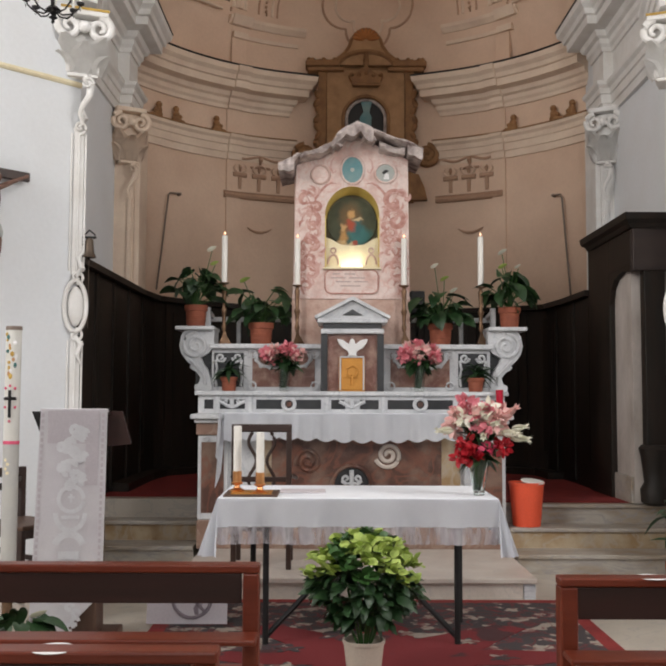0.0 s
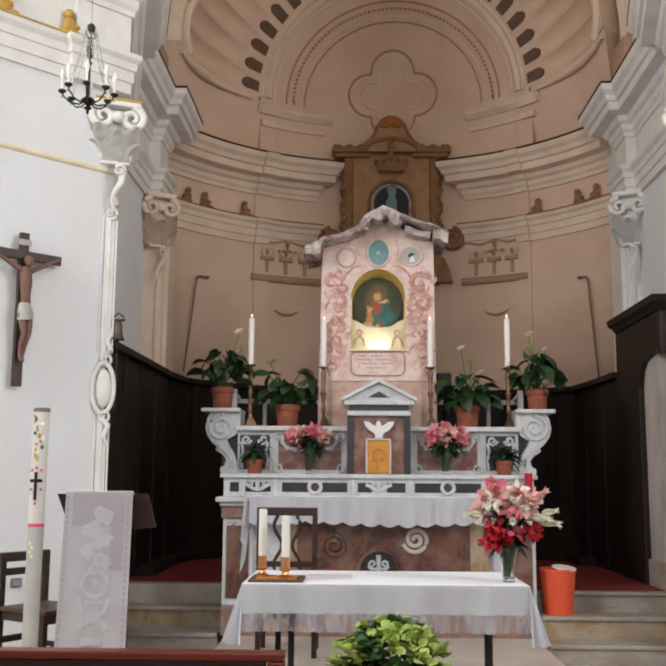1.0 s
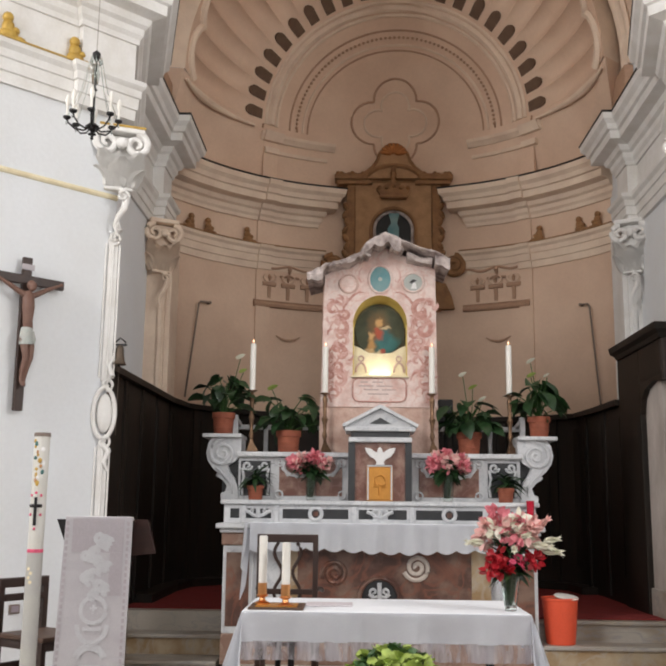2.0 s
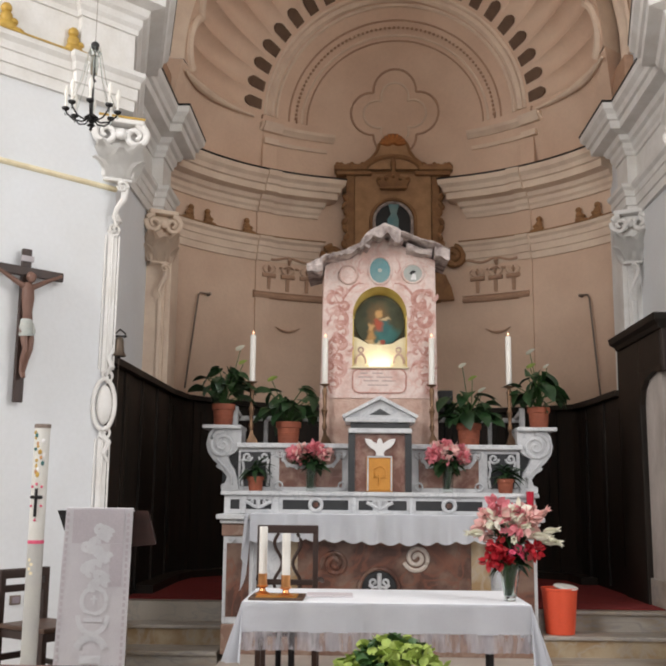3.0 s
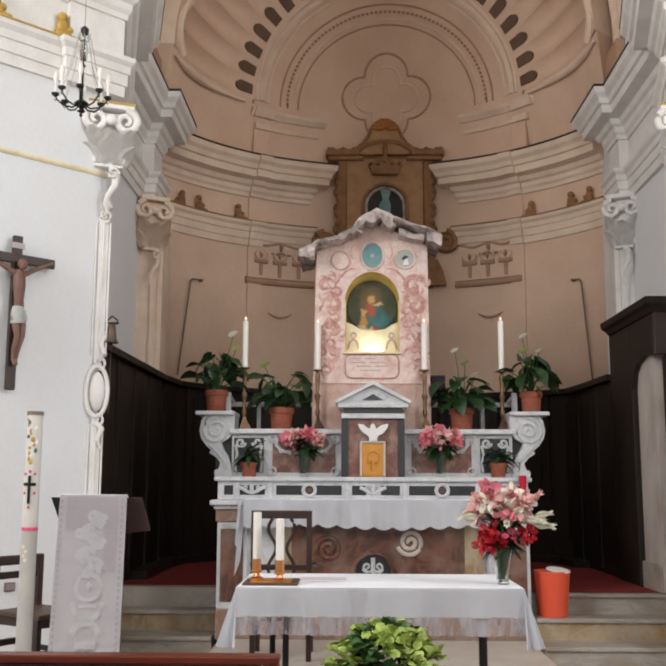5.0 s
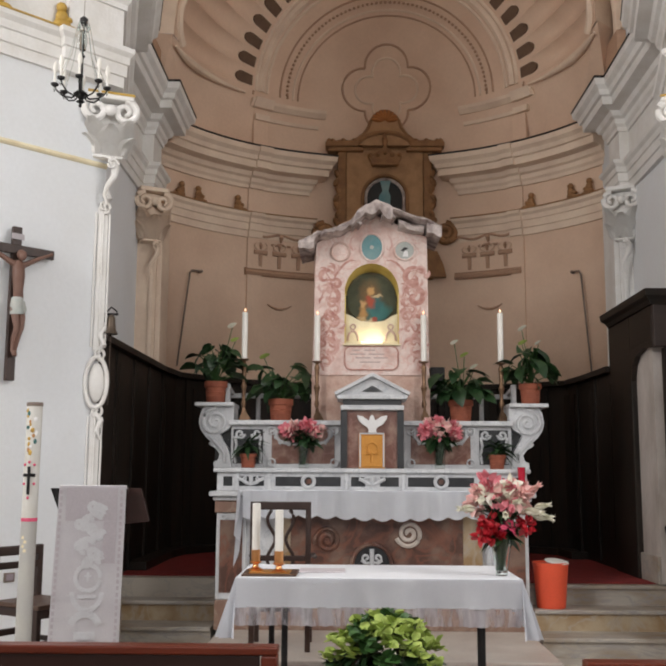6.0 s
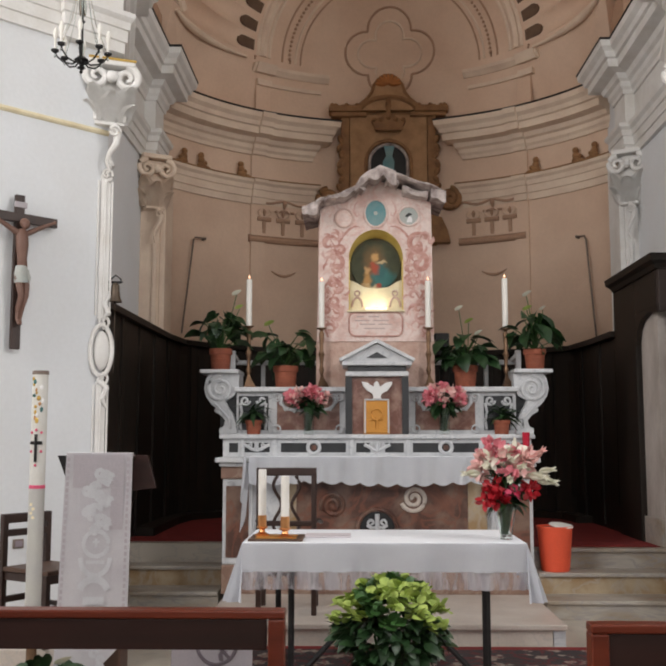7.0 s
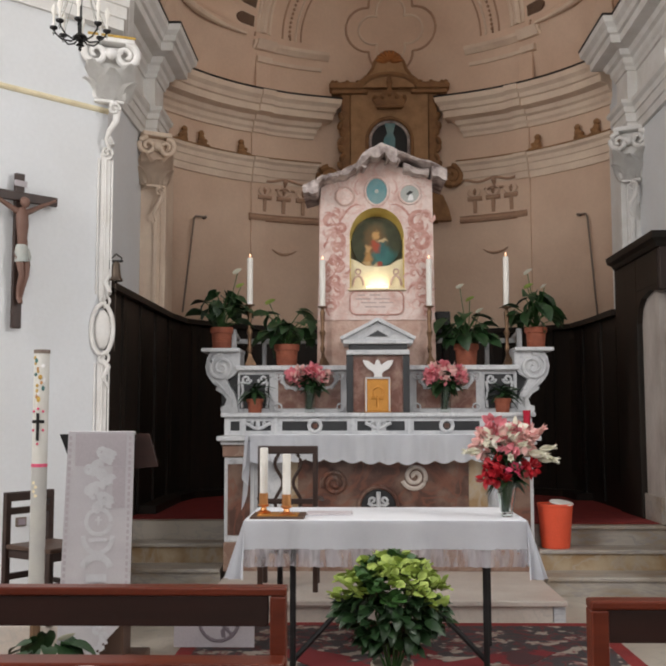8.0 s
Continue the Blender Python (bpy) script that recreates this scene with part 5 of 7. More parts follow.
# corner strip with scrolls and an oval medallion on the west and east piers
for x, s in ((-2.0, 1), (2.78, -1)):
    p = thing("pier_ornament", (x, 7.5, 0.3), "white stucco corner strip with scrolls and an oval medallion", "moulding", "pier ornaments", "structure")
    m = pose(x, 7.5, 0, 0, 0, s * 25)

    def piece(nm, bm, smooth=True):
        return part(nm, moved(bm, m), STUCCO, p, "", smooth)
    piece("strip", box(-0.055, 0.03, -0.03, 0.03, 2.42, 3.60, 0.008), False)
    piece("strip", box(-0.055, 0.03, -0.03, 0.03, 0.25, 1.92, 0.008), False)
    for dx in (-0.07, -0.012, 0.04):
        piece("fillet", tube([(dx, -0.035, 0.25), (dx, -0.035, 1.90)], 0.008, 6))
        piece("fillet", tube([(dx, -0.035, 2.45), (dx, -0.035, 3.55)], 0.008, 6))
    piece("medallion_ring", tube([(-0.02 + 0.085 * math.cos(a * math.pi / 14), -0.05, 2.17 + 0.20 * math.sin(a * math.pi / 14)) for a in range(28)], 0.018, 6, closed=True))
    bm = bmesh.new()
    bmesh.ops.create_icosphere(bm, subdivisions=3, radius=1.0, matrix=Matrix.Translation((-0.015, -0.03, 2.17)) @ Matrix.Diagonal((0.065, 0.045, 0.16, 1)))
    piece("medallion", bm)
    for z0, d in ((2.40, 1), (1.94, -1), (3.60, 1)):
        piece("scroll", tube([(-0.01 + dx, -0.045, z) for dx, z in spiral(0.0, z0, 0.055, 0.012, -90 * d, 1.2 * d, 18)], 0.012, 6))
        piece("scroll", tube([(-0.02, -0.04, z0), (0.03, -0.05, z0 + d * 0.07), (0.0, -0.045, z0 + d * 0.15), (0.035, -0.04, z0 + d * 0.22)], [0.02, 0.024, 0.018, 0.008], 7))

# painted band and gilded ledge on the slanting walls
for name, a, b in (("wall_band_west", C_L, A_L), ("wall_band_east", A_R, C_R)):
    d = (Vector(b) - Vector(a)).normalized()
    band = sweep([a, b], [(0, 3.93), (0.012, 3.935), (0.02, 3.95), (0.012, 3.972), (0, 3.977)])
    setting(name, band, CREAM, "thin cream moulding across the white wall", "moulding")
    setting("gilt_ledge", sweep([a, b], [(0.09, 4.950), (0.128, 4.950), (0.128, 4.962), (0.09, 4.962)]), GILT, "thin yellow gilded line on the wall moulding", "moulding")


def small_ornament(name, at, rz, mat, label, group, s=1.0, flip=1):
    """A small seated stucco lump on the ledge, kept as one plain shape."""
    bm = bmesh.new()
    for x, z, rx, rz2 in ((0.0, 0.045, 0.075, 0.05), (-0.01, 0.10, 0.05, 0.06), (-0.015, 0.175, 0.042, 0.042), (0.075, 0.025, 0.06, 0.026), (0.04, 0.085, 0.04, 0.03)):
        bmesh.ops.create_icosphere(bm, subdivisions=2, radius=1.0, matrix=Matrix.Translation((x * flip * s, 0, z * s)) @ Matrix.Diagonal((rx * s, 0.04 * s, rz2 * s, 1)))
    moved(bm, pose(*at, 0, 0, rz))
    o = part(name, bm, mat, None, label, True)
    return tagged(o, label, "ornament", group)


for a, fl in ((-51.6, -1), (-46.2, 1), (-35.2, 1), (38.5, -1), (49.5, 1), (54.2, -1)):
    p = on_apse(a, Z_FRIEZE, 0.07)
    small_ornament("ledge_ornament", tuple(p), -a, OCHRE, "small ochre stucco ornament on the apse ledge", "ochre ledge ornaments", 1.0, fl)
for x, y in ((-2.30, 7.13), (-2.70, 6.73), (-3.2, 6.23)):
    small_ornament("ledge_ornament", (x, y, 4.966), 45, GILT, "small yellow gilded stucco ornament on the wall ledge", "gilded ledge ornaments", 1.05)

# relief blocks under the architrave
for a0, a1 in ((-31.6, -16.0), (20.2, 34.6)):
    w = a1 - a0
    p = thing("relief_capital", tuple(on_apse((a0 + a1) / 2, 4.1)), "aged stucco relief capital on the apse wall", "capital", "relief capitals", "structure")
    part("base_moulding", apse_line([(0, 4.11), (0.05, 4.12), (0.065, 4.15), (0.04, 4.18), (0.05, 4.20), (0, 4.21)], a0 - 1.2, a1 + 0.9, 10), RELIEF, p)
    part("field", apse_line([(0, 4.21), (0.02, 4.21), (0.02, 4.66), (0, 4.66)], a0, a1, 10), APSE, p)
    for k in range(3):
        a = a0 + w * (0.17 + 0.31 * k)
        part("drop", apse_line([(0, 4.22), (0.03, 4.24), (0.05, 4.40), (0, 4.43)], a - 0.42, a + 0.42, 2), RELIEF, p)
        part("cap_block", apse_line([(0, 4.40), (0.05, 4.41), (0.06, 4.44), (0.05, 4.46), (0, 4.47)], a - 1.7, a + 1.7, 3), RELIEF, p)
        for sd in (-1, 1):
            leaf = [on_apse(a + sd * (0.3 + 1.3 * math.sin(k2 * 0.52)), 4.46 + 0.022 * k2, 0.03 + 0.008 * k2) for k2 in range(6)]
            part("leaf_scroll", tube(leaf, [0.020, 0.022, 0.020, 0.016, 0.012, 0.007], 6), APSE, p, "", True)
        part("boss", tube([on_apse(a, 4.48, 0.03), on_apse(a, 4.53, 0.05), on_apse(a, 4.57, 0.03)], [0.012, 0.026, 0.012], 7), RELIEF, p, "", True)
    top = [on_apse(a0 - 0.4 + (w + 0.8) * i / 40, 4.68 + 0.022 * math.cos(i / 40 * math.pi * 4), 0.03) for i in range(41)]
    part("wavy_top", tube(top, 0.020, 6), RELIEF, p, "", True)
    am = (a0 + a1) / 2
    part("centre_ornament", tube([on_apse(am + d * 0.6, 4.56 + 0.012 * math.cos(d), 0.04) for d in (-4, -2, 0, 2, 4)], 0.018, 6), RELIEF, p, "", True)
    part("centre_boss", tube([on_apse(am, 4.60, 0.03), on_apse(am, 4.66, 0.06), on_apse(am, 4.71, 0.04)], [0.016, 0.034, 0.014], 8), RELIEF, p, "", True)
    part("garland", tube([on_apse(am + d * 3.0, 3.735 - 0.06 * (1 - d * d), 0.015) for d in (-1, -0.6, -0.2, 0.2, 0.6, 1)], [0.008, 0.015, 0.02, 0.02, 0.015, 0.008], 6), RELIEF, p, "", True)
# vertical hanging bead strings of the attic
for a in (-33.5, 34.0):
    b = thing("bead_string", tuple(on_apse(a, 6.7)), "short string of stucco beads on the apse arch", "moulding", "bead strings", "structure")
    bm = bmesh.new()
    for k in range(5):
        bmesh.ops.create_icosphere(bm, subdivisions=1, radius=0.018, matrix=Matrix.Translation(on_apse(a, 6.62 + 0.06 * k * 0.5, 0.01)))
    part("bead_drop", bm, RELIEF, b, "", True)

# iron rods fixed to the apse wall
for name, pts in (("wall_rod", [(-51.1, 2.79), (-48.1, 4.01), (-47.6, 4.04), (-44.8, 4.05)]), ("wall_rod", [(53.4, 2.62), (51.2, 3.96), (50.7, 4.01), (48.6, 4.02)])):
    r = thing(name, tuple(on_apse(pts[0][0], pts[0][1], 0.06)), "thin grey iron rod with a hooked end on the wall", "rod", "wall rods")
    part("rod", tube([on_apse(a, z, 0.06) for a, z in pts], 0.012, 6), ROD, r)
    part("bracket", tube([on_apse(pts[-1][0], pts[-1][1], 0.06), on_apse(pts[-1][0], pts[-1][1], -0.02)], 0.02, 6), ROD, r)

# ---- altarpiece on the back wall of the apse ----
ap = thing("altarpiece", (0.49, 12.8, 4.1), "ochre and brown stucco altarpiece with an arched niche", "altarpiece")
MX, FY = 0.49, 12.80
NTOP = arc(MX, 5.28, 0.29, 0, 180, 16)
part("back_panel", plate([(MX - 0.66, 4.13), (MX + 0.66, 4.13), (MX + 0.66, 6.02), (MX - 0.66, 6.02)], FY + 0.10, FY + 0.20), OCHRE, ap)
part("inner_panel", plate([(MX - 0.53, 4.5), (MX - 0.29, 4.5)] + NTOP[::-1] + [(MX + 0.29, 4.5), (MX + 0.53, 4.5), (MX + 0.53, 5.96), (MX - 0.53, 5.96)], FY + 0.04, FY + 0.10), OCHRE_PALE, ap, "paler ochre field round the niche")
part("niche_recess", plate([(MX - 0.285, 4.5), (MX + 0.285, 4.5)] + arc(MX, 5.28, 0.285, 0, 180, 16), FY + 0.085, FY + 0.098), BLACK, ap, "dark niche")
part("niche_frame", tube([(x, FY + 0.03, z) for x, z in [(MX + 0.31, 4.6)] + arc(MX, 5.28, 0.31, 0, 180, 18) + [(MX - 0.31, 4.6)]], 0.026, 6), OCHRE, ap, "", True)
part("niche_lining", tube([(x, FY + 0.06, z) for x, z in [(MX + 0.265, 4.6)] + arc(MX, 5.28, 0.265, 0, 180, 18) + [(MX - 0.265, 4.6)]], 0.022, 6), TILE_GREY, ap, "grey lining of the niche", True)
part("veil", plate([(MX - 0.07, 5.0), (MX + 0.07, 5.0), (MX + 0.08, 5.30), (MX + 0.05, 5.38), (MX + 0.085, 5.52), (MX - 0.065, 5.52), (MX - 0.03, 5.38), (MX - 0.08, 5.30)], FY + 0.045, FY + 0.084), TEAL, ap, "teal veiled shape in the niche")
for sd in (-1, 1):
    part("pilaster_strip", box(MX + sd * 0.60 - 0.06, MX + sd * 0.60 + 0.06, FY + 0.03, FY + 0.12, 4.45, 5.96, 0.012), OCHRE, ap)
    for k in range(9):
        bm = bmesh.new()
        bmesh.ops.create_icosphere(bm, subdivisions=2, radius=1.0, matrix=Matrix.Translation((MX + sd * (0.66 + 0.015 * math.sin(k * 2.3)), FY + 0.06, 5.62 - 0.115 * k)) @ Matrix.Rotation(0.5 * sd * (-1) ** k, 4, "Y") @ Matrix.Diagonal((0.045, 0.05, 0.075, 1)))
        part("hanging_leaf", bm, OCHRE, ap, "", True)
    part("side_volute", tube([(MX + sd * 0.84 + x, FY + 0.02, z) for x, z in spiral(0, 4.76, 0.15, 0.03, 90, -sd * 1.6, 26)], 0.045, 7), OCHRE, ap, "", True)
    part("volute_field", plate(arc(MX + sd * 0.84, 4.76, 0.15, 0, 345, 20), FY + 0.03, FY + 0.09), OCHRE, ap)
    part("base_block", plate([(MX + sd * 0.45, 4.15), (MX + sd * 0.84, 4.15), (MX + sd * 0.80, 4.32), (MX + sd * 0.72, 4.5), (MX + sd * 0.45, 4.55)][::sd], FY, FY + 0.15), OCHRE, ap)
    # end of the broken cornice, with a ragged ornament on it
    x0, x1 = sorted((MX + sd * 0.30, MX + sd * 0.80))
    part("cornice", box(x0, x1, FY - 0.03, FY + 0.2, 5.93, 5.99, 0.014), OCHRE, ap)
    x0, x1 = sorted((MX + sd * 0.36, MX + sd * 0.83))
    part("upper_cornice", box(x0, x1, FY - 0.06, FY + 0.2, 5.99, 6.07, 0.018), OCHRE, ap)
    bm = bmesh.new()
    for k in range(9):
        u = 0.38 + 0.05 * k
        bmesh.ops.create_icosphere(bm, subdivisions=1, radius=1.0, matrix=Matrix.Translation((MX + sd * u, FY, 6.075 + 0.012 * math.sin(k * 1.9))) @ Matrix.Diagonal((0.04, 0.05, 0.03 + 0.02 * (k in (0, 8)) + 0.012 * (k % 3 == 1), 1)))
    part("cresting", bm, OCHRE, ap, "", True)
hump = [(-0.46, 6.02), (-0.40, 6.10), (-0.30, 6.18), (-0.23, 6.28), (-0.20, 6.38), (-0.14, 6.46), (-0.05, 6.52)]
part("pediment", plate([(MX + x, z) for x, z in hump] + [(MX - x, z) for x, z in hump[::-1]], FY, FY + 0.16), OCHRE_PALE, ap)
part("pediment_arch", tube([(x, FY - 0.01, z) for x, z in arc(MX, 5.97, 0.40, 5, 175, 22, 0.235)], 0.035, 7), OCHRE, ap, "", True)
part("pediment_edge", tube([(MX + x, FY, z) for x, z in hump] + [(MX - x, FY, z) for x, z in hump[::-1]], 0.022, 6), OCHRE, ap, "", True)
bm = bmesh.new()
for k in range(9):
    a = radians(10 + 20 * k)
    bmesh.ops.create_icosphere(bm, subdivisions=2, radius=1.0, matrix=Matrix.Translation((MX + 0.11 * math.cos(a), FY - 0.01, 6.37 + 0.09 * math.sin(a))) @ Matrix.Rotation(math.pi / 2 - a, 4, "Y") @ Matrix.Diagonal((0.026, 0.04, 0.085, 1)))
part("shell_top", bm, OCHRE_RED, ap, "orange-brown shell ornament", True)
part("crown", plate([(MX - 0.17, 5.72), (MX + 0.17, 5.72), (MX + 0.24, 5.86), (MX + 0.14, 5.88), (MX + 0.05, 5.95), (MX, 6.0), (MX - 0.05, 5.95), (MX - 0.14, 5.88), (MX - 0.24, 5.86)], FY - 0.06, FY + 0.04), OCHRE, ap, "stucco crown above the niche")
part("crown_band", tube([(MX - 0.19, FY - 0.05, 5.735), (MX, FY - 0.10, 5.715), (MX + 0.19, FY - 0.05, 5.735)], 0.025, 6), OCHRE, ap, "", True)
for k in range(5):
    bm = bmesh.new()
    bmesh.ops.create_icosphere(bm, subdivisions=1, radius=0.034, matrix=Matrix.Translation((MX - 0.2 + 0.1 * k, FY - 0.07, 5.86 + (0.03 if k == 2 else 0.0))))
    part("crown_boss", bm, OCHRE, ap, "", True)
part("keystone_scroll", tube([(MX, FY, 5.99), (MX, FY - 0.03, 6.08), (MX, FY - 0.02, 6.17)], [0.03, 0.045, 0.03], 8), OCHRE, ap, "", True)

# ---- chandelier ----
ch = thing("chandelier", (-1.852, 6.2, 4.64), "small dark iron chandelier with white candle lamps", "chandelier")
CXH, CYH = -1.852, 6.2
part("rod", tube([(CXH, CYH, 4.6), (CXH, CYH, 10.5)], 0.0022, 6), ROD, ch, "thin suspension rod")
part("stem", lathe([(0.0, 3.94), (0.012, 3.955), (0.008, 3.975), (0.03, 3.985), (0.01, 4.0), (0.028, 4.03), (0.009, 4.06), (0.008, 4.30), (0.02, 4.315), (0.007, 4.33), (0.006, 4.52), (0.02, 4.55), (0.03, 4.575), (0.028, 4.59), (0.006, 4.61)], (CXH, CYH, 0), 12), IRON, ch, "", True)
part("crystal_column", lathe([(0.022, 4.36), (0.03, 4.42), (0.02, 4.50)], (CXH, CYH, 0), 8), GLASS, ch, "clear glass column")
for k in range(8):
    a = radians(45 * k + 12)
    ca, sa = math.cos(a), math.sin(a)
    arm = part("arm", tube([(CXH + ca * r, CYH + sa * r, z) for r, z in ((0.01, 4.04), (0.06, 4.01), (0.12, 4.02), (0.165, 4.06), (0.175, 4.09))], 0.006, 6), IRON, ch, "", True)
    q = (CXH + ca * 0.175, CYH + sa * 0.175, 4.09)
    part("cup", lathe([(0.008, -0.012), (0.026, 0.0), (0.028, 0.012), (0.014, 0.016)], q, 10), IRON, arm, "", True)
    part("candle_lamp", lathe([(0.0085, 0.012), (0.0085, 0.09), (0.016, 0.105), (0.018, 0.13), (0.010, 0.16), (0.0, 0.175)], q, 10), WAX, arm, "white candle lamp", True)
    part("pendant", lathe([(0.0, -0.05), (0.008, -0.03), (0.0, -0.01)], q, 6), GLASS, arm, "glass drop")
    part("chain", tube([(CXH + ca * 0.035, CYH + sa * 0.035, 4.56), (CXH + ca * 0.09, CYH + sa * 0.09, 4.30), (CXH + ca * 0.165, CYH + sa * 0.165, 4.11)], 0.003, 5), GLASS, ch, "string of glass beads")
    part("bead", lathe([(0.0, 4.50), (0.010, 4.52), (0.0, 4.545)], (CXH + ca * 0.035, CYH + sa * 0.035, 0), 6), GLASS, ch, "clear glass drop")
part("hub", lathe([(0.03, 4.02), (0.05, 4.04), (0.03, 4.06)], (CXH, CYH, 0), 14), IRON, ch, "", True)

# ---- crucifix on the west slanting wall ----
cr = thing("crucifix", (-2.52, 6.94, 2.13), "dark wooden wall crucifix with a painted carved figure", "crucifix")
m = pose(-2.50, 6.92, 0, 0, 0, 45)
CROSS = material("dark_cross_wood", (0.028, 0.014, 0.010), 0.5, second=(0.05, 0.025, 0.018), scale=6, stretch=(4, 4, 0.6), amount=0.8)
part("upright", moved(box(-0.036, 0.036, -0.02, 0.018, 2.13, 3.29, 0.006), m), CROSS, cr)
part("crossbeam", moved(box(-0.30, 0.30, -0.028, 0.01, 3.08, 3.15, 0.006), m), CROSS, cr)
part("plate", moved(box(-0.05, 0.05, -0.03, -0.02, 3.19, 3.235, 0.003), m), LACE_THIN, cr, "small pale plate at the top")
part("wall_fixing", moved(box(-0.03, 0.03, 0.0, 0.045, 3.1, 3.14), m), IRON, cr)
FIGURE = material("painted_wood_figure", (0.17, 0.09, 0.065), 0.55, second=(0.14, 0.065, 0.045), scale=14, amount=0.7)
bm = bmesh.new()
tube([(0.0, -0.05, 2.66), (0.012, -0.06, 2.74), (0.006, -0.062, 2.80), (0.0, -0.07, 2.90), (0.0, -0.06, 2.98), (0.0, -0.055, 3.02)], [0.040, 0.038, 0.036, 0.047, 0.045, 0.026], 12, bm)
for sd in (-1, 1):
    tube([(sd * 0.025, -0.055, 2.99), (sd * 0.07, -0.055, 3.01), (sd * 0.15, -0.045, 3.055), (sd * 0.25, -0.04, 3.105), (sd * 0.275, -0.04, 3.118)], [0.026, 0.021, 0.017, 0.011, 0.014], 8, bm)
    tube([(sd * 0.018, -0.055, 2.68), (sd * 0.024 + 0.012, -0.075, 2.60), (sd * 0.016 + 0.016, -0.085, 2.52), (sd * 0.012 + 0.004, -0.06, 2.43), (sd * 0.008, -0.05, 2.35), (sd * 0.006, -0.075, 2.31)], [0.031, 0.029, 0.023, 0.021, 0.015, 0.011], 8, bm)
bmesh.ops.create_icosphere(bm, subdivisions=2, radius=0.034, matrix=Matrix.Translation((0.016, -0.085, 3.055)) @ Matrix.Rotation(0.25, 4, "Y") @ Matrix.Diagonal((0.85, 1, 1.25, 1)))
bmesh.ops.create_icosphere(bm, subdivisions=2, radius=0.036, matrix=Matrix.Translation((0.012, -0.072, 3.068)) @ Matrix.Diagonal((1, 0.9, 1.1, 1)))
part("carved_figure", moved(bm, m), FIGURE, cr, "", True)
bm = tube([(0.006, -0.062, 2.62), (0.0, -0.066, 2.68), (0.004, -0.062, 2.74)], [0.053, 0.050, 0.043], 12)
tube([(0.045, -0.07, 2.72), (0.058, -0.075, 2.66), (0.052, -0.07, 2.58)], [0.012, 0.016, 0.006], 6, bm)
part("grey_wrap", moved(bm, m), GREY_GREEN, cr, "grey painted cloth", True)

# ---- bell by the pier ----
bl = thing("sanctuary_bell", (-1.90, 7.55, 2.6), "small dark bronze bell on a wall bracket", "bell")
BELL = material("bell_bronze", (0.10, 0.075, 0.055), 0.45, 0.7, second=(0.16, 0.12, 0.09), scale=12)
bx, by = -1.915, 7.52
part("bell_body", lathe([(0.055, 2.565), (0.057, 2.572), (0.042, 2.60), (0.034, 2.66), (0.032, 2.70), (0.02, 2.72), (0.0, 2.725)], (bx, by, 0), 20), BELL, bl, "", True)
part("clapper", lathe([(0.0, 2.545), (0.012, 2.555), (0.004, 2.575), (0.003, 2.70)], (bx, by, 0), 8), IRON, bl)
part("bracket", tube([(-2.02, 7.56, 2.67), (-1.97, 7.54, 2.67), (-1.965, 7.53, 2.74), (bx, by, 2.785), (bx + 0.045, by, 2.75), (bx + 0.04, by, 2.72), (bx, by, 2.73)], 0.007, 6), IRON, bl, "curved iron bracket", True)
part("yoke", box(bx - 0.055, bx + 0.055, by - 0.01, by + 0.01, 2.72, 2.735), IRON, bl)
part("pull_cord", tube([(bx, by, 2.55), (bx, by, 2.0)], 0.002, 4), ROD, bl)

# ---- plants ----
def leaf_bm(length, width, bend=0.25, heart=0.15):
    """A bent leaf with a folded midrib, from its stalk at the origin along +x."""
    bm = bmesh.new()
    rows = []
    n = 6
    for i in range(n + 1):
        u = i / n
        w = width * (math.sin(math.pi * min(1, u * 0.94 + 0.06)) ** 0.75) * (1.15 - 0.5 * u)
        x = length * u
        z = -bend * length * u * u + 0.05 * length * math.sin(u * 3)
        back = -heart * length * (1 - u) * (1 if i < 2 else 0)
        rows.append([bm.verts.new((x + back, -w / 2, z + 0.10 * w)), bm.verts.new((x, 0, z - 0.03 * w)), bm.verts.new((x + back, w / 2, z + 0.10 * w))])
    for a, b in zip(rows, rows[1:]):
        for k in range(2):
            bm.faces.new((a[k], b[k], b[k + 1], a[k + 1]))
    return bm


def leaf_mesh(name, *args):
    me = bpy.data.meshes.new(name)
    bm = leaf_bm(*args)
    bm.to_mesh(me)
    bm.free()
    for p in me.polygons:
        p.use_smooth = True
    return me


def leaf_material_mesh(name, mat, *args):
    me = leaf_mesh(name, *args)
    me.materials.append(mat)
    return me


BIG_LEAF = leaf_material_mesh("big_leaf", LEAF, 0.17, 0.135, 0.35, 0.2)
SPATHE = leaf_material_mesh("spathe", WHITE_PETAL, 0.085, 0.06, -0.3, 0.1)
LIME_SPATHE = leaf_material_mesh("lime_spathe", LIME, 0.09, 0.06, -0.2, 0.1)


def leaf_part(name, mesh, parent, at, rx, ry, rz, s=1.0):
    o = new(name, mesh)
    o.parent = parent
    base = root_place(parent)
    o.matrix_basis = pose(at[0] - base.x, at[1] - base.y, at[2] - base.z, 0, 0, rz) @ pose(0, 0, 0, rx, ry, 0) @ Matrix.Scale(s, 4)
    return o


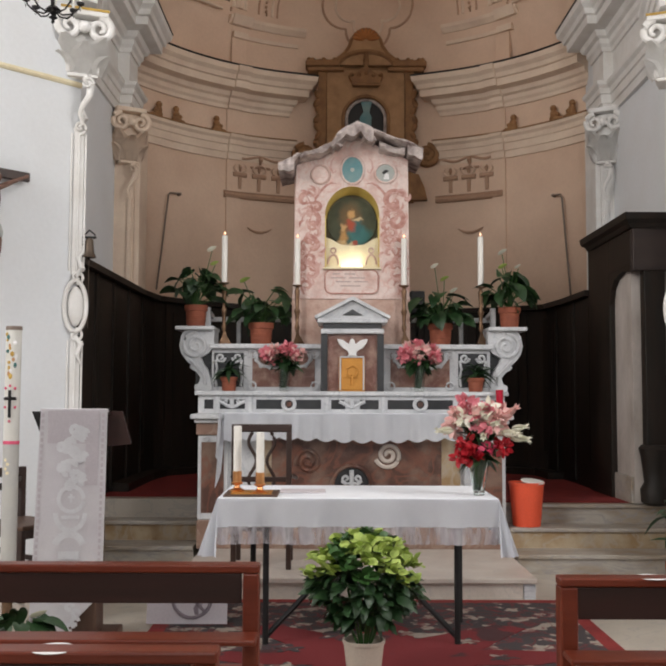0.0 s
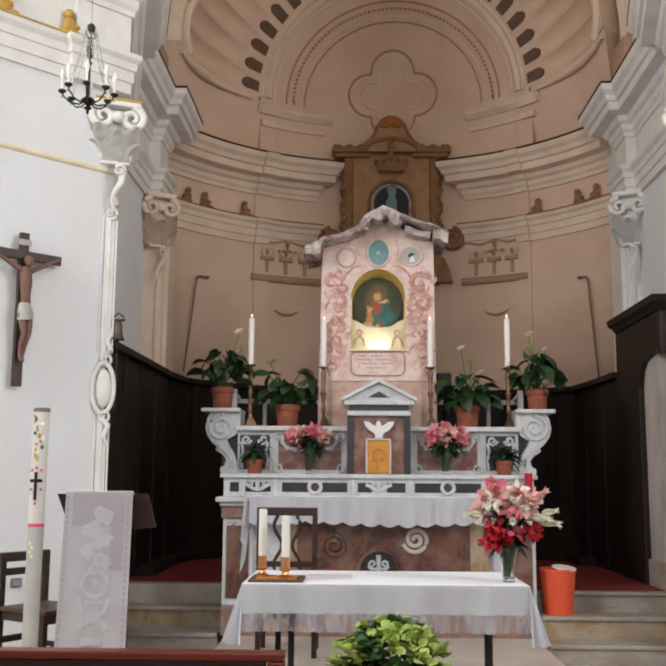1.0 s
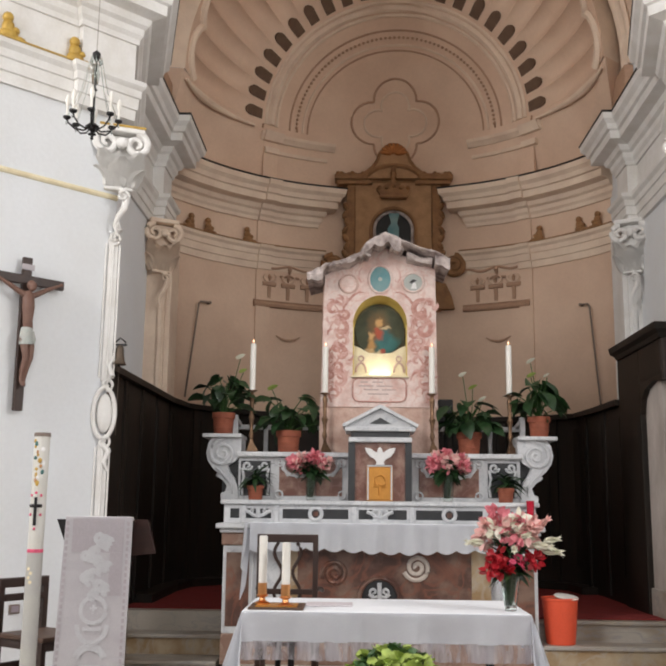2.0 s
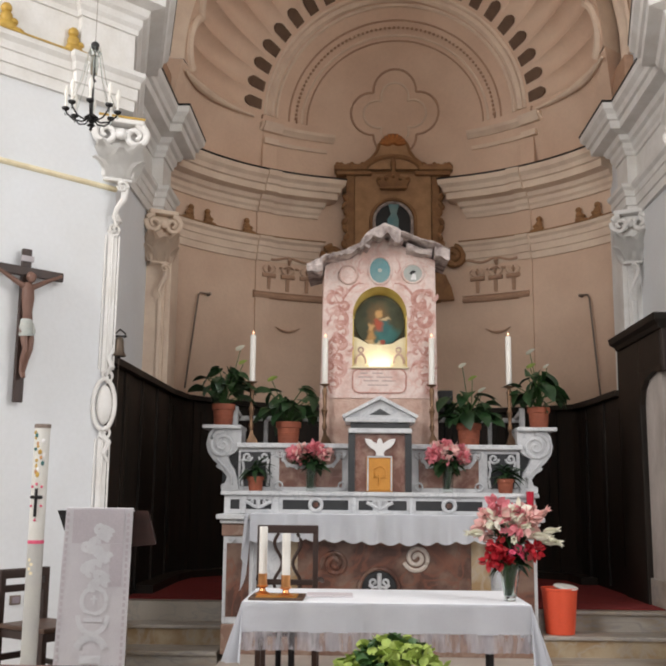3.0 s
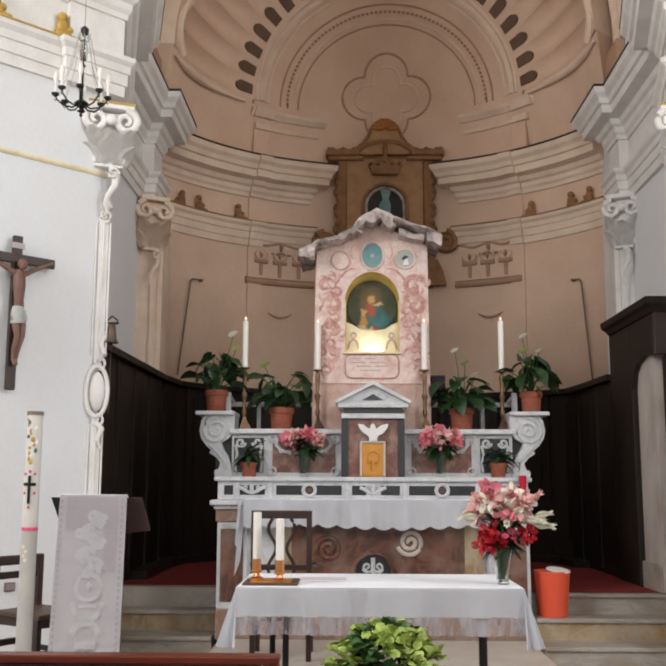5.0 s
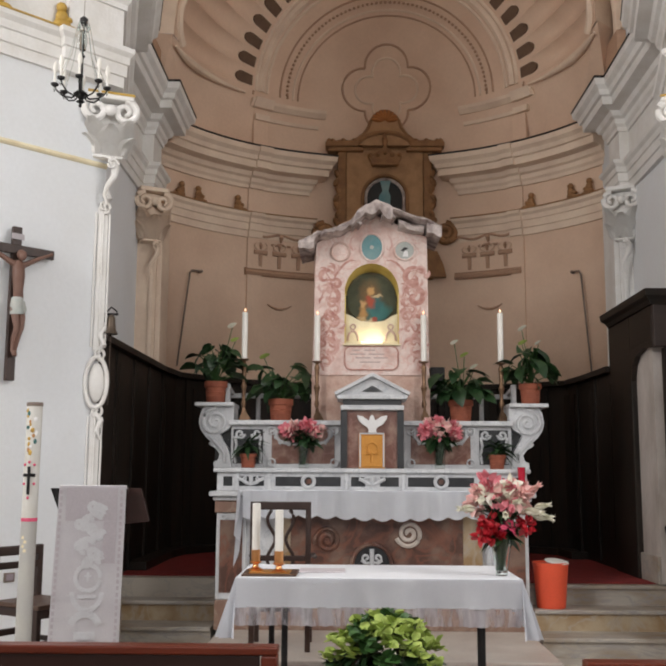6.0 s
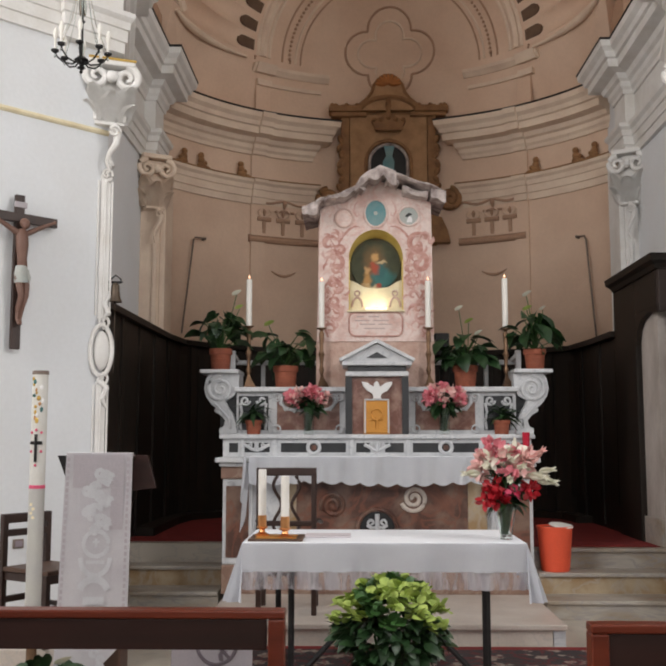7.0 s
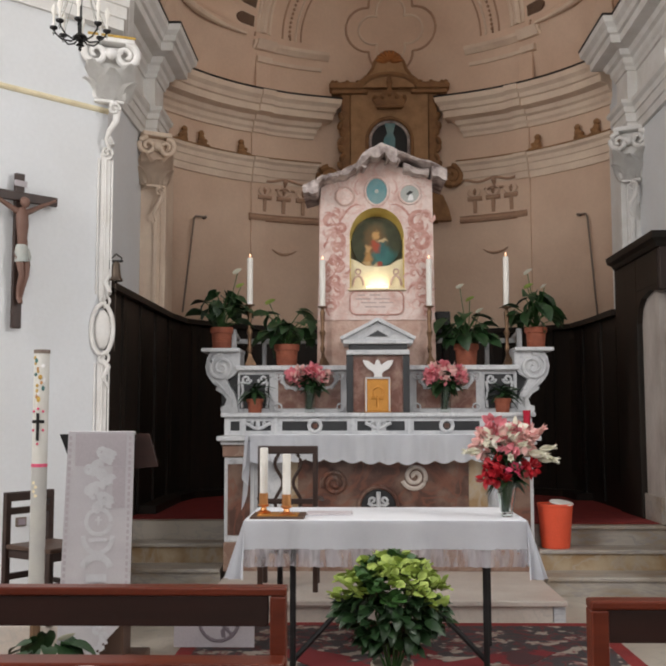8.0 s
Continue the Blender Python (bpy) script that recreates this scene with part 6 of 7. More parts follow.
def terracotta_pot(parent, at, r, h):
    pot = part("pot", lathe([(0.78 * r, 0), (0.80 * r, 0.004), (0.90 * r, h * 0.72), (1.0 * r, h * 0.74), (1.03 * r, h * 0.80), (1.03 * r, h), (0.93 * r, h), (0.90 * r, h * 0.8), (0.9 * r, h * 0.8)], at, 28), TERRACOTTA, parent, "ribbed terracotta pot", True)
    for k in (0.3, 0.5):
        part("rib", lathe([(r * (0.80 + 0.10 * k / 0.72), h * k - 0.006), (r * (0.83 + 0.10 * k / 0.72), h * k), (r * (0.80 + 0.10 * k / 0.72), h * k + 0.006)], at, 28), TERRACOTTA, pot, "", True)
    part("soil", lathe([(0.0, h * 0.86), (0.91 * r, h * 0.86)], at, 20), SOIL, parent)
    return pot


def anthurium(at, r, h, top, spread, flowers, seed, label):
    """A pot of large heart-shaped leaves on arching stalks with a few flowers."""
    rnd = random.Random(seed)
    p = thing("potted_plant", at, label, "potted plant", "potted plants on the altar")
    terracotta_pot(p, at, r, h)
    for k in range(30):
        a = 137.5 * k + rnd.uniform(-20, 20)
        reach = spread * rnd.uniform(0.25, 1.0)
        z = at[2] + h + (top - at[2] - h) * rnd.uniform(0.15, 0.92) * (1.05 - 0.45 * reach / spread)
        q = (at[0] + reach * math.cos(radians(a)), at[1] + 0.6 * reach * math.sin(radians(a)), z)
        mid = (at[0] + 0.35 * reach * math.cos(radians(a)), at[1] + 0.2 * reach * math.sin(radians(a)), at[2] + h * 0.9 + (z - at[2] - h) * 0.7)
        part("stalk", tube([(at[0] + rnd.uniform(-0.02, 0.02), at[1], at[2] + h * 0.85), mid, q], 0.0045, 5), LEAF_GREEN, p)
        leaf_part("leaf", BIG_LEAF, p, q, rnd.uniform(-35, 35), rnd.uniform(-15, 55), a + rnd.uniform(-25, 25), rnd.uniform(0.75, 1.2))
    for x, z, mesh in flowers:
        q = (x, at[1] - 0.03, z)
        part("flower_stalk", tube([(at[0], at[1], at[2] + h * 0.85), ((at[0] + x) / 2 + 0.01, at[1] - 0.02, (at[2] + z) / 2 + 0.1), q], 0.004, 5), LEAF_GREEN, p)
        f = leaf_part("flower", mesh, p, (x - 0.035, q[1] - 0.02, z), -35, -15, rnd.uniform(-15, 15), rnd.uniform(0.9, 1.2))
    return p


anthurium((-1.235, 8.78, 2.105), 0.105, 0.20, 2.74, 0.23, [(-1.09, 2.81, SPATHE), (-1.06, 2.68, LIME_SPATHE)], 3, "anthurium with a white flower in a terracotta pot")
anthurium((-0.64, 8.92, 1.945), 0.115, 0.21, 2.60, 0.27, [(-0.80, 2.54, LIME_SPATHE)], 8, "dark-leaved anthurium in a terracotta pot")
anthurium((1.045, 8.92, 1.945), 0.115, 0.21, 2.54, 0.25, [(0.99, 2.68, SPATHE), (1.17, 2.45, SPATHE), (1.08, 2.56, LIME_SPATHE)], 13, "dark-leaved anthurium with white flowers in a terracotta pot")
anthurium((1.67, 8.78, 2.105), 0.10, 0.19, 2.68, 0.21, [(1.60, 2.79, SPATHE), (1.75, 2.66, SPATHE), (1.60, 2.66, LIME_SPATHE)], 21, "anthurium with white and lime flowers in a terracotta pot")

SPIKE = leaf_material_mesh("spike_leaf", LEAF, 0.15, 0.035, 0.45, 0.0)
for n, (x, seed) in enumerate(((-0.90, 5), (1.32, 9))):
    rnd = random.Random(seed)
    at = (x, 8.57, 1.516)
    p = thing("small_potted_plant", at, "small spiky green plant in a terracotta pot", "potted plant", "small plants on the altar shelf")
    terracotta_pot(p, at, 0.075, 0.125)
    for k in range(30):
        leaf_part("leaf", SPIKE, p, (x + rnd.uniform(-0.03, 0.03), 8.57, 1.63 + rnd.uniform(0, 0.10)), rnd.uniform(-30, 30), rnd.uniform(-60, 15), rnd.uniform(0, 360), rnd.uniform(0.9, 1.5))


def petal_ball(bm, at, r, n, rnd, size):
    """A bloom: small bent petals round a middle."""
    for k in range(n):
        d = Vector((rnd.gauss(0, 1), rnd.gauss(0, 1), rnd.gauss(0, 1))).normalized()
        q = d.to_track_quat("X", "Z").to_matrix().to_4x4()
        own = leaf_bm(size, size * 0.8, -0.4, 0)
        moved(own, Matrix.Translation(Vector(at) + d * r * 0.55) @ q @ pose(0, 0, 0, rnd.uniform(0, 360), 0, 0) @ pose(0, 0, 0, 0, rnd.uniform(35, 80), 0))
        join(bm, own)
    return bm


def vase(parent, at, r0, r1, h):
    part("vase", lathe([(r0 * 0.9, 0), (r0, 0.004), (r0, 0.02), (r1, h), (r1 - 0.003, h), (r0 - 0.003, 0.03), (0.0, 0.025)], at, 24), GLASS, parent, "clear glass vase", True)
    part("stems", tube([(at[0] - 0.01, at[1], at[2] + 0.03), (at[0] + 0.01, at[1], at[2] + h + 0.05)], [r0 * 0.6, r1 * 0.8], 9), LEAF, parent, "bundle of green stems")


for x, seed in ((-0.405, 2), (0.81, 6)):
    rnd = random.Random(seed)
    at = (x, 8.56, 1.516)
    p = thing("vase_of_pink_flowers", at, "glass vase of pink flowers on the altar shelf", "flowers", "pink bouquets")
    vase(p, at, 0.045, 0.055, 0.19)
    bm = bmesh.new()
    for k in range(70):
        a = rnd.uniform(0, 360)
        own = leaf_bm(0.15, 0.07, 0.3, 0)
        moved(own, pose(x + rnd.uniform(-0.05, 0.05), 8.56 + rnd.uniform(-0.03, 0.03), 1.73 + rnd.uniform(0, 0.09), 0, 0, a) @ pose(0, 0, 0, rnd.uniform(-30, 30), rnd.uniform(-50, 30), 0))
        join(bm, own)
    part("foliage", bm, LEAF, p, "dark green leaves", True)
    for k in range(24):
        u, v = rnd.uniform(-1, 1), rnd.uniform(0, 1)
        q = (x + 0.165 * u, 8.53 + rnd.uniform(-0.04, 0.05), 1.80 + 0.12 * v * (1 - 0.5 * u * u) + 0.02 * rnd.random())
        part("bloom", petal_ball(bmesh.new(), q, 0.035, 16, rnd, 0.055), PINK if k % 3 else PALE_PINK, p, "", True)

# bouquet on the table
rnd = random.Random(11)
at = (0.905, 5.78, 0.879)
p = thing("vase_of_mixed_flowers", at, "glass vase of lilies, red roses and pink blooms on the table", "flowers")
vase(p, at, 0.035, 0.062, 0.20)
bm = bmesh.new()
for k in range(110):
    own = leaf_bm(0.12, 0.045, 0.3, 0)
    moved(own, pose(at[0] + rnd.uniform(-0.06, 0.06), at[1] + rnd.uniform(-0.04, 0.04), 1.07 + rnd.uniform(0, 0.2), 0, 0, rnd.uniform(0, 360)) @ pose(0, 0, 0, rnd.uniform(-30, 30), rnd.uniform(-70, 40), 0))
    join(bm, own)
part("foliage", bm, LEAF, p, "dark green leaves", True)
for dx, z, m, n, size, r in ((-0.09, 1.16, RED, 26, 0.05, 0.05), (-0.13, 1.11, RED, 20, 0.045, 0.04), (-0.05, 1.12, RED, 24, 0.05, 0.05), (-0.08, 1.20, RED, 18, 0.045, 0.04), (0.03, 1.155, ROSE, 26, 0.045, 0.045), (0.135, 1.17, RED, 24, 0.045, 0.045), (0.12, 1.20, RED, 14, 0.04, 0.04)):
    part("rose", petal_ball(bmesh.new(), (at[0] + dx, at[1] - 0.08, z), r, n, rnd, size), m, p, "", True)
for k in range(26):
    u = rnd.uniform(-1, 1)
    q = (at[0] - 0.03 + 0.15 * u, at[1] + rnd.uniform(-0.09, 0.05), 1.30 + rnd.uniform(0, 0.13) - 0.05 * u * u)
    part("bloom", petal_ball(bmesh.new(), q, 0.04, 14, rnd, 0.06), (PALE_PINK, WHITE_PETAL, PALE_PINK, PINK)[k % 4], p, "", True)


def lily(parent, at, rz, ry, s, mat):
    bm = bmesh.new()
    for k in range(6):
        own = leaf_bm(0.11 * s, 0.045 * s, 0.45, 0)
        moved(own, pose(0, 0, 0, 60 * k, 0, 0) @ pose(0, 0, 0, 0, -12, 0))
        join(bm, own)
    moved(bm, pose(*at, 0, ry, rz))
    part("lily", bm, mat, parent, "", True)


for dx, dz, rz, ry in ((0.05, 1.30, -70, -10), (0.13, 1.26, -40, 5), (0.17, 1.24, -20, 10), (-0.16, 1.27, 200, 0), (0.10, 1.34, -90, -25), (0.02, 1.25, -100, 10), (0.19, 1.28, -10, -10), (-0.12, 1.35, -120, -20), (0.16, 1.36, -60, -30)):
    lily(p, (at[0] + dx, at[1] - 0.07, dz), rz, ry, rnd.uniform(0.9, 1.25), WHITE_PETAL if dz < 1.33 else PALE_PINK)

# hydrangea in front of the table
rnd = random.Random(17)
at = (0.185, 5.0, 0.0)
p = thing("potted_hydrangea", at, "bushy lime-green hydrangea in a cream pot on the carpet", "potted plant")
part("pot", lathe([(0.078, 0.008), (0.082, 0.012), (0.105, 0.205), (0.110, 0.205), (0.110, 0.222), (0.100, 0.222), (0.097, 0.20)], at, 30), CREAM_POT, p, "cream plastic pot", True)
part("soil", lathe([(0, 0.195), (0.098, 0.195)], at, 20), SOIL, p)
for k in range(9):
    a = rnd.uniform(0, 6.28)
    part("stem", tube([(at[0] + 0.03 * math.cos(a), at[1] + 0.03 * math.sin(a), 0.19), (at[0] + 0.16 * math.cos(a), at[1] + 0.16 * math.sin(a), 0.5)], 0.007, 6), LEAF_GREEN, p)
bm = bmesh.new()
for k in range(420):
    d = Vector((rnd.gauss(0, 1), rnd.gauss(0, 1), rnd.gauss(0, 0.8))).normalized()
    rr = rnd.uniform(0.6, 1.0)
    z = 0.46 + 0.19 * rr * d.z
    wide = 0.265 * (1.0 if z > 0.42 else max(0.32, 1 - (0.42 - z) * 3.6))
    q = (at[0] + wide * rr * d.x, at[1] + wide * rr * d.y, z)
    own = leaf_bm(0.085 * rnd.uniform(0.8, 1.3), 0.06, 0.3, 0)
    moved(own, pose(*q, 0, 0, math.degrees(math.atan2(d.y, d.x)) + rnd.uniform(-40, 40)) @ pose(0, 0, 0, rnd.uniform(-40, 40), rnd.uniform(-50, 45), 0))
    join(bm, own)
part("foliage", bm, LEAF, p, "dense dark green leaves", True)
for k in range(40):
    a = 137.5 * k
    u = math.sqrt((k + 0.5) / 40)
    q = (at[0] + 0.265 * u * math.cos(radians(a)), at[1] + 0.265 * u * math.sin(radians(a)), 0.725 - 0.17 * u * u + rnd.uniform(-0.02, 0.02))
    bm = bmesh.new()
    for j in range(16):
        own = leaf_bm(0.055, 0.058, -0.1, 0)
        dd = Vector((rnd.gauss(0, 1), rnd.gauss(0, 1), abs(rnd.gauss(0, 0.7)))).normalized()
        moved(own, Matrix.Translation(Vector(q) + 0.04 * dd) @ pose(0, 0, 0, rnd.uniform(-40, 40), rnd.uniform(-50, 20), rnd.uniform(0, 360)))
        join(bm, own)
    part("flower_head", bm, LIME if k % 4 else LEAF_GREEN, p, "lime-green petals" if k % 4 else "", True)

# leaves of a plant low beside the lectern
rnd = random.Random(23)
at = (-1.72, 5.35, 0.0)
p = thing("floor_plant", at, "dark-leaved potted plant on the floor by the lectern", "potted plant")
terracotta_pot(p, at, 0.10, 0.10)
for k in range(16):
    a = 137.5 * k
    q = (at[0] + 0.13 * math.cos(radians(a)), at[1] + 0.13 * math.sin(radians(a)), 0.10 + rnd.uniform(0.03, 0.16))
    leaf_part("leaf", BIG_LEAF, p, q, rnd.uniform(-20, 20), rnd.uniform(0, 50), a, rnd.uniform(0.7, 1.1))
leaf_part("leaf", BIG_LEAF, p, (at[0] + 0.12, at[1] - 0.02, 0.23), 0, 0, -5, 1.1)
leaf_part("flower", SPATHE, p, (at[0] + 0.10, at[1] - 0.06, 0.26), -30, -10, -10, 1.1)

# edge of a plant by the east steps
at = (2.66, 7.2, 0.0)
p = thing("floor_plant", at, "leafy green plant in a pot by the steps", "potted plant")
terracotta_pot(p, at, 0.13, 0.24)
rnd = random.Random(29)
for k in range(34):
    q = (at[0] + rnd.uniform(-0.12, 0.12), at[1] + rnd.uniform(-0.12, 0.12), 0.3 + rnd.uniform(0, 0.38))
    leaf_part("leaf", SPIKE, p, q, rnd.uniform(-30, 30), rnd.uniform(-40, 40), rnd.uniform(0, 360), rnd.uniform(1.0, 1.7))

# ---- candles ----
FLAME = bpy.data.materials.new("candle_flame")
FLAME.use_nodes = True
FLAME.node_tree.nodes["Principled BSDF"].inputs["Emission Color"].default_value = (1.0, 0.45, 0.18, 1)
FLAME.node_tree.nodes["Principled BSDF"].inputs["Emission Strength"].default_value = 2.0
for x, top, mid in ((-0.975, 2.995, 2.52), (-0.298, 2.97, 2.50), (0.692, 2.975, 2.50), (1.405, 2.995, 2.49)):
    at = (x, 8.78, 1.946)
    h = mid - 1.946
    c = thing("altar_candlestick", at, "tall turned brass candlestick with a lit white candle", "candlestick", "altar candlesticks")
    part("foot", lathe([(0.065, 0), (0.068, 0.01), (0.045, 0.05), (0.022, 0.09), (0.014, 0.13)], at, 3), BRASS, c, "three-sided brass foot")
    part("stem", lathe([(0.014, 0.12), (0.024, 0.16), (0.014, 0.20), (0.02, h * 0.5), (0.030, h * 0.56), (0.016, h * 0.62), (0.022, h * 0.85), (0.026, h * 0.9), (0.014, h * 0.95), (0.02, h - 0.012)], at, 16), BRASS, c, "", True)
    part("drip_pan", lathe([(0.012, h - 0.02), (0.044, h - 0.008), (0.046, h), (0.02, h + 0.004)], at, 18), BRASS, c, "", True)
    cd = part("candle", lathe([(0.027, h), (0.027, top - 1.946 - 0.045), (0.022, top - 1.946 - 0.035), (0.0, top - 1.946 - 0.033)], at, 18), WAX, c, "white wax candle", True)
    part("flame", lathe([(0.0, top - 1.946 - 0.03), (0.009, top - 1.946 - 0.018), (0.006, top - 1.946 - 0.005), (0.0, top - 1.946 + 0.008)], at, 8), FLAME, cd, "small lit flame", True)
tray = thing("candle_tray", (-0.5, 5.78, 0.879), "flat brown wooden tray on the table", "tray")
part("board", box(-0.62, -0.30, 5.63, 5.95, 0.879, 0.892, 0.004), BROWN_WOOD, tray)
part("gold_cloth", box(-0.58, -0.34, 5.66, 5.86, 0.893, 0.898), GOLD_DOOR, tray)
BOOK = thing("open_book", (-0.30, 5.95, 0.879), "thin grey open book lying on the table", "book")
part("page_spread", box(-0.30, -0.02, 5.86, 6.06, 0.879, 0.888, 0.003), LILAC_PAPER, BOOK)
for x, y, top in ((-0.553, 5.80, 1.29), (-0.408, 5.70, 1.255)):
    at = (x, y, 0.898)
    c = thing("table_candlestick", at, "polished brass candle holder with a thick white candle", "candlestick", "table candlesticks")
    part("holder", lathe([(0.045, 0), (0.046, 0.006), (0.02, 0.02), (0.016, 0.035), (0.034, 0.045), (0.036, 0.05), (0.027, 0.055), (0.027, 0.12)], at, 22), GOLD, c, "", True)
    part("candle", lathe([(0.0245, 0.05), (0.0245, top - 0.9), (0.02, top - 0.897), (0.0, top - 0.899)], at, 20), WAX, c, "", True)

# paschal candle on its stand
at = (-1.858, 5.6, 0.0)
c = thing("paschal_candle", at, "tall decorated paschal candle on a floor stand", "candle")
part("stand", lathe([(0.17, 0), (0.17, 0.02), (0.05, 0.06), (0.03, 0.10), (0.03, 0.34), (0.08, 0.38), (0.085, 0.42)], at, 24), BRASS, c, "", True)
part("sleeve", lathe([(0.0452, 0.42), (0.0452, 1.19)], at, 28), SLEEVE, c, "greyed lower length of the candle", True)
cd = part("candle", lathe([(0.0445, 0.42), (0.045, 1.85), (0.046, 1.87), (0.038, 1.872), (0.0, 1.862)], at, 28), OLD_WAX, c, "", True)
part("top_ring", lathe([(0.0465, 1.852), (0.0475, 1.855), (0.0475, 1.873), (0.0465, 1.875)], at, 24), ROD, cd)


def on_candle(u, z, out=0.0465):
    a = radians(-90 + u / 0.045 * 57.3)
    return (at[0] + out * math.cos(a), at[1] + out * math.sin(a), z)


part("red_line", lathe([(0.0455, 1.185), (0.0465, 1.19), (0.0465, 1.20), (0.0455, 1.205)], at, 28), ROSE, cd)
part("cross", tube([on_candle(0, 1.34), on_candle(0, 1.50)], 0.010, 5), IRON, cd)
part("cross_arm", tube([on_candle(u, 1.45) for u in (-0.035, -0.015, 0.0, 0.015, 0.035)], 0.010, 5), IRON, cd)
for u, z in ((-0.028, 1.51), (0.028, 1.51), (-0.03, 1.40), (0.03, 1.40), (0.0, 1.525), (0.0, 1.32)):
    bm = bmesh.new()
    bmesh.ops.create_icosphere(bm, subdivisions=1, radius=0.009, matrix=Matrix.Translation(on_candle(u, z)))
    part("wax_stud", bm, ROSE, cd)
rnd = random.Random(61)
for k in range(16):
    u, z = rnd.uniform(-0.03, 0.03), 1.58 + 0.245 * k / 15
    bm = bmesh.new()
    bmesh.ops.create_icosphere(bm, subdivisions=1, radius=1.0, matrix=Matrix.Translation(on_candle(u, z, 0.044)) @ Matrix.Diagonal((rnd.uniform(0.008, 0.016), 0.006, rnd.uniform(0.01, 0.022), 1)))
    part("painted_ornament", bm, (GILT, ICON_FLESH, PAPER, GILT, ICON_TEAL)[k % 5], cd, "", True)
for k in range(4):
    bm = bmesh.new()
    bmesh.ops.create_icosphere(bm, subdivisions=1, radius=1.0, matrix=Matrix.Translation(on_candle(rnd.uniform(-0.02, 0.02), 1.02 + 0.025 * k, 0.044)) @ Matrix.Diagonal((0.012, 0.004, 0.012, 1)))
    part("painted_ornament", bm, CREAM, cd, "", True)

# sanctuary light
at = (1.497, 8.52, 1.516)
c = thing("sanctuary_light", (1.497, 8.44, 1.32), "red glass sanctuary candle on the altar", "candle")
REDGLASS = material("red_glass", (0.45, 0.01, 0.03), 0.15, second=(0.6, 0.02, 0.06), scale=6, amount=0.6, bump=0.0)
part("glass", lathe([(0.034, 0.0), (0.036, 0.004), (0.030, 0.10), (0.034, 0.215), (0.031, 0.215), (0.028, 0.10)], (1.497, 8.36, 1.317), 20), REDGLASS, c, "", True)
part("wax", lathe([(0.026, 0.004), (0.026, 0.07), (0.0, 0.07)], (1.497, 8.36, 1.317), 14), WAX, c)

# ---- tablecloth ----
rnd = random.Random(31)
cloth = thing("tablecloth", (0.17, 6.0, 0.866), "white linen tablecloth with a deep lace border", "tablecloth")
part("top", box(-0.645, 0.99, 5.595, 6.40, 0.866, 0.878, 0.005), CLOTH, cloth)


def hanging(p, q, out, drop, n=60, fold=0.012, name="drop", mat=None, z0=0.876, edge=0.0):
    """Cloth hanging from the edge p-q with soft folds; drop(u) gives its length."""
    bm = bmesh.new()
    cols = []
    for i in range(n + 1):
        u = i / n
        x, y = p[0] + (q[0] - p[0]) * u, p[1] + (q[1] - p[1]) * u
        col = []
        for k in range(9):
            v = k / 8
            w = fold * v * (math.sin(u * 23 + 1) + 0.6 * math.sin(u * 51 + 2)) + edge * v
            col.append(bm.verts.new((x + out[0] * (w + 0.004), y + out[1] * (w + 0.004), z0 - drop(u) * v)))
        cols.append(col)
    for a, b in zip(cols, cols[1:]):
        for k in range(8):
            bm.faces.new((a[k], b[k], b[k + 1], a[k + 1]))
    bmesh.ops.solidify(bm, geom=bm.faces[:], thickness=0.002)
    return part(name, bm, mat or CLOTH, cloth, "", True)


hanging((-0.645, 5.592), (0.99, 5.592), (0, -1), lambda u: 0.165, name="front_drop")
hanging((-0.645, 5.586), (0.99, 5.586), (0, -1), lambda u: 0.098 + 0.008 * abs(math.sin(u * 75)), name="lace_border", mat=LACE_NET, z0=0.716, edge=0.0)
# corner swags
for s, x in ((-1, -0.645), (1, 0.99)):
    hanging((x, 5.592), (x + s * 0.0, 6.40), (s, 0), lambda u: 0.30 - 0.02 * math.sin(u * 9), n=30, fold=0.012, name="side_drop", edge=0.075)
    bm = bmesh.new()
    cols = []
    for i in range(9):
        u = i / 8
        a = radians(-90 + (90 * u if s > 0 else -90 * u))
        wob = 0.6 + 0.4 * math.cos(u * 12)
        cols.append([bm.verts.new((x + math.cos(a) * (0.004 + 0.12 * v * wob), 5.592 + math.sin(a) * (0.004 + 0.06 * v * wob), 0.876 - 0.33 * v)) for v in (0, 0.25, 0.5, 0.75, 1.0)])
    for a, b in zip(cols, cols[1:]):
        for k in range(4):
            bm.faces.new((a[k], b[k], b[k + 1], a[k + 1]))
    bmesh.ops.solidify(bm, geom=bm.faces[:], thickness=0.002)
    part("corner_fold", bm, CLOTH, cloth, "", True)

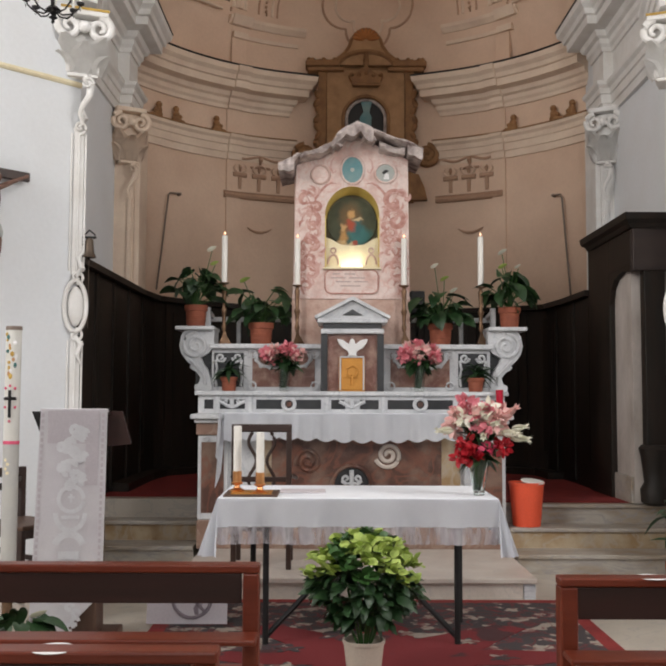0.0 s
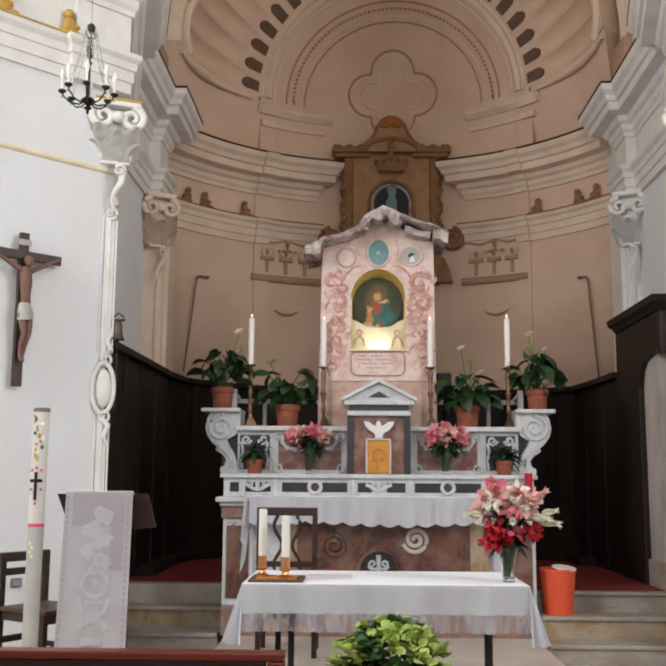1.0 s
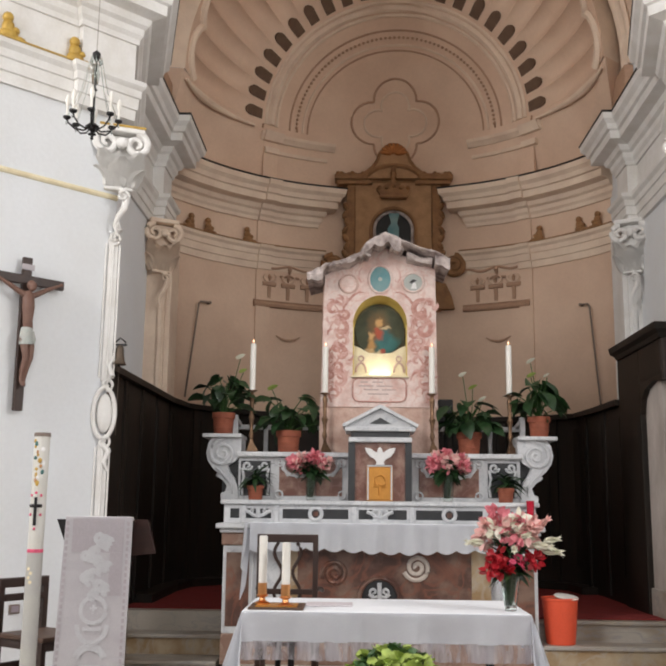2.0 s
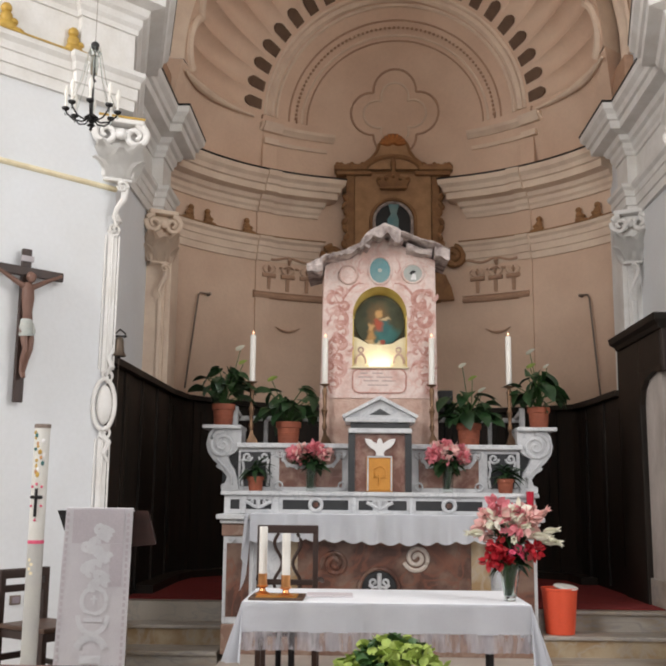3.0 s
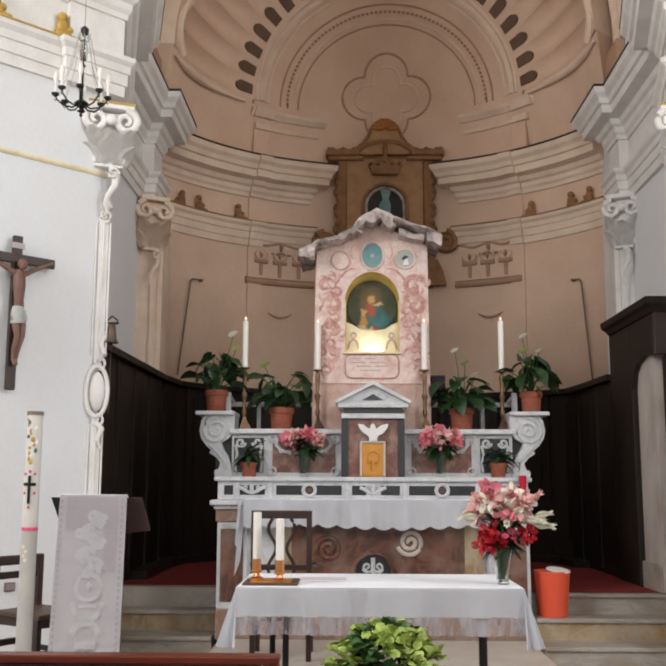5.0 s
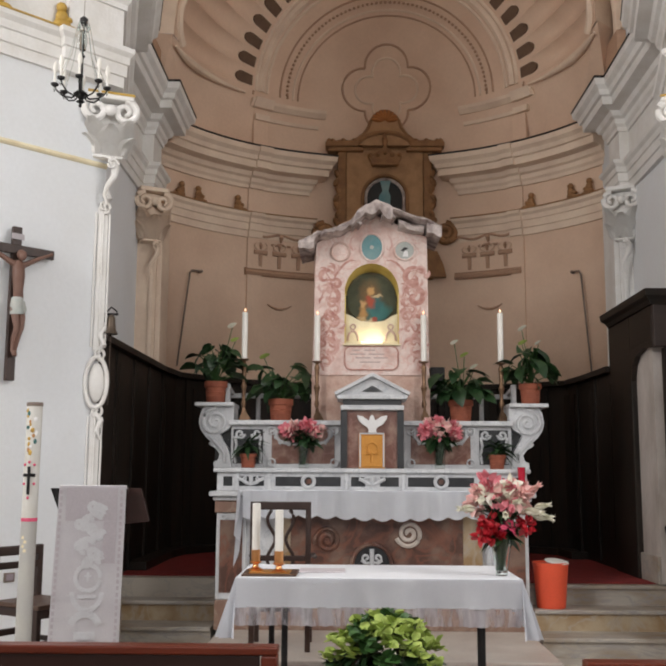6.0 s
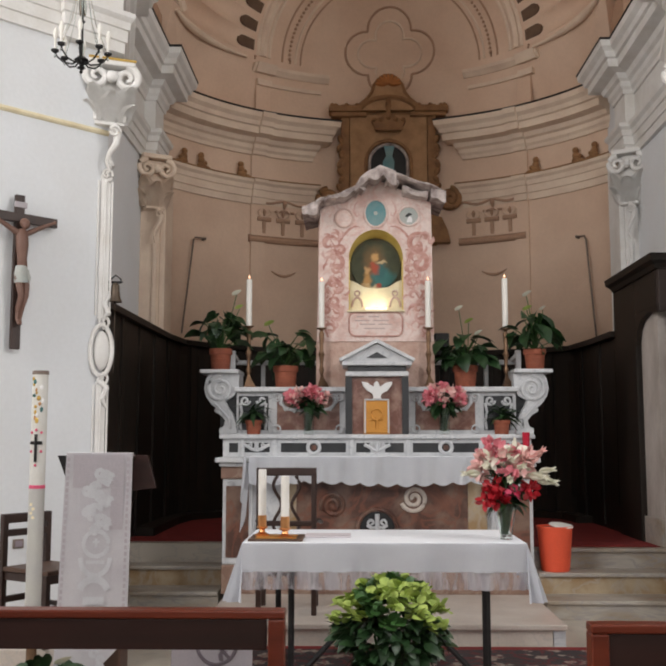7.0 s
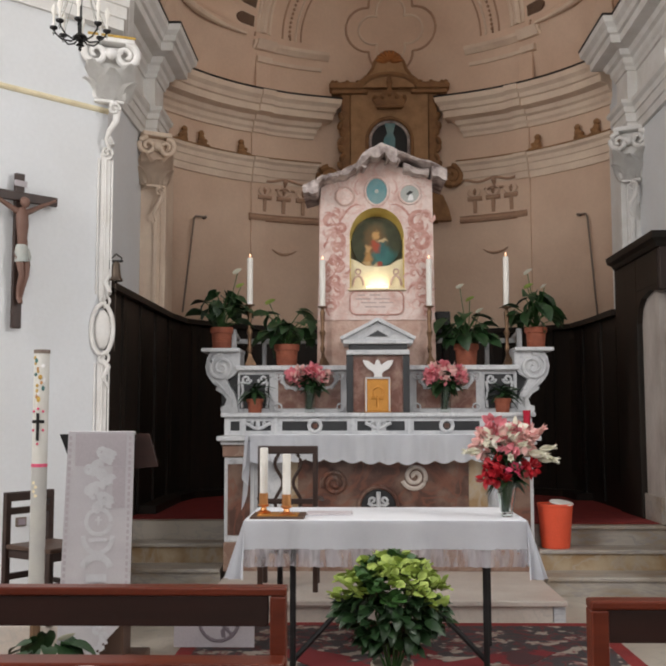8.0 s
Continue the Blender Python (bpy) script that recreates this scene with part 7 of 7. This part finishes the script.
# ---- chair on the dais, chair by the wall ----
def chair(name, x, y, z, w, back, seat, rz, label):
    c = thing(name, (x, y, z), label, "chair", "dark wooden chairs")
    m = pose(x, y, z, 0, 0, rz)
    d = 0.42

    def piece(nm, bm, mat=None, smooth=False):
        return part(nm, moved(bm, m), mat or CHAIR_WOOD, c, "", smooth)
    for sx in (-1, 1):
        piece("back_leg", box(sx * w / 2 - 0.02, sx * w / 2 + 0.02, d / 2 - 0.02, d / 2 + 0.02, 0, back, 0.005))
        piece("front_leg", box(sx * w / 2 - 0.018, sx * w / 2 + 0.018, -d / 2 - 0.02, -d / 2 + 0.02, 0, seat, 0.005))
        piece("side_rail", box(sx * w / 2 - 0.012, sx * w / 2 + 0.012, -d / 2, d / 2, seat * 0.42, seat * 0.42 + 0.03))
    piece("top_rail", box(-w / 2 - 0.015, w / 2 + 0.015, d / 2 - 0.022, d / 2 + 0.022, back - 0.06, back, 0.008))
    piece("front_rail", box(-w / 2, w / 2, -d / 2 - 0.01, -d / 2 + 0.012, seat * 0.5, seat * 0.5 + 0.03))
    piece("seat", box(-w / 2 - 0.02, w / 2 + 0.02, -d / 2 - 0.03, d / 2 - 0.02, seat, seat + 0.03, 0.008), BROWN_WOOD if "pale" in label else None)
    return c, m, piece


c, m, piece = chair("armchair", -0.515, 7.55, 0.155, 0.42, 1.10, 0.46, 180, "dark wooden armchair with a lyre back on the dais")
bm = bmesh.new()
for s in (-1, 1):
    tube([(s * (0.07 + 0.03 * math.sin(k * 0.45)), 0.21, 1.04 - 0.021 * k) for k in range(21)], 0.013, 6, bm)
piece("lyre_splat", bm, None, True)
piece("low_rail", box(-0.21, 0.21, 0.19, 0.225, 0.66, 0.70, 0.006))
for s in (-1, 1):
    piece("arm", tube([(s * 0.22, 0.21, 0.70), (s * 0.24, 0.0, 0.69), (s * 0.25, -0.2, 0.66)], 0.018, 6), None, True)

plat = setting("side_platform", box(-3.6, -1.75, 5.98, 7.5, 0.0, 0.19, 0.01), DAIS, "low pale stone platform by the west wall", "platform")
c, m, piece = chair("side_chair", -1.99, 6.24, 0.19, 0.35, 0.80, 0.44, 58, "dark wooden chair with a pale seat on the platform")
piece("back_slat", box(-0.16, 0.16, 0.19, 0.215, 0.655, 0.70, 0.004))
piece("seat_rail", box(-0.165, 0.165, -0.225, -0.20, 0.385, 0.438, 0.004))
for sd in (-1, 1):
    piece("seat_rail", box(sd * 0.165 - 0.012, sd * 0.165 + 0.012, -0.2, 0.19, 0.385, 0.438, 0.004))
piece("stretcher", box(-0.16, 0.16, 0.19, 0.22, 0.24, 0.28, 0.004))
sock = thing("wall_socket", (-2.465, 7.03, 0.71), "small grey socket plate on the white wall", "socket")
part("plate", moved(box(-0.04, 0.04, -0.018, 0.0, -0.03, 0.035, 0.004), pose(-2.463, 7.037, 0.71, 0, 0, 45)), ROD, sock)
part("cover", moved(box(-0.028, 0.028, -0.024, -0.0185, -0.02, 0.025, 0.004), pose(-2.463, 7.037, 0.71, 0, 0, 45)), INK, sock)

# ---- lectern ----
lectern = thing("lectern", (-1.49, 5.8, 0.0), "brown wooden lectern with a slanting top", "lectern")
part("base", box(-1.70, -1.28, 5.66, 6.05, 0.0, 0.05, 0.01), BROWN_WOOD, lectern)
part("column", box(-1.60, -1.38, 5.74, 5.95, 0.05, 1.20, 0.01), BROWN_WOOD, lectern)
top = box(-0.20, 0.19, 0.0, 0.42, -0.015, 0.010, 0.006)
moved(top, pose(-1.485, 5.64, 1.375, -27, 0, 0))
part("top_board", top, CHAIR_WOOD, lectern, "dark slanting book board")
part("side_board", plate([(-1.31, 1.378), (-1.225, 1.378), (-1.17, 1.185), (-1.31, 1.17)], 5.66, 5.69), BOARD, lectern)
part("side_board", plate([(-1.76, 1.375), (-1.69, 1.375), (-1.69, 1.20)], 5.66, 5.69), IRON, lectern)
drape = thing("lectern_cloth", (-1.49, 5.6, 1.385), "long lilac-white lace cloth hanging over the lectern", "cloth")


def drape_strip(name, x0, x1, y, ztop, zbot, mat, wob=0.008, nx=20, nz=16, cut=None, taper=0.03):
    bm = bmesh.new()
    rows = []
    for k in range(nz + 1):
        v = k / nz
        row = []
        for i in range(nx + 1):
            u = i / nx
            x = x0 + (x1 - x0) * u - taper * v * (1 - u) * 1.0
            zb = cut(u) if cut else zbot
            z = ztop + (zb - ztop) * v
            row.append(bm.verts.new((x, y - 0.05 * v + wob * math.sin(u * 9 + v * 3) * v, z)))
        rows.append(row)
    for a, b in zip(rows, rows[1:]):
        for i in range(nx):
            bm.faces.new((a[i], b[i], b[i + 1], a[i + 1]))
    bmesh.ops.solidify(bm, geom=bm.faces[:], thickness=0.002)
    return part(name, bm, mat, drape, "", True)


drape_strip("cloth", -1.69, -1.298, 5.605, 1.39, 0.10, LACE, cut=lambda u: 0.10 + 0.24 * max(0, (u - 0.45) / 0.55) + 0.05 * max(0, 0.3 - u))
part("fold_over_top", moved(box(-0.20, 0.195, 0, 0.35, 0, 0.004), pose(-1.492, 5.605, 1.39, -26, 0, 0)), LACE, drape)
def cloth_y(x, z):
    """The hanging cloth's depth at (x, z)."""
    u = 0.5
    for _ in range(6):
        zb = 0.10 + 0.24 * max(0, (u - 0.45) / 0.55) + 0.05 * max(0, 0.3 - u)
        v = min(1, max(0, (1.39 - z) / (1.39 - zb)))
        u = min(1, max(0, (x + 1.69 + 0.03 * v * (1 - u)) / 0.392))
    return 5.605 - 0.05 * v + 0.008 * math.sin(u * 9 + v * 3) * v


def applied(name, left, right, off, mat, label=""):
    """A thin strip sewn on the cloth between two lines of (x, z)."""
    bm = bmesh.new()
    n = 4
    rows = []
    for (xa, za), (xb, zb) in zip(left, right):
        row = []
        for i in range(n + 1):
            x, z = xa + (xb - xa) * i / n, za + (zb - za) * i / n
            row.append(bm.verts.new((x, cloth_y(x, z) - off, z)))
        rows.append(row)
    for p, q in zip(rows, rows[1:]):
        for i in range(n):
            bm.faces.new((p[i], q[i], q[i + 1], p[i + 1]))
    bmesh.ops.solidify(bm, geom=bm.faces[:], thickness=0.001)
    return part(name, bm, mat, drape, label, True)


def band(x0, x1, z0, z1):
    zs = [z1 + (z0 - z1) * k / 8 for k in range(9)]
    applied("grey_band", [(x0, z) for z in zs], [(x1, z) for z in zs], 0.004, LILAC_PAPER)


band(-1.645, -1.345, 1.19, 1.38)
band(-1.42, -1.345, 0.95, 1.188)
for x0 in (-1.682, -1.330):
    for k in range(24):
        z = 1.365 - 0.036 * k
        xs = x0 - (0.024 * (1.39 - z) / 1.2 if x0 < -1.5 else 0)
        applied("lace_square", [(xs, z), (xs, z - 0.022)], [(xs + 0.016, z), (xs + 0.016, z - 0.022)], 0.004, LILAC_PAPER)


def stitched(points, r, z_at):
    """White embroidery along points of (x, z) on the hanging cloth."""
    one, two = [], []
    for k, (x, z) in enumerate(points):
        p, q = points[max(0, k - 1)], points[min(len(points) - 1, k + 1)]
        dx, dz = q[0] - p[0], q[1] - p[1]
        m = math.hypot(dx, dz) or 1
        one.append((x - dz / m * r, z + dx / m * r))
        two.append((x + dz / m * r, z - dx / m * r))
    return applied("embroidery", one, two, 0.006, EMBROIDERY, "white embroidery")


rnd = random.Random(53)
for k in range(30):
    u = k / 29
    x, z = -1.49 + 0.055 * math.sin(u * 16) + rnd.uniform(-0.02, 0.02), 1.27 - 0.32 * u
    stitched(arc(x, z, rnd.uniform(0.012, 0.024), 0, 300, 7), rnd.uniform(0.010, 0.018), z)
stitched(arc(-1.495, 0.87, 0.072, 0, 350, 20), 0.012, 0.87)
stitched([(-1.495, 0.85), (-1.495, 0.90)], 0.007, 0.87)
stitched([(-1.515, 0.88), (-1.475, 0.88)], 0.006, 0.88)
stitched(arc(-1.497, 0.79, 0.085, 180, 360, 14, 0.10), 0.014, 0.74)
stitched([(-1.55, 0.765), (-1.445, 0.765)], 0.010, 0.765)
stitched(arc(-1.50, 0.58, 0.085, 20, 160, 12, 0.09), 0.02, 0.62)
stitched([(-1.56, 0.55), (-1.44, 0.55)], 0.022, 0.55)
for k in range(8):
    stitched(arc(-1.50 + rnd.uniform(-0.06, 0.06), 0.42 - 0.04 * k, 0.02, 0, 300, 7), 0.012, 0.42 - 0.04 * k)

# ---- carpet, sign, bucket, stickers ----
cp = thing("patterned_carpet", (0.3, 5.4, 0.0), "red oriental carpet with dark and cream floral pattern", "carpet")
part("field", box(-1.02, 1.62, 3.75, 6.86, 0.002, 0.012), BORDER_WOOL, cp, "dark and cream floral border field")
for x0, x1, y0, y1 in ((-1.12, -1.02, 3.65, 6.96), (1.62, 1.72, 3.65, 6.96), (-1.02, 1.62, 6.86, 6.96), (-1.02, 1.62, 3.65, 3.75)):
    part("border", box(x0, x1, y0, y1, 0.002, 0.0115), RED_CARPET, cp, "plain red border")
CREAM_WOOL = material("cream_wool", (0.36, 0.31, 0.25), 0.95, second=(0.22, 0.18, 0.15), scale=30, amount=0.9, grain=150, bump=0.3)
DARK_WOOL = material("dark_wool", (0.04, 0.035, 0.04), 0.95, second=(0.08, 0.06, 0.06), scale=25, amount=0.9, grain=150, bump=0.3)
rnd = random.Random(41)


def motif(cx, cy, r, mat, z, petals):
    """A lobed flower motif woven into the carpet."""
    bm = bmesh.new()
    vs = []
    for i in range(36):
        a = 2 * math.pi * i / 36
        rr = r * (0.72 + 0.28 * math.cos(petals * a + cx * 7)) * (1 + 0.12 * math.sin(3 * a + cy * 5))
        vs.append(bm.verts.new((cx + rr * math.cos(a), cy + rr * math.sin(a), z)))
    bm.faces.new(vs)
    ext = bmesh.ops.extrude_face_region(bm, geom=bm.faces[:])
    bmesh.ops.translate(bm, verts=[v for v in ext["geom"] if isinstance(v, bmesh.types.BMVert)], vec=(0, 0, -0.003))
    return bm


medal = motif(0.0, 0.0, 1.0, None, 0.0, 8)
moved(medal, Matrix.Translation((0.36, 5.42, 0.0155)) @ Matrix.Diagonal((1.12, 1.02, 1, 1)))
part("medallion", medal, CARPET, cp, "large lobed red medallion")
for k in range(9):
    a = 0.7 * k
    part("motif", motif(0.36 + 0.62 * math.cos(a), 5.42 + 0.55 * math.sin(a), rnd.uniform(0.07, 0.12), None, 0.0165 + 0.0002 * k, 5), BORDER_WOOL, cp)

sg = thing("floor_sign", (-0.905, 6.2, 0.01), "pale lilac sheet with a round prohibition sign, standing on the floor", "sign")
part("sheet", moved(box(-0.258, 0.258, -0.006, 0.0, 0.0, 0.34), pose(-0.905, 6.2, 0.014, -6, 0, 0)), LILAC_PAPER, sg)
m = pose(-0.905, 6.192, 0.014, -6, 0, 0)
part("sign_ring", moved(tube([(0.03 + 0.125 * math.cos(a * math.pi / 16), 0, 0.165 + 0.125 * math.sin(a * math.pi / 16)) for a in range(32)], 0.012, 6, closed=True, flat=1.0), m), INK, sg)
part("sign_bar", moved(tube([(-0.055, 0, 0.255), (0.115, 0, 0.075)], 0.012, 6), m), INK, sg)
part("sign_figure", moved(plate([(0.05, 0.06), (0.075, 0.06), (0.07, 0.10), (0.10, 0.12), (0.06, 0.13), (0.04, 0.10)], -0.004, 0.002), m), INK, sg)

bk = thing("bucket", (1.754, 8.50, 0.335), "bright orange plastic bin with a pale lid on the step", "bucket")
part("shell", lathe([(0.118, 0.0), (0.122, 0.004), (0.152, 0.36), (0.158, 0.365), (0.158, 0.385), (0.150, 0.385), (0.118, 0.012), (0.0, 0.012)], (1.754, 8.50, 0.335), 36), ORANGE, bk, "", True)
lid = lathe([(0.10, 0), (0.105, 0.005), (0.10, 0.012), (0.0, 0.016)], (0, 0, 0), 28)
part("lid", moved(lid, pose(1.80, 8.46, 0.722, 8, 6, 0)), WAX, bk, "pale lid lying on the rim", True)
part("handle", tube([(1.754 + 0.158 * math.cos(a / 10 * math.pi), 8.5 + 0.12 * math.sin(a / 10 * math.pi), 0.70) for a in range(11)], 0.004, 5), ROD, bk)

for x, y in ((-0.624, 2.205), (1.035, 3.085)):
    st = thing("round_sticker", (x, y, 0.896), "round white sticker with a dark symbol on the pew rail", "sticker", "round stickers")
    part("disc", lathe([(0.05, 0.0), (0.05, 0.0012), (0.0, 0.0012)], (x, y, 0.896), 28), PAPER, st)
    for dx, dy in ((0.0, -0.012), (0.012, 0.004), (-0.012, 0.008), (0.004, 0.016)):
        part("symbol_stroke", box(x + dx - 0.008, x + dx + 0.008, y + dy - 0.005, y + dy + 0.005, 0.8972, 0.8978), BLACK, st)

sp = thing("loudspeaker", (0.86, 9.32, 1.946), "small black loudspeaker box behind the altar plants", "loudspeaker")
part("stand", tube([(0.86, 9.27, 1.946), (0.86, 9.27, 2.28)], 0.012, 8), IRON, sp)
part("cabinet", box(0.79, 0.93, 9.22, 9.34, 2.28, 2.50, 0.008), BLACK, sp)
part("grille", box(0.80, 0.92, 9.212, 9.22, 2.29, 2.49, 0.003), IRON, sp)
